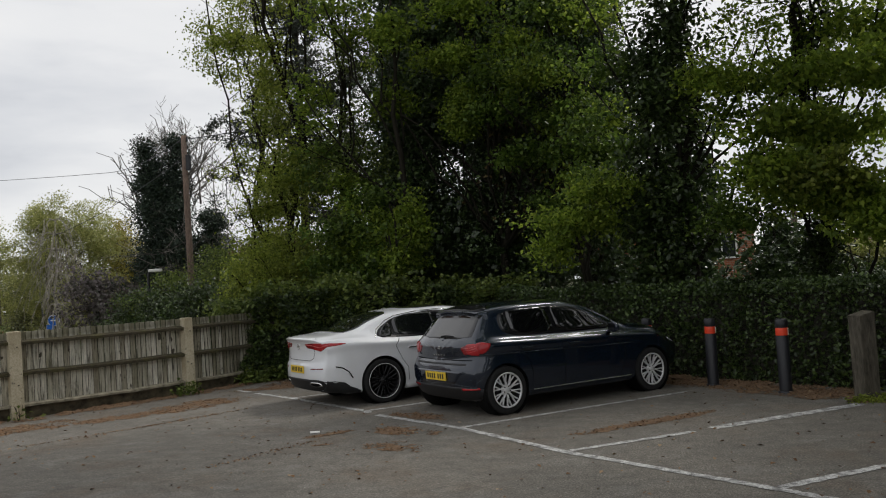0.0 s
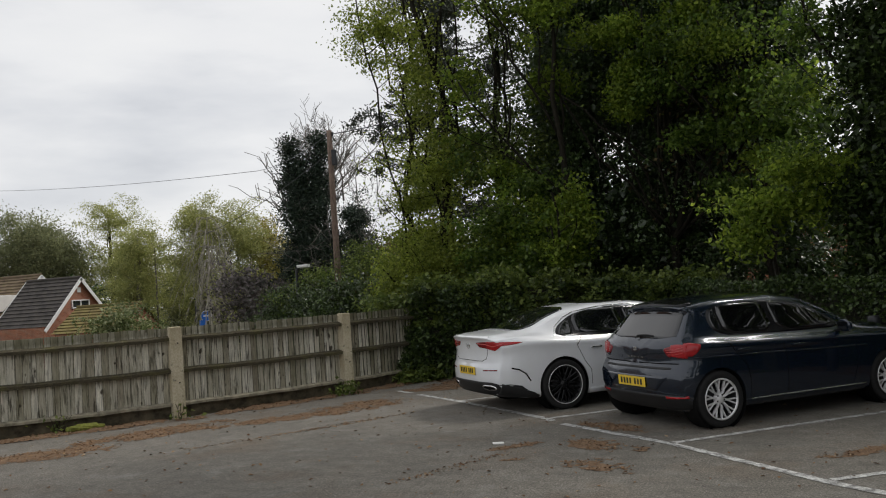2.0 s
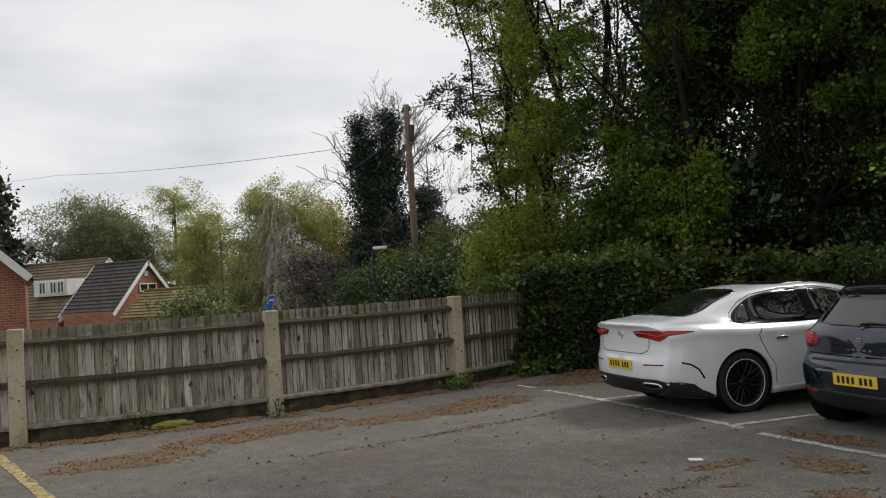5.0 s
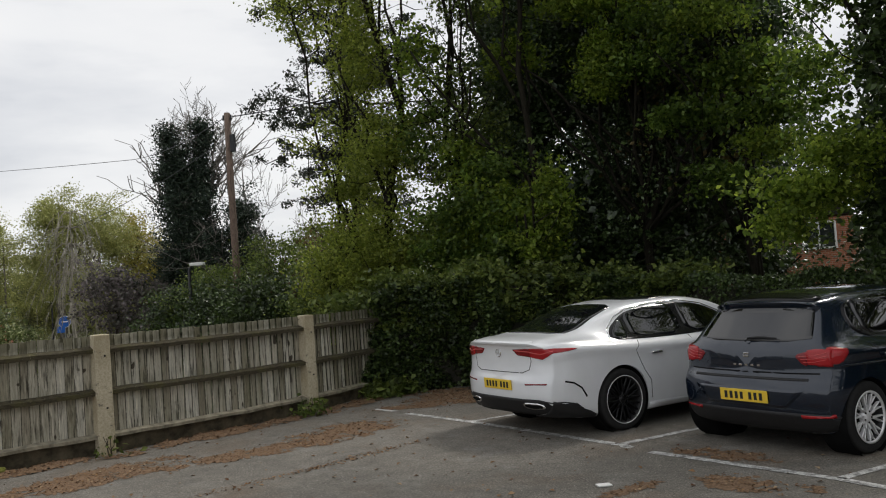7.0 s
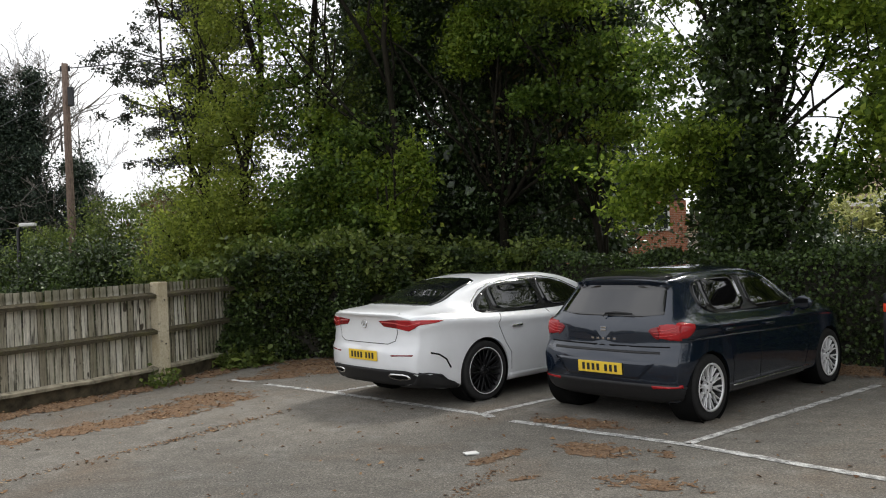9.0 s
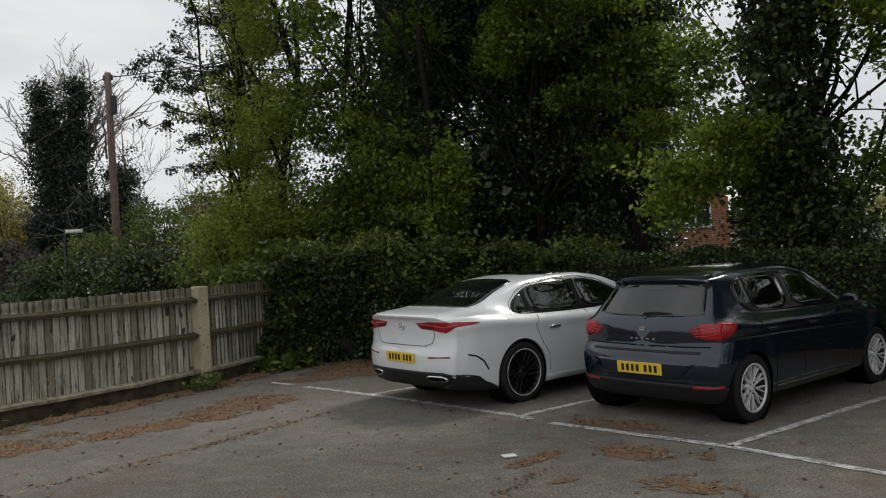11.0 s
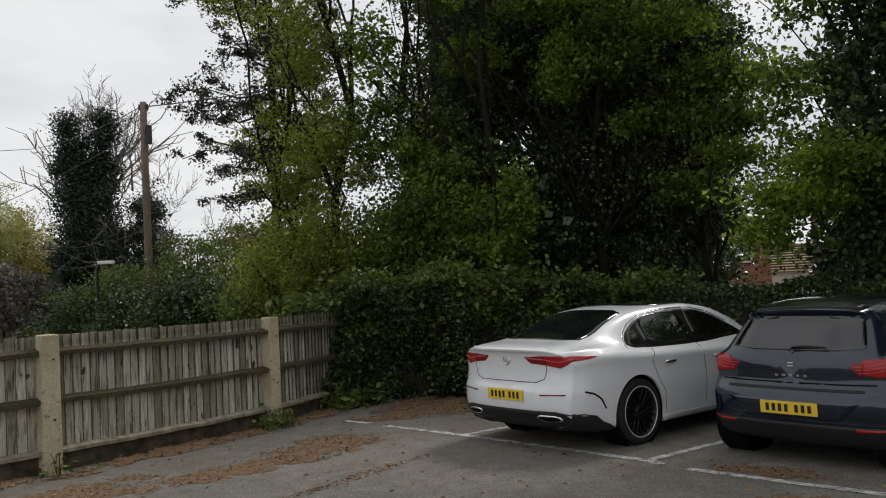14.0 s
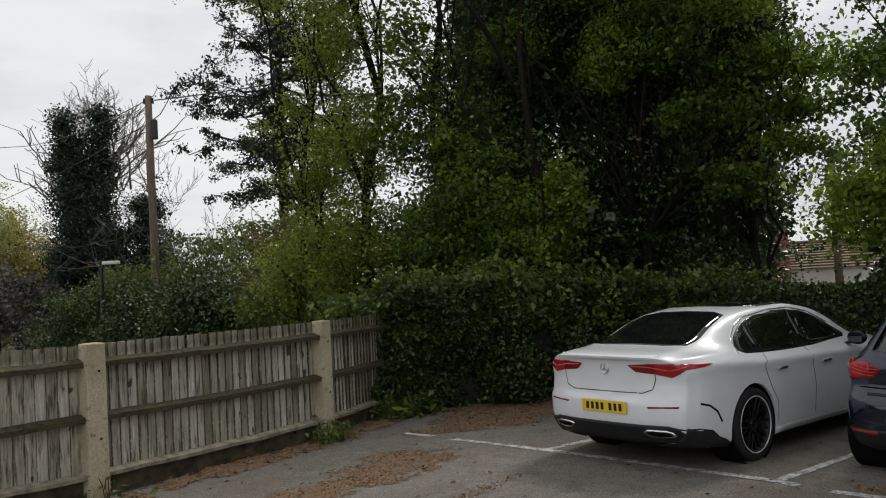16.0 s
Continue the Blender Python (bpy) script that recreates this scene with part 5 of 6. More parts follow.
tree("spring_tree", "broad belt of pale trees in young leaf beyond the houses", (-42.0, 63.0, -1.6), 9, 0.25,
     [(0, 0, 3.6, 5.0, 2.4, 3.8, 420), (4.6, 0, 4.8, 4.0, 2.0, 3.4, 320), (-5.4, 0, 4.4, 4.4, 2.2, 3.6, 340), (9.0, 0, 3.0, 3.4, 2.0, 3.0, 220)], 50, 0.5, 0.13, LEAF_FAR, shell=0.15)
tree("dark_shrub", "dark evergreen shrub behind the chalet house", (-53.5, 56.0, -1.6), 6, 0.2, [(0, 0, 3, 2.5, 2, 3.4, 160)], 24, 0.4, 0.25, LEAF_DARK)
tree("willow_tree", "willow in fresh yellow-green leaf", (-39.3, 54.5, -1.6), 10, 0.3,
     [(0, 0, 9.2, 2.4, 2, 2.4, 190), (-0.8, 0, 5, 2.8, 2, 3.8, 240), (2.8, 1, 8.4, 2.4, 2, 2.4, 190), (3.2, 1, 4, 2.8, 2, 3.8, 220)], 80, 0.4, 0.085, LEAF_WILLOW, PALE_BARK, shell=0.2, twig=4)
tree("willow_tree", "willow in fresh yellow-green leaf", (-44.6, 54.0, -1.6), 9, 0.3,
     [(0, 0, 7.6, 2.2, 2, 3.2, 180), (-1.0, 0, 3.8, 2.8, 2, 3.4, 200)], 80, 0.4, 0.085, LEAF_WILLOW, PALE_BARK, shell=0.2, twig=4)
tree("poplar_tree", "small tree with yellow spring blossom", (-35.2, 57.5, -1.6), 9, 0.2,
     [(0, 0, 8.2, 1.2, 1.2, 2.0, 70), (0.6, 0, 5.6, 2.2, 1.6, 2.6, 130), (2.6, 0, 5.0, 1.7, 1.4, 2.6, 90), (1.0, 0, 3, 3.2, 2, 2.4, 130)], 34, 0.36, 0.11, leaf_material("yellow_spring_leaf", (0.24, 0.22, 0.05), (0.36, 0.32, 0.07), (0.48, 0.42, 0.12), 0.6, 0.4), shell=0.35)
BIRCH = bark_material("birch_bark", (0.24, 0.22, 0.18), (0.46, 0.43, 0.36))


def weeping_birch(x, y, z, h):
    """A pale leaning stem with boughs that arch out and hang."""
    t = thing("weeping_birch", Matrix.Translation((x, y, z)), "pale weeping birch with bare drooping twigs", "tree")
    stem = bent((0, 0, -0.2), (0.15, 0, h), 0.11, 0.02, 10, 0.008)
    V, F = tubes([stem], 8)
    mesh_object("trunk", V, F, BIRCH, t, True)
    lines = []
    for k in range(64):
        p, r = stem[RNG.integers(4, 11)]
        a, out, fall = RNG.uniform(0, 2 * math.pi), RNG.uniform(0.7, 2.4), RNG.uniform(0.6, 2.6)
        d = Vector((math.cos(a), math.sin(a) * 0.7, 0))
        bough = [(Vector(p) + d * out * u + Vector((0, 0, 0.9 * u - (fall + 0.9) * u * u)) + Vector(RNG.normal(size=3)) * 0.04, 0.026 - 0.016 * u) for u in (0, 0.2, 0.4, 0.6, 0.8, 1.0)]
        lines.append(bough)
        for j in range(5):
            q, _ = bough[RNG.integers(2, 6)]
            e = Vector(q) + d * RNG.uniform(0.05, 0.4) + Vector((RNG.normal() * 0.15, RNG.normal() * 0.15, -RNG.uniform(0.4, 1.4)))
            lines.append(bent(q, e, 0.011, 0.007, 3, 0.05))
    V, F = tubes(lines, 4)
    tagged(mesh_object("twig_crown", V, F, BIRCH, t, True), kind="stuff")


weeping_birch(-30.6, 43.6, -1.3, 8.2)
tree("lilac_shrub", "grey-mauve lilac shrub in bud", (-27.2, 42.4, -1.1), 4.5, 0.1,
     [(0, 0, 3.4, 2.2, 1.4, 1.7, 130), (1.8, 0, 2.6, 1.8, 1.4, 1.8, 110)], 22, 0.3, 0.13, leaf_material("lilac_bud_leaf", (0.09, 0.09, 0.07), (0.17, 0.15, 0.14), (0.28, 0.24, 0.25), 0.7, 0.3), shell=0.4)
tree("variegated_shrub", "clipped variegated shrub behind the fence", (-18.5, 23.1, -0.3), 1.6, 0.06,
     [(0, 0, 1.45, 1.15, 0.8, 0.8, 170)], 26, 0.14, 0.065, leaf_material("variegated_leaf", (0.07, 0.1, 0.03), (0.18, 0.22, 0.08), (0.4, 0.42, 0.22), 0.5, 0.3), shell=0.6)
tree("garden_shrub", "low garden shrub behind the fence", (-24.5, 27.0, -0.6), 1.3, 0.05, [(0, 0, 0.8, 1.0, 0.9, 0.7, 70), (2.0, 1.5, 0.7, 1.0, 0.8, 0.6, 60)], 22, 0.18, 0.08, LEAF_SHRUB)
for k, (x, y, z, h, w, lf) in enumerate(((-17.8, 31.8, -0.5, 2.7, 1.7, LEAF_IVY), (-18.9, 35.5, -0.6, 2.9, 1.8, LEAF_IVY), (-16.6, 32.5, -0.3, 3.4, 2.0, LEAF_SHRUB), (-13.4, 31.0, -0.2, 4.2, 2.2, LEAF_SHRUB),
                                          (-10.9, 29.6, -0.1, 4.2, 2.0, LEAF_SHRUB), (-9.3, 26.4, 0.0, 3.6, 1.7, LEAF_BROWN), (-8.6, 24.0, 0.0, 3.2, 1.5, LEAF_SHRUB), (-11.6, 25.5, 0.0, 2.2, 1.4, LEAF_IVY), (-14.0, 27.6, -0.2, 2.2, 1.6, LEAF_IVY))):
    tree("shrub", "dense mixed shrub growing behind the timber fence", (x, y, z), h * 0.8, 0.07,
         [(0, 0, h * 0.35, w, w * 0.8, h * 0.36, 150), (0.2, 0, h * 0.72, w * 0.8, w * 0.7, h * 0.3, 110)], 49, 0.26, 0.066, lf, shell=0.5)
tree("yellow_shrub", "yellow-green garden shrub behind the ivy wall", (9.6, 30.0, 0), 2.4, 0.06, [(-0.4, 0, 1.8, 2.2, 1.2, 1.1, 200), (2.4, -0.4, 1.9, 2.0, 1.2, 1.1, 170)], 26, 0.24, 0.1, LEAF_WILLOW, shell=0.5)

# ---- parked cars ----
def car_paint(name, colour, metal=0.0, rough=0.35, coat=1.0):
    k = Mat(name, rough, metal, 0.5 if coat == 1 else 0.2)
    k.put("Base Color", k.ramp(k.noise(3.0, 6), (0.3, tuple(c * 0.93 for c in colour)), (0.7, colour)))
    k.put("Coat Weight", coat).put("Coat Roughness", 0.04)
    return k.m


WHITE_PAINT = car_paint("white_car_paint", (0.80, 0.815, 0.84))
BLUE_PAINT = car_paint("dark_blue_metallic_paint", (0.0052, 0.0128, 0.028), 0.35, 0.22, 1.0)
TINTED = plain("dark_tinted_glass", (0.006, 0.007, 0.008), 0.02, 0, 0.95, 0.1)
CLEAR_TINT = plain("smoked_window_glass", (0.004, 0.004, 0.005), 0.02, 0, 1.0, 0.2)
BLACK_TRIM = plain("black_plastic_trim", (0.014, 0.014, 0.015), 0.55, 0, 0.4, 0.2, 30)
GLOSS_BLACK = plain("gloss_black", (0.006, 0.006, 0.007), 0.22, 0, 0.3, 0.1)
TYRE = plain("tyre_rubber", (0.018, 0.018, 0.018), 0.85, 0, 0.3, 0.25, 25, 0.2)
ALLOY = plain("silver_alloy", (0.74, 0.74, 0.75), 0.35, 0.3, 0.5, 0.06, 20)
CHROME = plain("chrome", (0.72, 0.72, 0.73), 0.12, 1.0, 0.5, 0.04)
LINER = plain("wheel_arch_liner", (0.006, 0.006, 0.006), 0.95, 0, 0.1, 0.3)
RED_LENS = car_paint("red_lamp_lens", (0.36, 0.013, 0.017), 0.0, 0.2, 0.6)
LAMP_GLOW = car_paint("pale_red_light_guide", (0.55, 0.06, 0.06), 0.0, 0.3, 0.6)
RED_DARK = car_paint("deep_red_lens", (0.20, 0.008, 0.012), 0.0, 0.2, 0.6)
PLATE_YELLOW = plain("yellow_number_plate", (0.80, 0.55, 0.05), 0.35, 0, 0.5, 0.05, 12)
PLATE_INK = plain("black_plate_bars", (0.012, 0.012, 0.012), 0.5)
LAMP_CLEAR = plain("clear_headlamp_lens", (0.45, 0.47, 0.5), 0.08, 0.3, 0.8, 0.3, 20)


def pchip(xs, ys, q):
    """Monotone cubic through points."""
    xs, ys, q = np.asarray(xs, float), np.asarray(ys, float), np.asarray(q, float)
    h, d = np.diff(xs), np.diff(ys) / np.diff(xs)
    m = np.zeros(len(xs))
    for i in range(1, len(xs) - 1):
        if d[i - 1] * d[i] > 0:
            w1, w2 = 2 * h[i] + h[i - 1], h[i] + 2 * h[i - 1]
            m[i] = (w1 + w2) / (w1 / d[i - 1] + w2 / d[i])
    m[0], m[-1] = d[0], d[-1]
    i = np.clip(np.searchsorted(xs, q) - 1, 0, len(xs) - 2)
    t = (q - xs[i]) / h[i]
    return (2 * t**3 - 3 * t**2 + 1) * ys[i] + (t**3 - 2 * t**2 + t) * h[i] * m[i] + (3 * t**2 - 2 * t**3) * ys[i + 1] + (t**3 - t**2) * h[i] * m[i + 1]


def smooth01(t):
    t = np.clip(t, 0, 1)
    return t * t * (3 - 2 * t)


def section(zb, w, zs, zt, wr, zr, n=22):
    """Half a cross-section, from the floor's middle out and up to the roof's middle."""
    zm = 0.5 * (zb + zs)
    pts = np.array([(0, zb), (0.55 * w, zb), (0.86 * w, zb + 0.005), (0.955 * w, zb + 0.06), (0.975 * w, zb + 0.16), (0.992 * w, zm + 0.02), (0.985 * w, zs - 0.15), (0.998 * w, zs - 0.085),
                    (0.985 * w, zs - 0.05), (0.925 * w, zs - 0.008), (0.885 * w, zs + 0.02), (0.5 * (0.875 * w + wr) + 0.014, 0.5 * (zs + zr)), (wr + 0.012, zr - 0.012), (wr * 0.9, zr + (zt - zr) * 0.35), (wr * 0.55, zr + (zt - zr) * 0.8), (0, zt)])
    t = np.concatenate([[0], np.cumsum(np.sqrt(np.hypot(*np.diff(pts, axis=0).T)) + 1e-6)])
    q = np.linspace(0, t[-1], n * 2)
    return np.stack([pchip(t, pts[:, 0], q), pchip(t, pts[:, 1], q)], 1)


def car_shell(table, tail_z, tail_y, nose_z, nose_y, reach=0.75):
    """The closed outer skin, lofted along the car; tail and nose are bent by their own profiles."""
    keys = np.array(table)
    s0, s1 = keys[0, 0], keys[-1, 0]
    q = np.unique(np.concatenate([np.linspace(s0, s1, 60), s0 + np.array((0.015, 0.04, 0.08)), s1 - np.array((0.015, 0.04, 0.08))]))
    cols = [pchip(keys[:, 0], keys[:, k], q) for k in range(1, 7)]
    tz, nz = np.array(tail_z), np.array(nose_z)

    def x_of(s, y, z):
        kt, kn = smooth01((s0 + reach - s) / reach), smooth01((s - s1 + reach) / reach)
        off_t = np.interp(z, tz[:, 0], tz[:, 1]) + tail_y * np.abs(y / 0.85) ** 3.2
        off_n = np.interp(z, nz[:, 0], nz[:, 1]) - nose_y * np.abs(y / 0.85) ** 2.6
        return s + kt * off_t + kn * off_n

    rings = []
    for i, s in enumerate(q):
        half = section(*[c[i] for c in cols])
        ring = np.concatenate([half, half[-2:0:-1] * (-1, 1)])
        rings.append(np.stack([x_of(s, ring[:, 0], ring[:, 1]), ring[:, 0], ring[:, 1]], 1))

    def cap(ring2d, s):
        zc = 0.5 * (ring2d[:, 1].min() + ring2d[:, 1].max())
        out = []
        for f in (0.985, 0.94, 0.86, 0.74, 0.6, 0.45, 0.3, 0.15):
            y, z = ring2d[:, 0] * f, zc + (ring2d[:, 1] - zc) * f
            out.append(np.stack([x_of(s, y, z), y, z], 1))
        return out, zc

    m = len(rings[0])
    back, zb = cap(rings[0][:, 1:], s0 - 0.012)
    front, zf = cap(rings[-1][:, 1:], s1 + 0.012)
    allr = back[::-1] + rings + front
    V = [tuple(p) for r in allr for p in r]
    F = []
    for i in range(len(allr) - 1):
        for k in range(m):
            a, b = i * m + k, i * m + (k + 1) % m
            F.append((a, b, b + m, a + m))
    V.append(tuple(np.mean(allr[0], axis=0)))
    V.append(tuple(np.mean(allr[-1], axis=0)))
    for k in range(m):
        F.append((len(V) - 2, (k + 1) % m, k))
        F.append((len(V) - 1, (len(allr) - 1) * m + k, (len(allr) - 1) * m + (k + 1) % m))
    return V, F


def cut_arches(me, wheels, r, inner=0.55):
    """Take the wheel openings out of the shell."""
    bm = bmesh.new()
    for x, z in wheels:
        for side in (1, -1):
            bmesh.ops.create_cone(bm, cap_ends=True, segments=40, radius1=r, radius2=r, depth=0.8,
                                  matrix=Matrix.Translation((x, side * (inner + 0.4), z)) @ pose(0, 0, 0, 90))
    cm = bpy.data.meshes.new("cut")
    bm.to_mesh(cm)
    bm.free()
    a, b = new("shell", me), new("cut", cm)
    mod = a.modifiers.new("cut", "BOOLEAN")
    mod.operation, mod.object, mod.solver = "DIFFERENCE", b, "EXACT"
    dg = bpy.context.evaluated_depsgraph_get()
    out = bpy.data.meshes.new_from_object(a.evaluated_get(dg))
    bpy.data.objects.remove(a)
    bpy.data.objects.remove(b)
    return out


def chaikin(poly, n=2):
    for _ in range(n):
        out = []
        for i, p in enumerate(poly):
            q = poly[(i + 1) % len(poly)]
            out += [(p[0] * 0.8 + q[0] * 0.2, p[1] * 0.8 + q[1] * 0.2), (p[0] * 0.2 + q[0] * 0.8, p[1] * 0.2 + q[1] * 0.8)]
        poly = out
    return poly


class Skin:
    """Lays panels on a car's shell: an outline in a side, rear, front or top view, moved onto the surface and given thickness."""

    def __init__(self, car, V, F):
        from_mesh = bmesh.new()
        vs = [from_mesh.verts.new(v) for v in V]
        for f in F:
            from_mesh.faces.new([vs[i] for i in f])
        me = bpy.data.meshes.new("probe")
        from_mesh.to_mesh(me)
        from_mesh.free()
        self.car, self.probe = car, new("probe", me)
        bpy.context.view_layer.update()

    def drop(self, view, a, b):
        start, way = {"right": ((a, -3, b), (0, 1, 0)), "left": ((a, 3, b), (0, -1, 0)), "rear": ((-4, a, b), (1, 0, 0)), "front": ((8, a, b), (-1, 0, 0)), "top": ((b, a, 4), (0, 0, -1))}[view]
        hit, p, n, _ = self.probe.ray_cast(start, way)
        if not hit:
            return None, None
        return p, (n if n.dot(Vector(way)) < 0 else -n)

    def panel(self, name, view, outline, material, proud=0.004, thick=0.012, label="", rows=10, cols=12, rounding=2, parent=None, smooth=True):
        poly = chaikin(list(outline), rounding) if rounding else list(outline)
        lo, hi = min(p[1] for p in poly), max(p[1] for p in poly)
        grid = []
        for j in range(rows + 1):
            b = lo + (hi - lo) * min(max(j / rows, 0.004), 0.996)
            xs = []
            for i, p in enumerate(poly):
                q = poly[(i + 1) % len(poly)]
                if (p[1] - b) * (q[1] - b) <= 0 and p[1] != q[1]:
                    xs.append(p[0] + (q[0] - p[0]) * (b - p[1]) / (q[1] - p[1]))
            a0, a1 = min(xs), max(xs)
            row = []
            for i in range(cols + 1):
                p, n = self.drop(view, a0 + (a1 - a0) * i / cols, b)
                row.append((p, n))
            good = [r for r in row if r[0] is not None]
            if not good:
                continue
            last = good[0]
            for i, r in enumerate(row):
                if r[0] is None:
                    row[i] = last
                last = row[i]
            grid.append(row)
        bm = bmesh.new()
        top = [[bm.verts.new(p + n * proud) for p, n in row] for row in grid]
        bot = [[bm.verts.new(p + n * (proud - thick)) for p, n in row] for row in grid]
        nr, nc = len(grid) - 1, cols
        for j in range(nr):
            for i in range(nc):
                f = bm.faces.new((top[j][i], top[j][i + 1], top[j + 1][i + 1], top[j + 1][i]))
        for j in range(nr):
            for i in (0, nc):
                bm.faces.new((top[j][i], top[j + 1][i], bot[j + 1][i], bot[j][i]))
        for i in range(nc):
            for j in (0, nr):
                bm.faces.new((top[j][i], top[j][i + 1], bot[j][i + 1], bot[j][i]))
        bmesh.ops.remove_doubles(bm, verts=bm.verts, dist=0.0004)
        return part(name, bm, material, parent or self.car, label, smooth)

    def line(self, name, view, pts, width, material, proud=0.0025, parent=None, label="", steps=8):
        """A narrow seam or moulding along pts."""
        bm = bmesh.new()
        prev = None
        for (a0, b0), (a1, b1) in zip(pts, pts[1:]):
            d = Vector((a1 - a0, b1 - b0))
            s = Vector((-d.y, d.x)).normalized() * width / 2
            for i in range(steps + 1):
                t = i / steps
                ca, cb = a0 + d.x * t, b0 + d.y * t
                p, n = self.drop(view, ca + s.x, cb + s.y)
                q, m = self.drop(view, ca - s.x, cb - s.y)
                if p is None or q is None:
                    prev = None
                    continue
                row = [bm.verts.new(p - n * 0.006), bm.verts.new(p + n * proud), bm.verts.new(q + m * proud), bm.verts.new(q - m * 0.006)]
                if prev:
                    for e in range(3):
                        bm.faces.new((prev[e], prev[e + 1], row[e + 1], row[e]))
                prev = row
        return part(name, bm, material, parent or self.car, label, True)

    def done(self):
        bpy.data.objects.remove(self.probe)


def lathe(profile, seg=40):
    """A turned shape about the y axis; profile of (radius, y)."""
    V, F = [], []
    for k in range(seg):
        a = 2 * math.pi * k / seg
        V += [(r * math.cos(a), y, r * math.sin(a)) for r, y in profile]
    n = len(profile)
    for k in range(seg):
        for i in range(n - 1):
            a, b = k * n + i, ((k + 1) % seg) * n + i
            F.append((a, a + 1, b + 1, b))
    return V, F


def build_wheel(parent, name, x, y, r, rim_r, width, spokes, rim_mat, lip_mat, twin, spin):
    """A wheel whose outer face looks to -y; turned round for the other side."""
    flip = 180 if y > 0 else 0
    w = mesh_object(name, *lathe([(rim_r, width), (r - 0.03, width + 0.005), (r - 0.004, width - 0.02), (r, width * 0.5), (r - 0.004, 0.02), (r - 0.012, 0.008), (r - 0.035, 0.0), (rim_r + 0.012, 0.004), (rim_r - 0.002, 0.016), (rim_r - 0.004, width)], 48), TYRE, parent, True)
    w.matrix_local = pose(x, y, r, 0, spin, flip)
    barrel = mesh_object("rim", *lathe([(rim_r + 0.004, 0.012), (rim_r - 0.006, 0.003), (rim_r - 0.018, 0.012), (rim_r - 0.03, 0.05), (rim_r - 0.045, width - 0.02), (0.07, width - 0.03)], 48), lip_mat, w, True)
    disc = mesh_object("brake_disc", *lathe([(0.02, 0.10), (0.15, 0.10), (0.15, 0.13)], 32), plain("brake_steel", (0.03, 0.03, 0.03), 0.6, 0.6) if "brake_steel" not in bpy.data.materials else bpy.data.materials["brake_steel"], w, True)
    hub = mesh_object("hub_cap", *lathe([(0.0005, 0.012), (0.026, 0.012), (0.034, 0.018), (0.062, 0.026), (0.07, 0.06)], 24), rim_mat, w, True)
    # spokes, from the hub to the rim
    bm = bmesh.new()
    half0, half1, depth = (0.017, 0.012, 0.035) if lip_mat is rim_mat or rim_mat is not ALLOY else (0.012, 0.0085, 0.03)
    prof = [(0.05, half0 * 1.1, 0.026), (0.12, half0 * 0.75, 0.022), (rim_r - 0.02, half1, 0.014)]
    prev = None
    for rr, hw, yy in prof:
        ring = [bm.verts.new((rr, yy + 0.004, -hw)), bm.verts.new((rr, yy, -hw * 0.5)), bm.verts.new((rr, yy, hw * 0.5)), bm.verts.new((rr, yy + 0.004, hw)), bm.verts.new((rr, yy + depth, hw)), bm.verts.new((rr, yy + depth, -hw))]
        if prev:
            for e in range(6):
                bm.faces.new((prev[e], prev[(e + 1) % 6], ring[(e + 1) % 6], ring[e]))
        else:
            bm.faces.new(ring)
        prev = ring
    bm.faces.new(prev)
    if rim_mat is ALLOY:
        # forked spokes: a short stem that splits into two arms
        bm.free()
        bm = bmesh.new()
        for (x0, z0, h0), (x1, z1, h1) in (((0.045, 0, 0.013), (0.105, 0, 0.010)), ((0.100, 0.002, 0.008), (rim_r - 0.008, 0.030, 0.0075)), ((0.100, -0.002, 0.008), (rim_r - 0.008, -0.030, 0.0075))):
            ends = [[bm.verts.new((x, yy, z + h * k)) for yy, k in ((y0 + 0.004, -1), (y0, -0.55), (y0, 0.55), (y0 + 0.004, 1), (y0 + 0.028, 1), (y0 + 0.028, -1))] for x, z, h, y0 in ((x0, z0, h0, 0.024), (x1, z1, h1, 0.010))]
            for e in range(6):
                bm.faces.new((ends[0][e], ends[0][(e + 1) % 6], ends[1][(e + 1) % 6], ends[1][e]))
            bm.faces.new(ends[0])
            bm.faces.new(ends[1])
    first = part("spoke", bm, rim_mat, w)
    data = first.data
    bpy.data.objects.remove(first)
    for k in range(spokes):
        base = 360 * k / spokes
        for j in ((-1, 1) if twin else (0,)):
            o = new("spoke", data)
            o.parent = w
            o.matrix_local = pose(0, 0, 0, 0, base, 0) @ pose(0.0, 0, j * 0.022, 0, j * -twin, 0)
    for k in range(5):
        b = part("wheel_bolt", cyl(bmesh.new(), (0, 0.016, 0), (0, 0.05, 0), 0.009, seg=8), lip_mat, w)
        a = 2 * math.pi * k / 5
        b.matrix_local = pose(0.05 * math.cos(a), 0, 0.05 * math.sin(a))
    return w


def number_plate(car, x, z, lean, groups, width=0.52):
    """A yellow plate with plain dark bars in place of its characters."""
    bm = box(bmesh.new(), 0, 0, 0, 0.012, width, 0.111, bevel=0.004)
    p = part("number_plate", bm, PLATE_YELLOW, car, "yellow rear number plate with dark bars")
    p.matrix_local = pose(x, 0, z, 0, lean, 0)
    cell = 0.058
    y = (sum(groups) * cell + 0.035) / 2
    for g in groups:
        for _ in range(g):
            b = part("plate_bar", box(bmesh.new(), 0, 0, 0, 0.003, 0.032, 0.066, bevel=0.001), PLATE_INK, p)
            b.matrix_local = pose(-0.0072, y - cell / 2, 0)
            y -= cell
        y -= 0.035
    return p


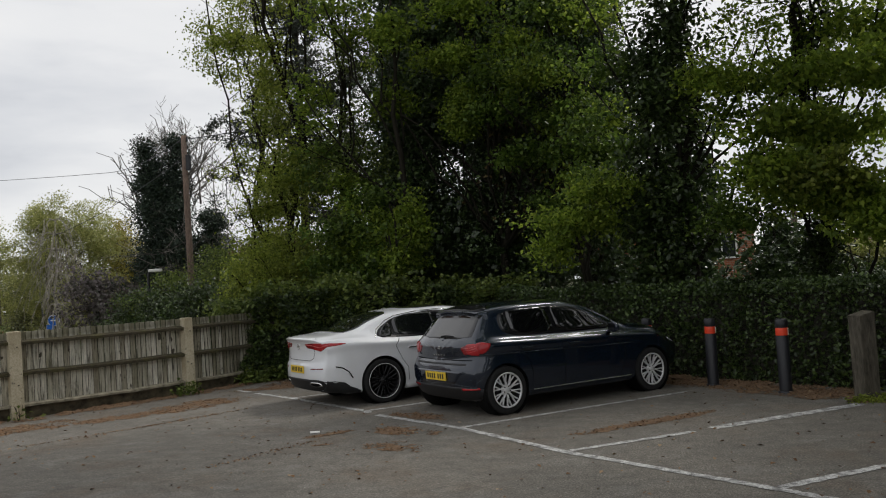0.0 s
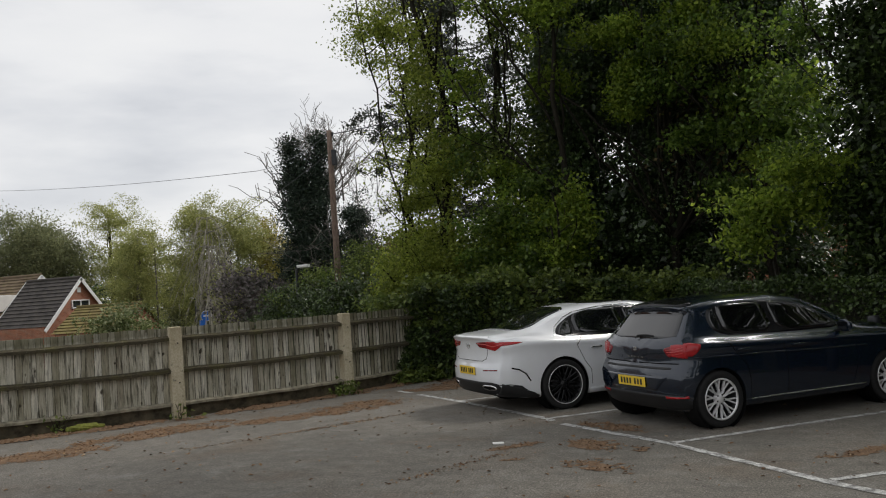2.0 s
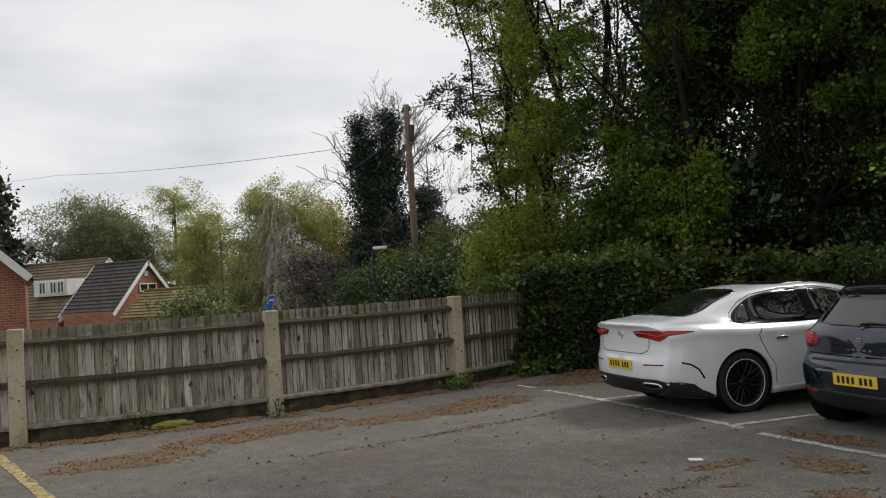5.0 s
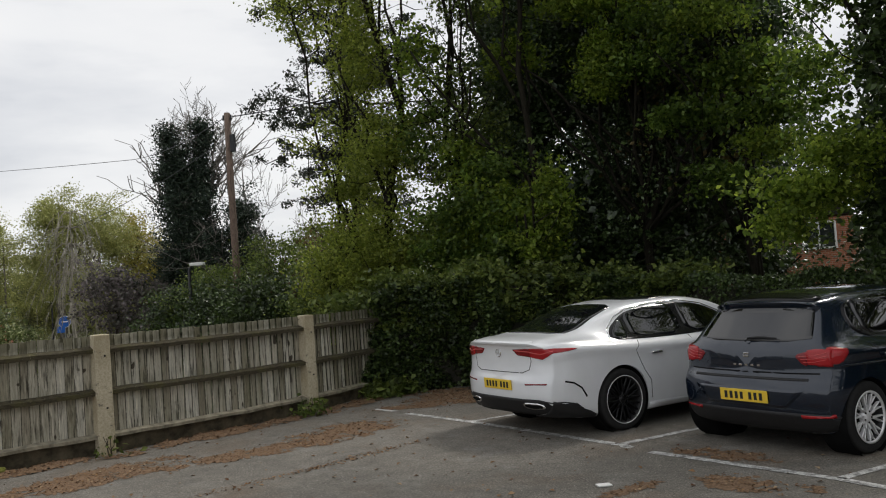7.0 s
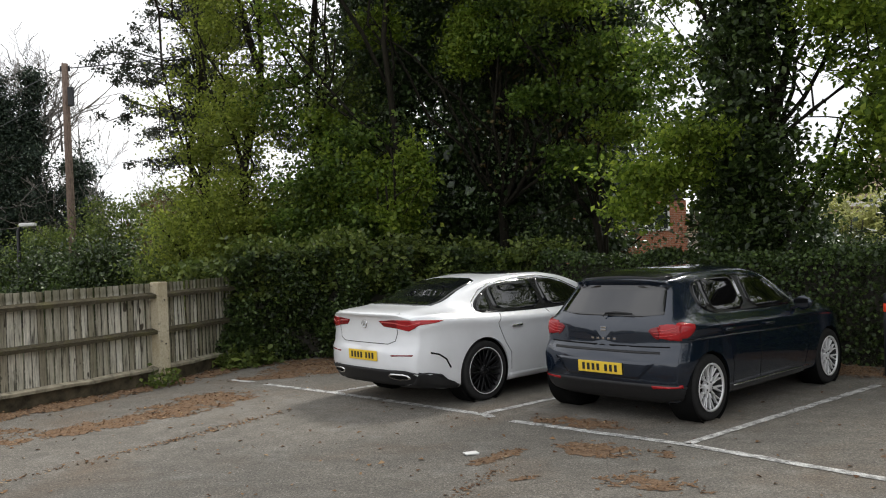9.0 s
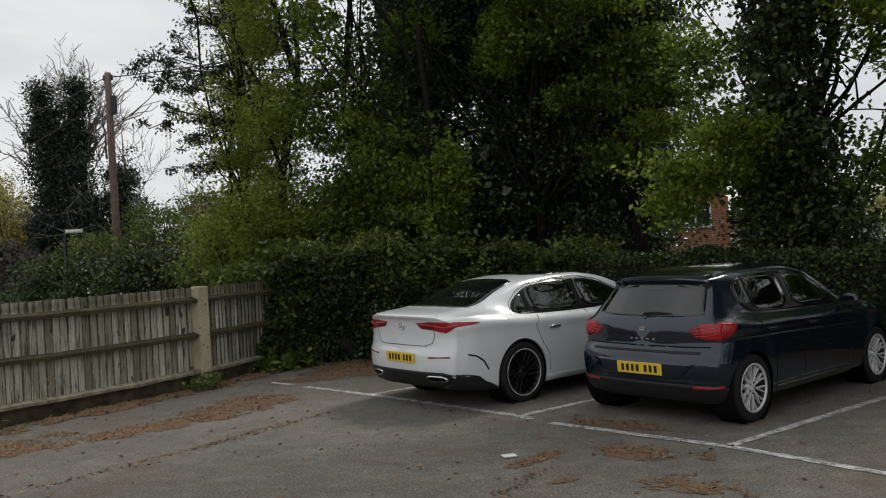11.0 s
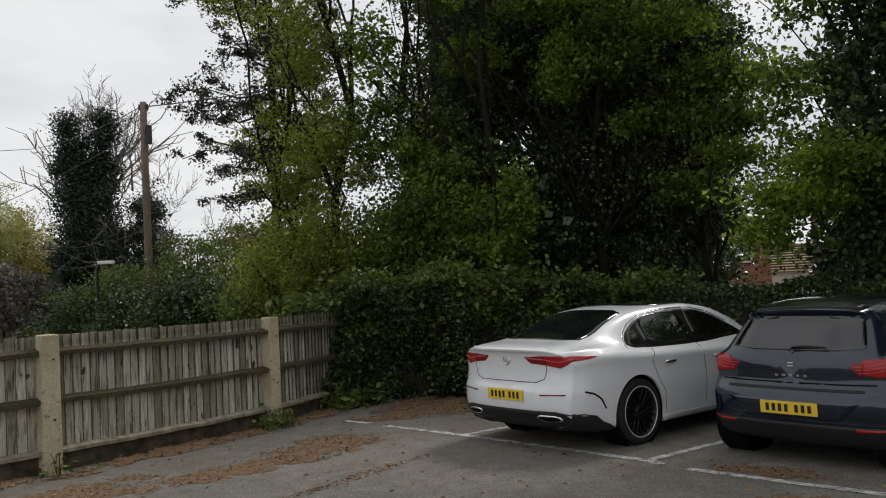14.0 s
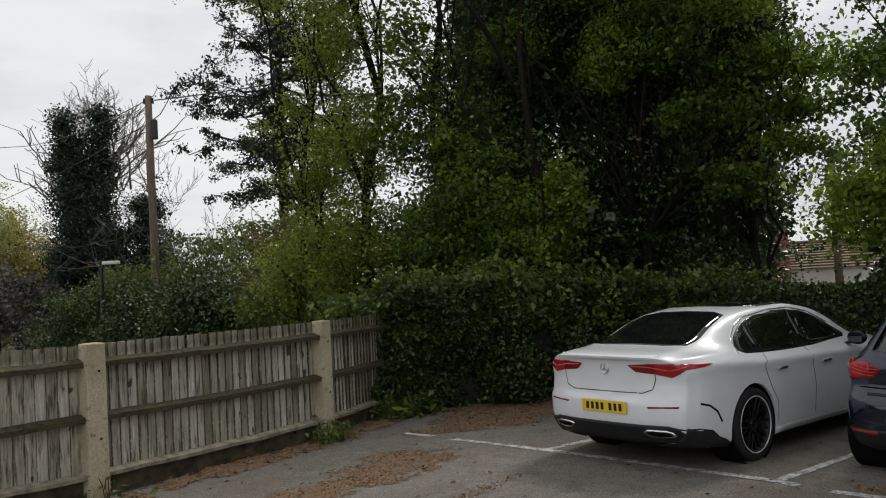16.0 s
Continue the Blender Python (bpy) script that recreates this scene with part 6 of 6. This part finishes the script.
def liners(car, wheels, r, inner):
    for x, z in wheels:
        for side in (1, -1):
            V, F = lathe([(0.05, 0.0), (r - 0.004, 0.0), (r - 0.004, 0.26)], 40)
            o = mesh_object("wheel_arch_liner", V, F, LINER, car, True)
            o.matrix_local = pose(x, side * (inner + 0.004), z, 0, 0, 0 if side > 0 else 180)


def mirror(car, x, y, z, paint, side):
    bm = bmesh.new()
    bmesh.ops.create_uvsphere(bm, u_segments=16, v_segments=10, radius=1)
    for v in bm.verts:
        c = v.co
        c.x, c.y, c.z = c.x * 0.075 * (1 if c.x > 0 else 0.35), c.y * 0.115, c.z * 0.075
    m = part("door_mirror", bm, paint, car, "", True)
    m.matrix_local = pose(x, side * (y + 0.06), z, 0, 0, side * 12)
    glass = part("mirror_glass", box(bmesh.new(), -0.028, 0, 0, 0.004, 0.16, 0.09, bevel=0.0015), TINTED, m)
    stem = part("mirror_stem", box(bmesh.new(), 0, 0, 0, 0.06, 0.12, 0.025, bevel=0.006), BLACK_TRIM, m)
    stem.matrix_local = pose(0.0, -side * 0.1, -0.055, side * 18)


def handle(skin, x, z, side, material):
    view = "right" if side < 0 else "left"
    p, n = skin.drop(view, x, z)
    b = part("door_handle", box(bmesh.new(), 0, 0, 0, 0.17, 0.028, 0.026, bevel=0.009), material, skin.car, "", True)
    b.matrix_local = Matrix.Translation(p + n * 0.016)


def build_saloon():
    car = thing("saloon_car", pose(-2.57, 13.80, 0, 0, 0, 43.0), "white four-door coupe saloon with black alloy wheels parked in a bay", "car")
    #        s      zb    w     zs    zt     wr    zr
    table = [(-1.00, 0.26, 0.80, 0.962, 1.034, 0.62, 1.019),
             (-0.88, 0.22, 0.865, 0.985, 1.060, 0.62, 1.043),
             (-0.60, 0.185, 0.90, 0.995, 1.086, 0.61, 1.066),
             (-0.30, 0.18, 0.915, 0.985, 1.145, 0.585, 1.115),
             (0.00, 0.17, 0.920, 0.965, 1.265, 0.565, 1.228),
             (0.40, 0.17, 0.912, 0.945, 1.365, 0.565, 1.322),
             (0.80, 0.17, 0.905, 0.935, 1.400, 0.585, 1.355),
             (1.20, 0.17, 0.905, 0.925, 1.405, 0.60, 1.360),
             (1.60, 0.17, 0.908, 0.915, 1.366, 0.60, 1.320),
             (2.00, 0.17, 0.915, 0.905, 1.255, 0.60, 1.215),
             (2.45, 0.17, 0.918, 0.895, 1.035, 0.66, 1.000),
             (3.00, 0.18, 0.905, 0.835, 0.950, 0.66, 0.922),
             (3.40, 0.21, 0.86, 0.74, 0.840, 0.60, 0.812),
             (3.62, 0.28, 0.76, 0.64, 0.690, 0.52, 0.672)]
    tail = [(0.2, 0.10), (0.33, 0.03), (0.42, -0.015), (0.50, -0.02), (0.62, -0.015), (0.67, 0.012), (0.80, 0.028), (0.95, 0.015), (1.02, -0.02), (1.13, -0.02)]
    nose = [(0.2, -0.1), (0.4, 0.02), (0.6, 0.03), (0.75, -0.05)]
    V, F = car_shell(table, tail, 0.17, nose, 0.32)
    me = bpy.data.meshes.new("body")
    me.from_pydata(V, [], F)
    skin = Skin(car, V, F)
    wheels = [(0.0, 0.335), (2.729, 0.335)]
    me = cut_arches(me, wheels, 0.375, 0.62)
    me.materials.clear()
    me.materials.append(WHITE_PAINT)
    me.polygons.foreach_set("use_smooth", [True] * len(me.polygons))
    me.set_sharp_from_angle(angle=radians(38))
    body = new("body", me)
    body.parent = car
    liners(car, wheels, 0.375, 0.62)
    for n, (x, z) in (("rear_wheel", wheels[0]), ("front_wheel", wheels[1])):
        for side in (-1, 1):
            build_wheel(car, n, x, side * 0.905, 0.335, 0.256, 0.225, 10, GLOSS_BLACK, BLACK_TRIM, 3.0, 7)
    # polished rim edges
    for x, z in wheels:
        for side in (-1, 1):
            V2, F2 = lathe([(0.258, 0.0), (0.261, -0.004), (0.252, -0.004), (0.252, 0.004)], 48)
            o = mesh_object("rim_edge", V2, F2, ALLOY, car, True)
            o.matrix_local = pose(x, side * 0.905, z, 0, 0, 0 if side < 0 else 180)
    sp = skin.panel
    sp("rear_window", "top", [(-0.565, -0.50), (-0.48, -0.56), (0.48, -0.56), (0.565, -0.50), (0.475, 0.31), (0.40, 0.35), (-0.40, 0.35), (-0.475, 0.31)], TINTED, 0.003, rows=12, cols=16, rounding=1, label="dark tinted rear window")
    sp("roof_glass", "top", [(-0.5, 0.62), (0.5, 0.62), (0.52, 1.5), (-0.52, 1.5)], TINTED, 0.003, rows=8, cols=12, rounding=1, label="black panoramic glass roof")
    sp("windscreen", "top", [(-0.53, 1.58), (0.53, 1.58), (0.66, 2.36), (-0.66, 2.36)], TINTED, 0.003, rows=10, cols=12, rounding=1)
    for side, view in ((-1, "right"), (1, "left")):
        sp("window_surround", view, [(-0.06, 0.985), (0.02, 1.10), (0.34, 1.27), (0.8, 1.328), (1.2, 1.328), (1.56, 1.266), (1.98, 1.09), (2.2, 0.965), (1.2, 0.94), (0.3, 0.955)], GLOSS_BLACK, 0.002, rows=12, cols=24, rounding=2)
        sp("quarter_window", view, [(-0.01, 0.993), (0.06, 1.08), (0.24, 1.215), (0.24, 0.98)], TINTED, 0.006, rows=8, cols=6, rounding=1)
        sp("rear_door_window", view, [(0.29, 0.978), (0.29, 1.23), (0.45, 1.283), (0.8, 1.316), (1.02, 1.316), (1.10, 0.962)], TINTED, 0.006, rows=10, cols=10, rounding=1)
        sp("front_door_window", view, [(1.18, 0.96), (1.12, 1.312), (1.25, 1.31), (1.55, 1.25), (1.9, 1.10), (2.04, 0.985)], CLEAR_TINT, 0.006, rows=10, cols=12, rounding=1)
        skin.line("window_moulding", view, [(-0.08, 0.98), (0.0, 1.10), (0.18, 1.22), (0.36, 1.285), (0.8, 1.338), (1.2, 1.34), (1.56, 1.278), (1.9, 1.14)], 0.009, CHROME, 0.005)
        skin.line("door_seam", view, [(0.32, 0.95), (0.22, 0.85), (0.33, 0.62), (0.42, 0.5), (0.43, 0.3)], 0.007, GLOSS_BLACK, 0.0012)
        skin.line("door_seam", view, [(1.14, 0.945), (1.17, 0.6), (1.15, 0.3)], 0.007, GLOSS_BLACK, 0.0012)
        skin.line("door_seam", view, [(2.16, 0.92), (2.26, 0.6), (2.1, 0.3)], 0.007, GLOSS_BLACK, 0.0012)
        sp("side_sill", view, [(0.40, 0.17), (2.33, 0.17), (2.33, 0.245), (0.40, 0.255)], WHITE_PAINT, 0.02, 0.04, rows=4, cols=16, rounding=0)
        handle(skin, 0.52, 0.80, side, CHROME)
        handle(skin, 1.40, 0.79, side, CHROME)
        mirror(car, 1.98, 0.90, 0.97, GLOSS_BLACK, side)
        sp("rear_skirt", view, [(-0.88, 0.22), (-0.385, 0.20), (-0.385, 0.245), (-0.60, 0.33), (-0.88, 0.415)], BLACK_TRIM, 0.016, 0.03, rows=6, cols=12, rounding=0, label="black lower bumper corner")
        # bumper corner slit
        skin.line("bumper_vent", view, [(-0.76, 0.615), (-0.66, 0.59), (-0.57, 0.53), (-0.51, 0.43)], 0.018, GLOSS_BLACK, 0.002)
        # lamps in two pieces, lid and wing
        s = -side
        sp("boot_lamp", "rear", [(s * 0.255, 0.968), (s * 0.525, 0.970), (s * 0.525, 0.878), (s * 0.37, 0.888), (s * 0.335, 0.897)], RED_DARK, 0.006, rows=6, cols=12, rounding=0, label="deep red tail lamp")
        sp("tail_lamp", "rear", [(s * 0.53, 0.970), (s * 0.70, 0.970), (s * 0.82, 0.958), (s * 0.82, 0.935), (s * 0.74, 0.880), (s * 0.68, 0.850), (s * 0.53, 0.876)], RED_LENS, 0.008, rows=8, cols=10, rounding=0, label="red tail lamp")
        sp("tail_lamp_wing", view, [(-0.86, 0.960), (-0.70, 0.957), (-0.58, 0.945), (-0.70, 0.925), (-0.86, 0.912)], RED_LENS, 0.008, rows=6, cols=8, rounding=0)
        skin.line("lamp_bar", "rear", [(s * 0.31, 0.945), (s * 0.50, 0.935), (s * 0.66, 0.905), (s * 0.78, 0.932)], 0.012, LAMP_GLOW, 0.0105, label="paler red light bar")
        sp("reflector", "rear", [(s * 0.46, 0.594), (s * 0.74, 0.602), (s * 0.74, 0.585), (s * 0.47, 0.576)], RED_DARK, 0.004, rows=3, cols=10, rounding=0)
        sp("exhaust_tip", "rear", [(s * 0.40, 0.395), (s * 0.66, 0.395), (s * 0.70, 0.335), (s * 0.50, 0.325), (s * 0.42, 0.35)], CHROME, 0.022, 0.03, rows=5, cols=8, rounding=1)
        # near-black panel laid on the tip, painted as the shade inside it
        sp("exhaust_opening", "rear", [(s * 0.425, 0.383), (s * 0.645, 0.383), (s * 0.672, 0.345), (s * 0.51, 0.338), (s * 0.44, 0.357)], LINER, 0.025, 0.01, rows=5, cols=8, rounding=1)
    sp("rear_diffuser", "rear", [(-0.87, 0.263), (0.87, 0.263), (0.86, 0.41), (0.62, 0.435), (0.42, 0.415), (-0.42, 0.415), (-0.62, 0.435), (-0.86, 0.41)], BLACK_TRIM, 0.012, 0.03, rows=6, cols=26, rounding=1, label="black lower diffuser")
    skin.line("boot_seam", "rear", [(0.53, 0.965), (0.53, 0.83), (0.50, 0.74), (0.40, 0.705), (-0.40, 0.705), (-0.50, 0.74), (-0.53, 0.83), (-0.53, 0.965)], 0.008, BLACK_TRIM, 0.0015)
    skin.line("boot_lip", "rear", [(-0.56, 1.018), (0.56, 1.018)], 0.03, WHITE_PAINT, 0.012)
    # round badge, a plain ring
    p, n = skin.drop("rear", 0.0, 0.915)
    V2, F2 = lathe([(0.040, 0.0), (0.046, -0.006), (0.052, 0.0)], 32)
    o = mesh_object("badge_ring", V2, F2, CHROME, car, True)
    o.matrix_local = Matrix.Translation(p + n * 0.004) @ pose(0, 0, 0, 0, 0, -90) @ pose(0, 0, 0, 0, 0, 0)
    for a in (90, 210, 330):
        r = part("badge_arm", box(bmesh.new(), 0, 0, 0.02, 0.006, 0.008, 0.04, bevel=0.001), CHROME, car)
        r.matrix_local = Matrix.Translation(p + n * 0.006) @ pose(0, 0, 0, a - 90, 0, 0)
    p, n = skin.drop("rear", 0.0, 0.55)
    number_plate(car, p.x - 0.008, 0.57, -2, (4, 3))
    skin.done()
    return car


def build_hatchback():
    car = thing("hatchback_car", pose(-0.474, 12.308, 0, 0, 0, 43.5), "dark blue five-door hatchback with silver alloy wheels parked in a bay", "car")
    table = [(-0.475, 0.19, 0.805, 0.955, 1.352, 0.545, 1.305),
             (-0.39, 0.185, 0.86, 0.965, 1.372, 0.555, 1.325),
             (-0.25, 0.19, 0.878, 0.972, 1.392, 0.565, 1.342),
             (0.00, 0.18, 0.888, 0.968, 1.415, 0.580, 1.362),
             (0.50, 0.18, 0.885, 0.952, 1.438, 0.600, 1.382),
             (1.00, 0.18, 0.882, 0.938, 1.440, 0.612, 1.384),
             (1.40, 0.18, 0.884, 0.928, 1.385, 0.61, 1.333),
             (1.80, 0.18, 0.887, 0.918, 1.235, 0.61, 1.193),
             (2.25, 0.18, 0.888, 0.905, 1.035, 0.65, 1.000),
             (2.80, 0.19, 0.882, 0.86, 0.955, 0.65, 0.925),
             (3.15, 0.21, 0.83, 0.77, 0.86, 0.58, 0.83),
             (3.36, 0.28, 0.72, 0.66, 0.715, 0.48, 0.695)]
    tail = [(0.18, 0.10), (0.26, 0.02), (0.36, -0.03), (0.45, -0.055), (0.60, -0.06), (0.63, -0.05), (0.71, 0.008), (0.74, 0.014), (0.85, 0.012), (0.93, 0.02), (0.975, 0.06), (1.02, 0.10), (1.15, 0.215), (1.28, 0.325), (1.30, 0.27), (1.34, 0.255), (1.42, 0.27)]
    nose = [(0.2, -0.1), (0.4, 0.02), (0.6, 0.03), (0.75, -0.06)]
    V, F = car_shell(table, tail, 0.13, nose, 0.30, 0.85)
    me = bpy.data.meshes.new("body")
    me.from_pydata(V, [], F)
    skin = Skin(car, V, F)
    wheels = [(0.0, 0.315), (2.564, 0.315)]
    me = cut_arches(me, wheels, 0.345, 0.60)
    me.materials.clear()
    me.materials.append(BLUE_PAINT)
    me.polygons.foreach_set("use_smooth", [True] * len(me.polygons))
    me.set_sharp_from_angle(angle=radians(38))
    body = new("body", me)
    body.parent = car
    liners(car, wheels, 0.345, 0.60)
    for n, (x, z) in (("rear_wheel", wheels[0]), ("front_wheel", wheels[1])):
        for side in (-1, 1):
            build_wheel(car, n, x, side * 0.868, 0.315, 0.225, 0.205, 10, ALLOY, BLACK_TRIM, 0, 11)
            V2, F2 = lathe([(0.226, 0.0), (0.230, -0.004), (0.212, -0.004), (0.206, 0.02)], 48)
            o = mesh_object("rim_edge", V2, F2, ALLOY, car, True)
            o.matrix_local = pose(x, side * 0.868, z, 0, 0, 0 if side < 0 else 180)
    sp = skin.panel
    sp("rear_window", "rear", [(-0.60, 0.995), (0.60, 0.995), (0.61, 1.03), (0.53, 1.265), (0.50, 1.283), (-0.50, 1.283), (-0.53, 1.265), (-0.61, 1.03)], CLEAR_TINT, 0.004, rows=12, cols=18, rounding=1, label="smoked rear window with reflections")
    sp("roof_spoiler", "top", [(-0.50, -0.20), (0.50, -0.20), (0.53, 0.04), (-0.53, 0.04)], GLOSS_BLACK, 0.012, 0.03, rows=6, cols=14, rounding=1)
    sp("windscreen", "top", [(-0.54, 1.36), (0.54, 1.36), (0.66, 2.16), (-0.66, 2.16)], TINTED, 0.003, rows=10, cols=12, rounding=1)
    for side, view in ((-1, "right"), (1, "left")):
        s = -side
        sp("window_surround", view, [(0.04, 1.075), (0.03, 1.20), (0.10, 1.308), (0.5, 1.352), (1.0, 1.352), (1.38, 1.29), (1.78, 1.11), (2.0, 0.962), (1.0, 0.965), (0.2, 0.985)], GLOSS_BLACK, 0.002, rows=12, cols=24, rounding=1)
        sp("quarter_window", view, [(0.075, 1.075), (0.065, 1.19), (0.12, 1.285), (0.16, 1.295), (0.18, 1.03)], TINTED, 0.006, rows=8, cols=6, rounding=1)
        sp("rear_door_window", view, [(0.21, 1.005), (0.18, 1.305), (0.30, 1.33), (0.55, 1.344), (0.82, 1.343), (0.90, 0.985)], CLEAR_TINT, 0.006, rows=10, cols=10, rounding=1)
        sp("front_door_window", view, [(0.98, 0.985), (0.91, 1.34), (1.05, 1.332), (1.37, 1.27), (1.70, 1.12), (1.85, 0.985)], CLEAR_TINT, 0.006, rows=10, cols=12, rounding=1)
        skin.line("door_seam", view, [(0.13, 0.96), (0.20, 0.86), (0.38, 0.66), (0.42, 0.5), (0.42, 0.3)], 0.007, LINER, 0.0012)
        skin.line("door_seam", view, [(0.93, 0.94), (0.97, 0.6), (0.96, 0.3)], 0.007, LINER, 0.0012)
        skin.line("door_seam", view, [(1.98, 0.92), (2.06, 0.6), (1.96, 0.3)], 0.007, LINER, 0.0012)
        # thin chrome line standing in for the reflection along the sill
        skin.line("sill_strip", view, [(0.42, 0.275), (2.15, 0.275)], 0.011, CHROME, 0.006, steps=24)
        skin.line("body_crease", view, [(-0.30, 0.79), (0.5, 0.775), (1.4, 0.745), (2.2, 0.73)], 0.014, BLUE_PAINT, 0.008, steps=16)
        handle(skin, 0.34, 0.835, side, BLUE_PAINT)
        handle(skin, 1.14, 0.825, side, BLUE_PAINT)
        mirror(car, 1.80, 0.875, 0.985, BLUE_PAINT, side)
        sp("boot_lamp", "rear", [(s * 0.49, 0.885), (s * 0.60, 0.915), (s * 0.60, 0.79), (s * 0.57, 0.795)], RED_DARK, 0.006, rows=6, cols=8, rounding=0, label="deep red tail lamp")
        sp("tail_lamp", "rear", [(s * 0.605, 0.926), (s * 0.79, 0.945), (s * 0.795, 0.785), (s * 0.605, 0.79)], RED_LENS, 0.008, rows=8, cols=10, rounding=0, label="red tail lamp")
        sp("tail_lamp_wing", view, [(-0.43, 0.945), (-0.27, 0.948), (-0.20, 0.925), (-0.30, 0.80), (-0.43, 0.785)], RED_LENS, 0.008, rows=8, cols=8, rounding=1)
        for k in range(3):
            skin.line("lamp_bar", "rear", [(s * (0.53 + 0.02 * k), 0.872 - 0.024 * k), (s * 0.66, 0.88 - 0.028 * k), (s * 0.76, 0.908 - 0.03 * k)], 0.005, LAMP_GLOW, 0.0105, label="paler red light bar")
        sp("reflector", "rear", [(s * 0.54, 0.378), (s * 0.80, 0.384), (s * 0.80, 0.352), (s * 0.55, 0.344)], RED_LENS, 0.016, 0.03, rows=3, cols=8, rounding=0)
        sp("headlamp", "front", [(s * 0.40, 0.70), (s * 0.66, 0.735), (s * 0.70, 0.69), (s * 0.64, 0.63), (s * 0.42, 0.64)], LAMP_CLEAR, 0.006, rows=6, cols=8, rounding=1)
    sp("lower_bumper", "rear", [(-0.84, 0.205), (0.84, 0.205), (0.84, 0.385), (0.5, 0.375), (-0.5, 0.375), (-0.84, 0.385)], BLACK_TRIM, 0.010, 0.03, rows=6, cols=24, rounding=1, label="black lower rear bumper")
    sp("plate_recess", "rear", [(-0.60, 0.585), (-0.42, 0.42), (0.42, 0.42), (0.60, 0.585)], BLUE_PAINT, 0.003, 0.01, rows=6, cols=16, rounding=0)
    skin.line("tailgate_seam", "rear", [(-0.70, 0.725), (-0.4, 0.722), (0.4, 0.722), (0.70, 0.725)], 0.012, LINER, 0.002, steps=10)
    skin.line("bumper_step", "rear", [(-0.62, 0.672), (0.62, 0.672)], 0.022, BLACK_TRIM, 0.003, steps=24, label="black step along the bumper top")
    # plain badge and a row of plain marks
    for z, h, w in ((0.885, 0.018, 0.06), (0.862, 0.018, 0.06)):
        p, n = skin.drop("rear", 0, z)
        b = part("badge", box(bmesh.new(), 0, 0, 0, 0.006, w, h, bevel=0.003), CHROME, car)
        b.matrix_local = Matrix.Translation(p + n * 0.006)
    for k in range(5):
        p, n = skin.drop("rear", 0.13 - k * 0.065, 0.782)
        b = part("badge_bar", box(bmesh.new(), 0, 0, 0, 0.005, 0.03, 0.017, bevel=0.001), CHROME, car)
        b.matrix_local = Matrix.Translation(p + n * 0.004)
    p, n = skin.drop("rear", 0.0, 0.51)
    number_plate(car, p.x - 0.012, 0.51, -2, (4, 3))
    # wiper at the window's foot
    wp = []
    for y, z in ((0.02, 0.975), (0.0, 1.0), (-0.12, 1.012), (-0.30, 1.005)):
        p, n = skin.drop("rear", y, z)
        wp.append((p + n * 0.03, 0.012 if y > -0.2 else 0.007))
    V2, F2 = tubes([wp], 8)
    mesh_object("rear_wiper", V2, F2, BLACK_TRIM, car, True)
    skin.done()
    return car


build_saloon()
build_hatchback()
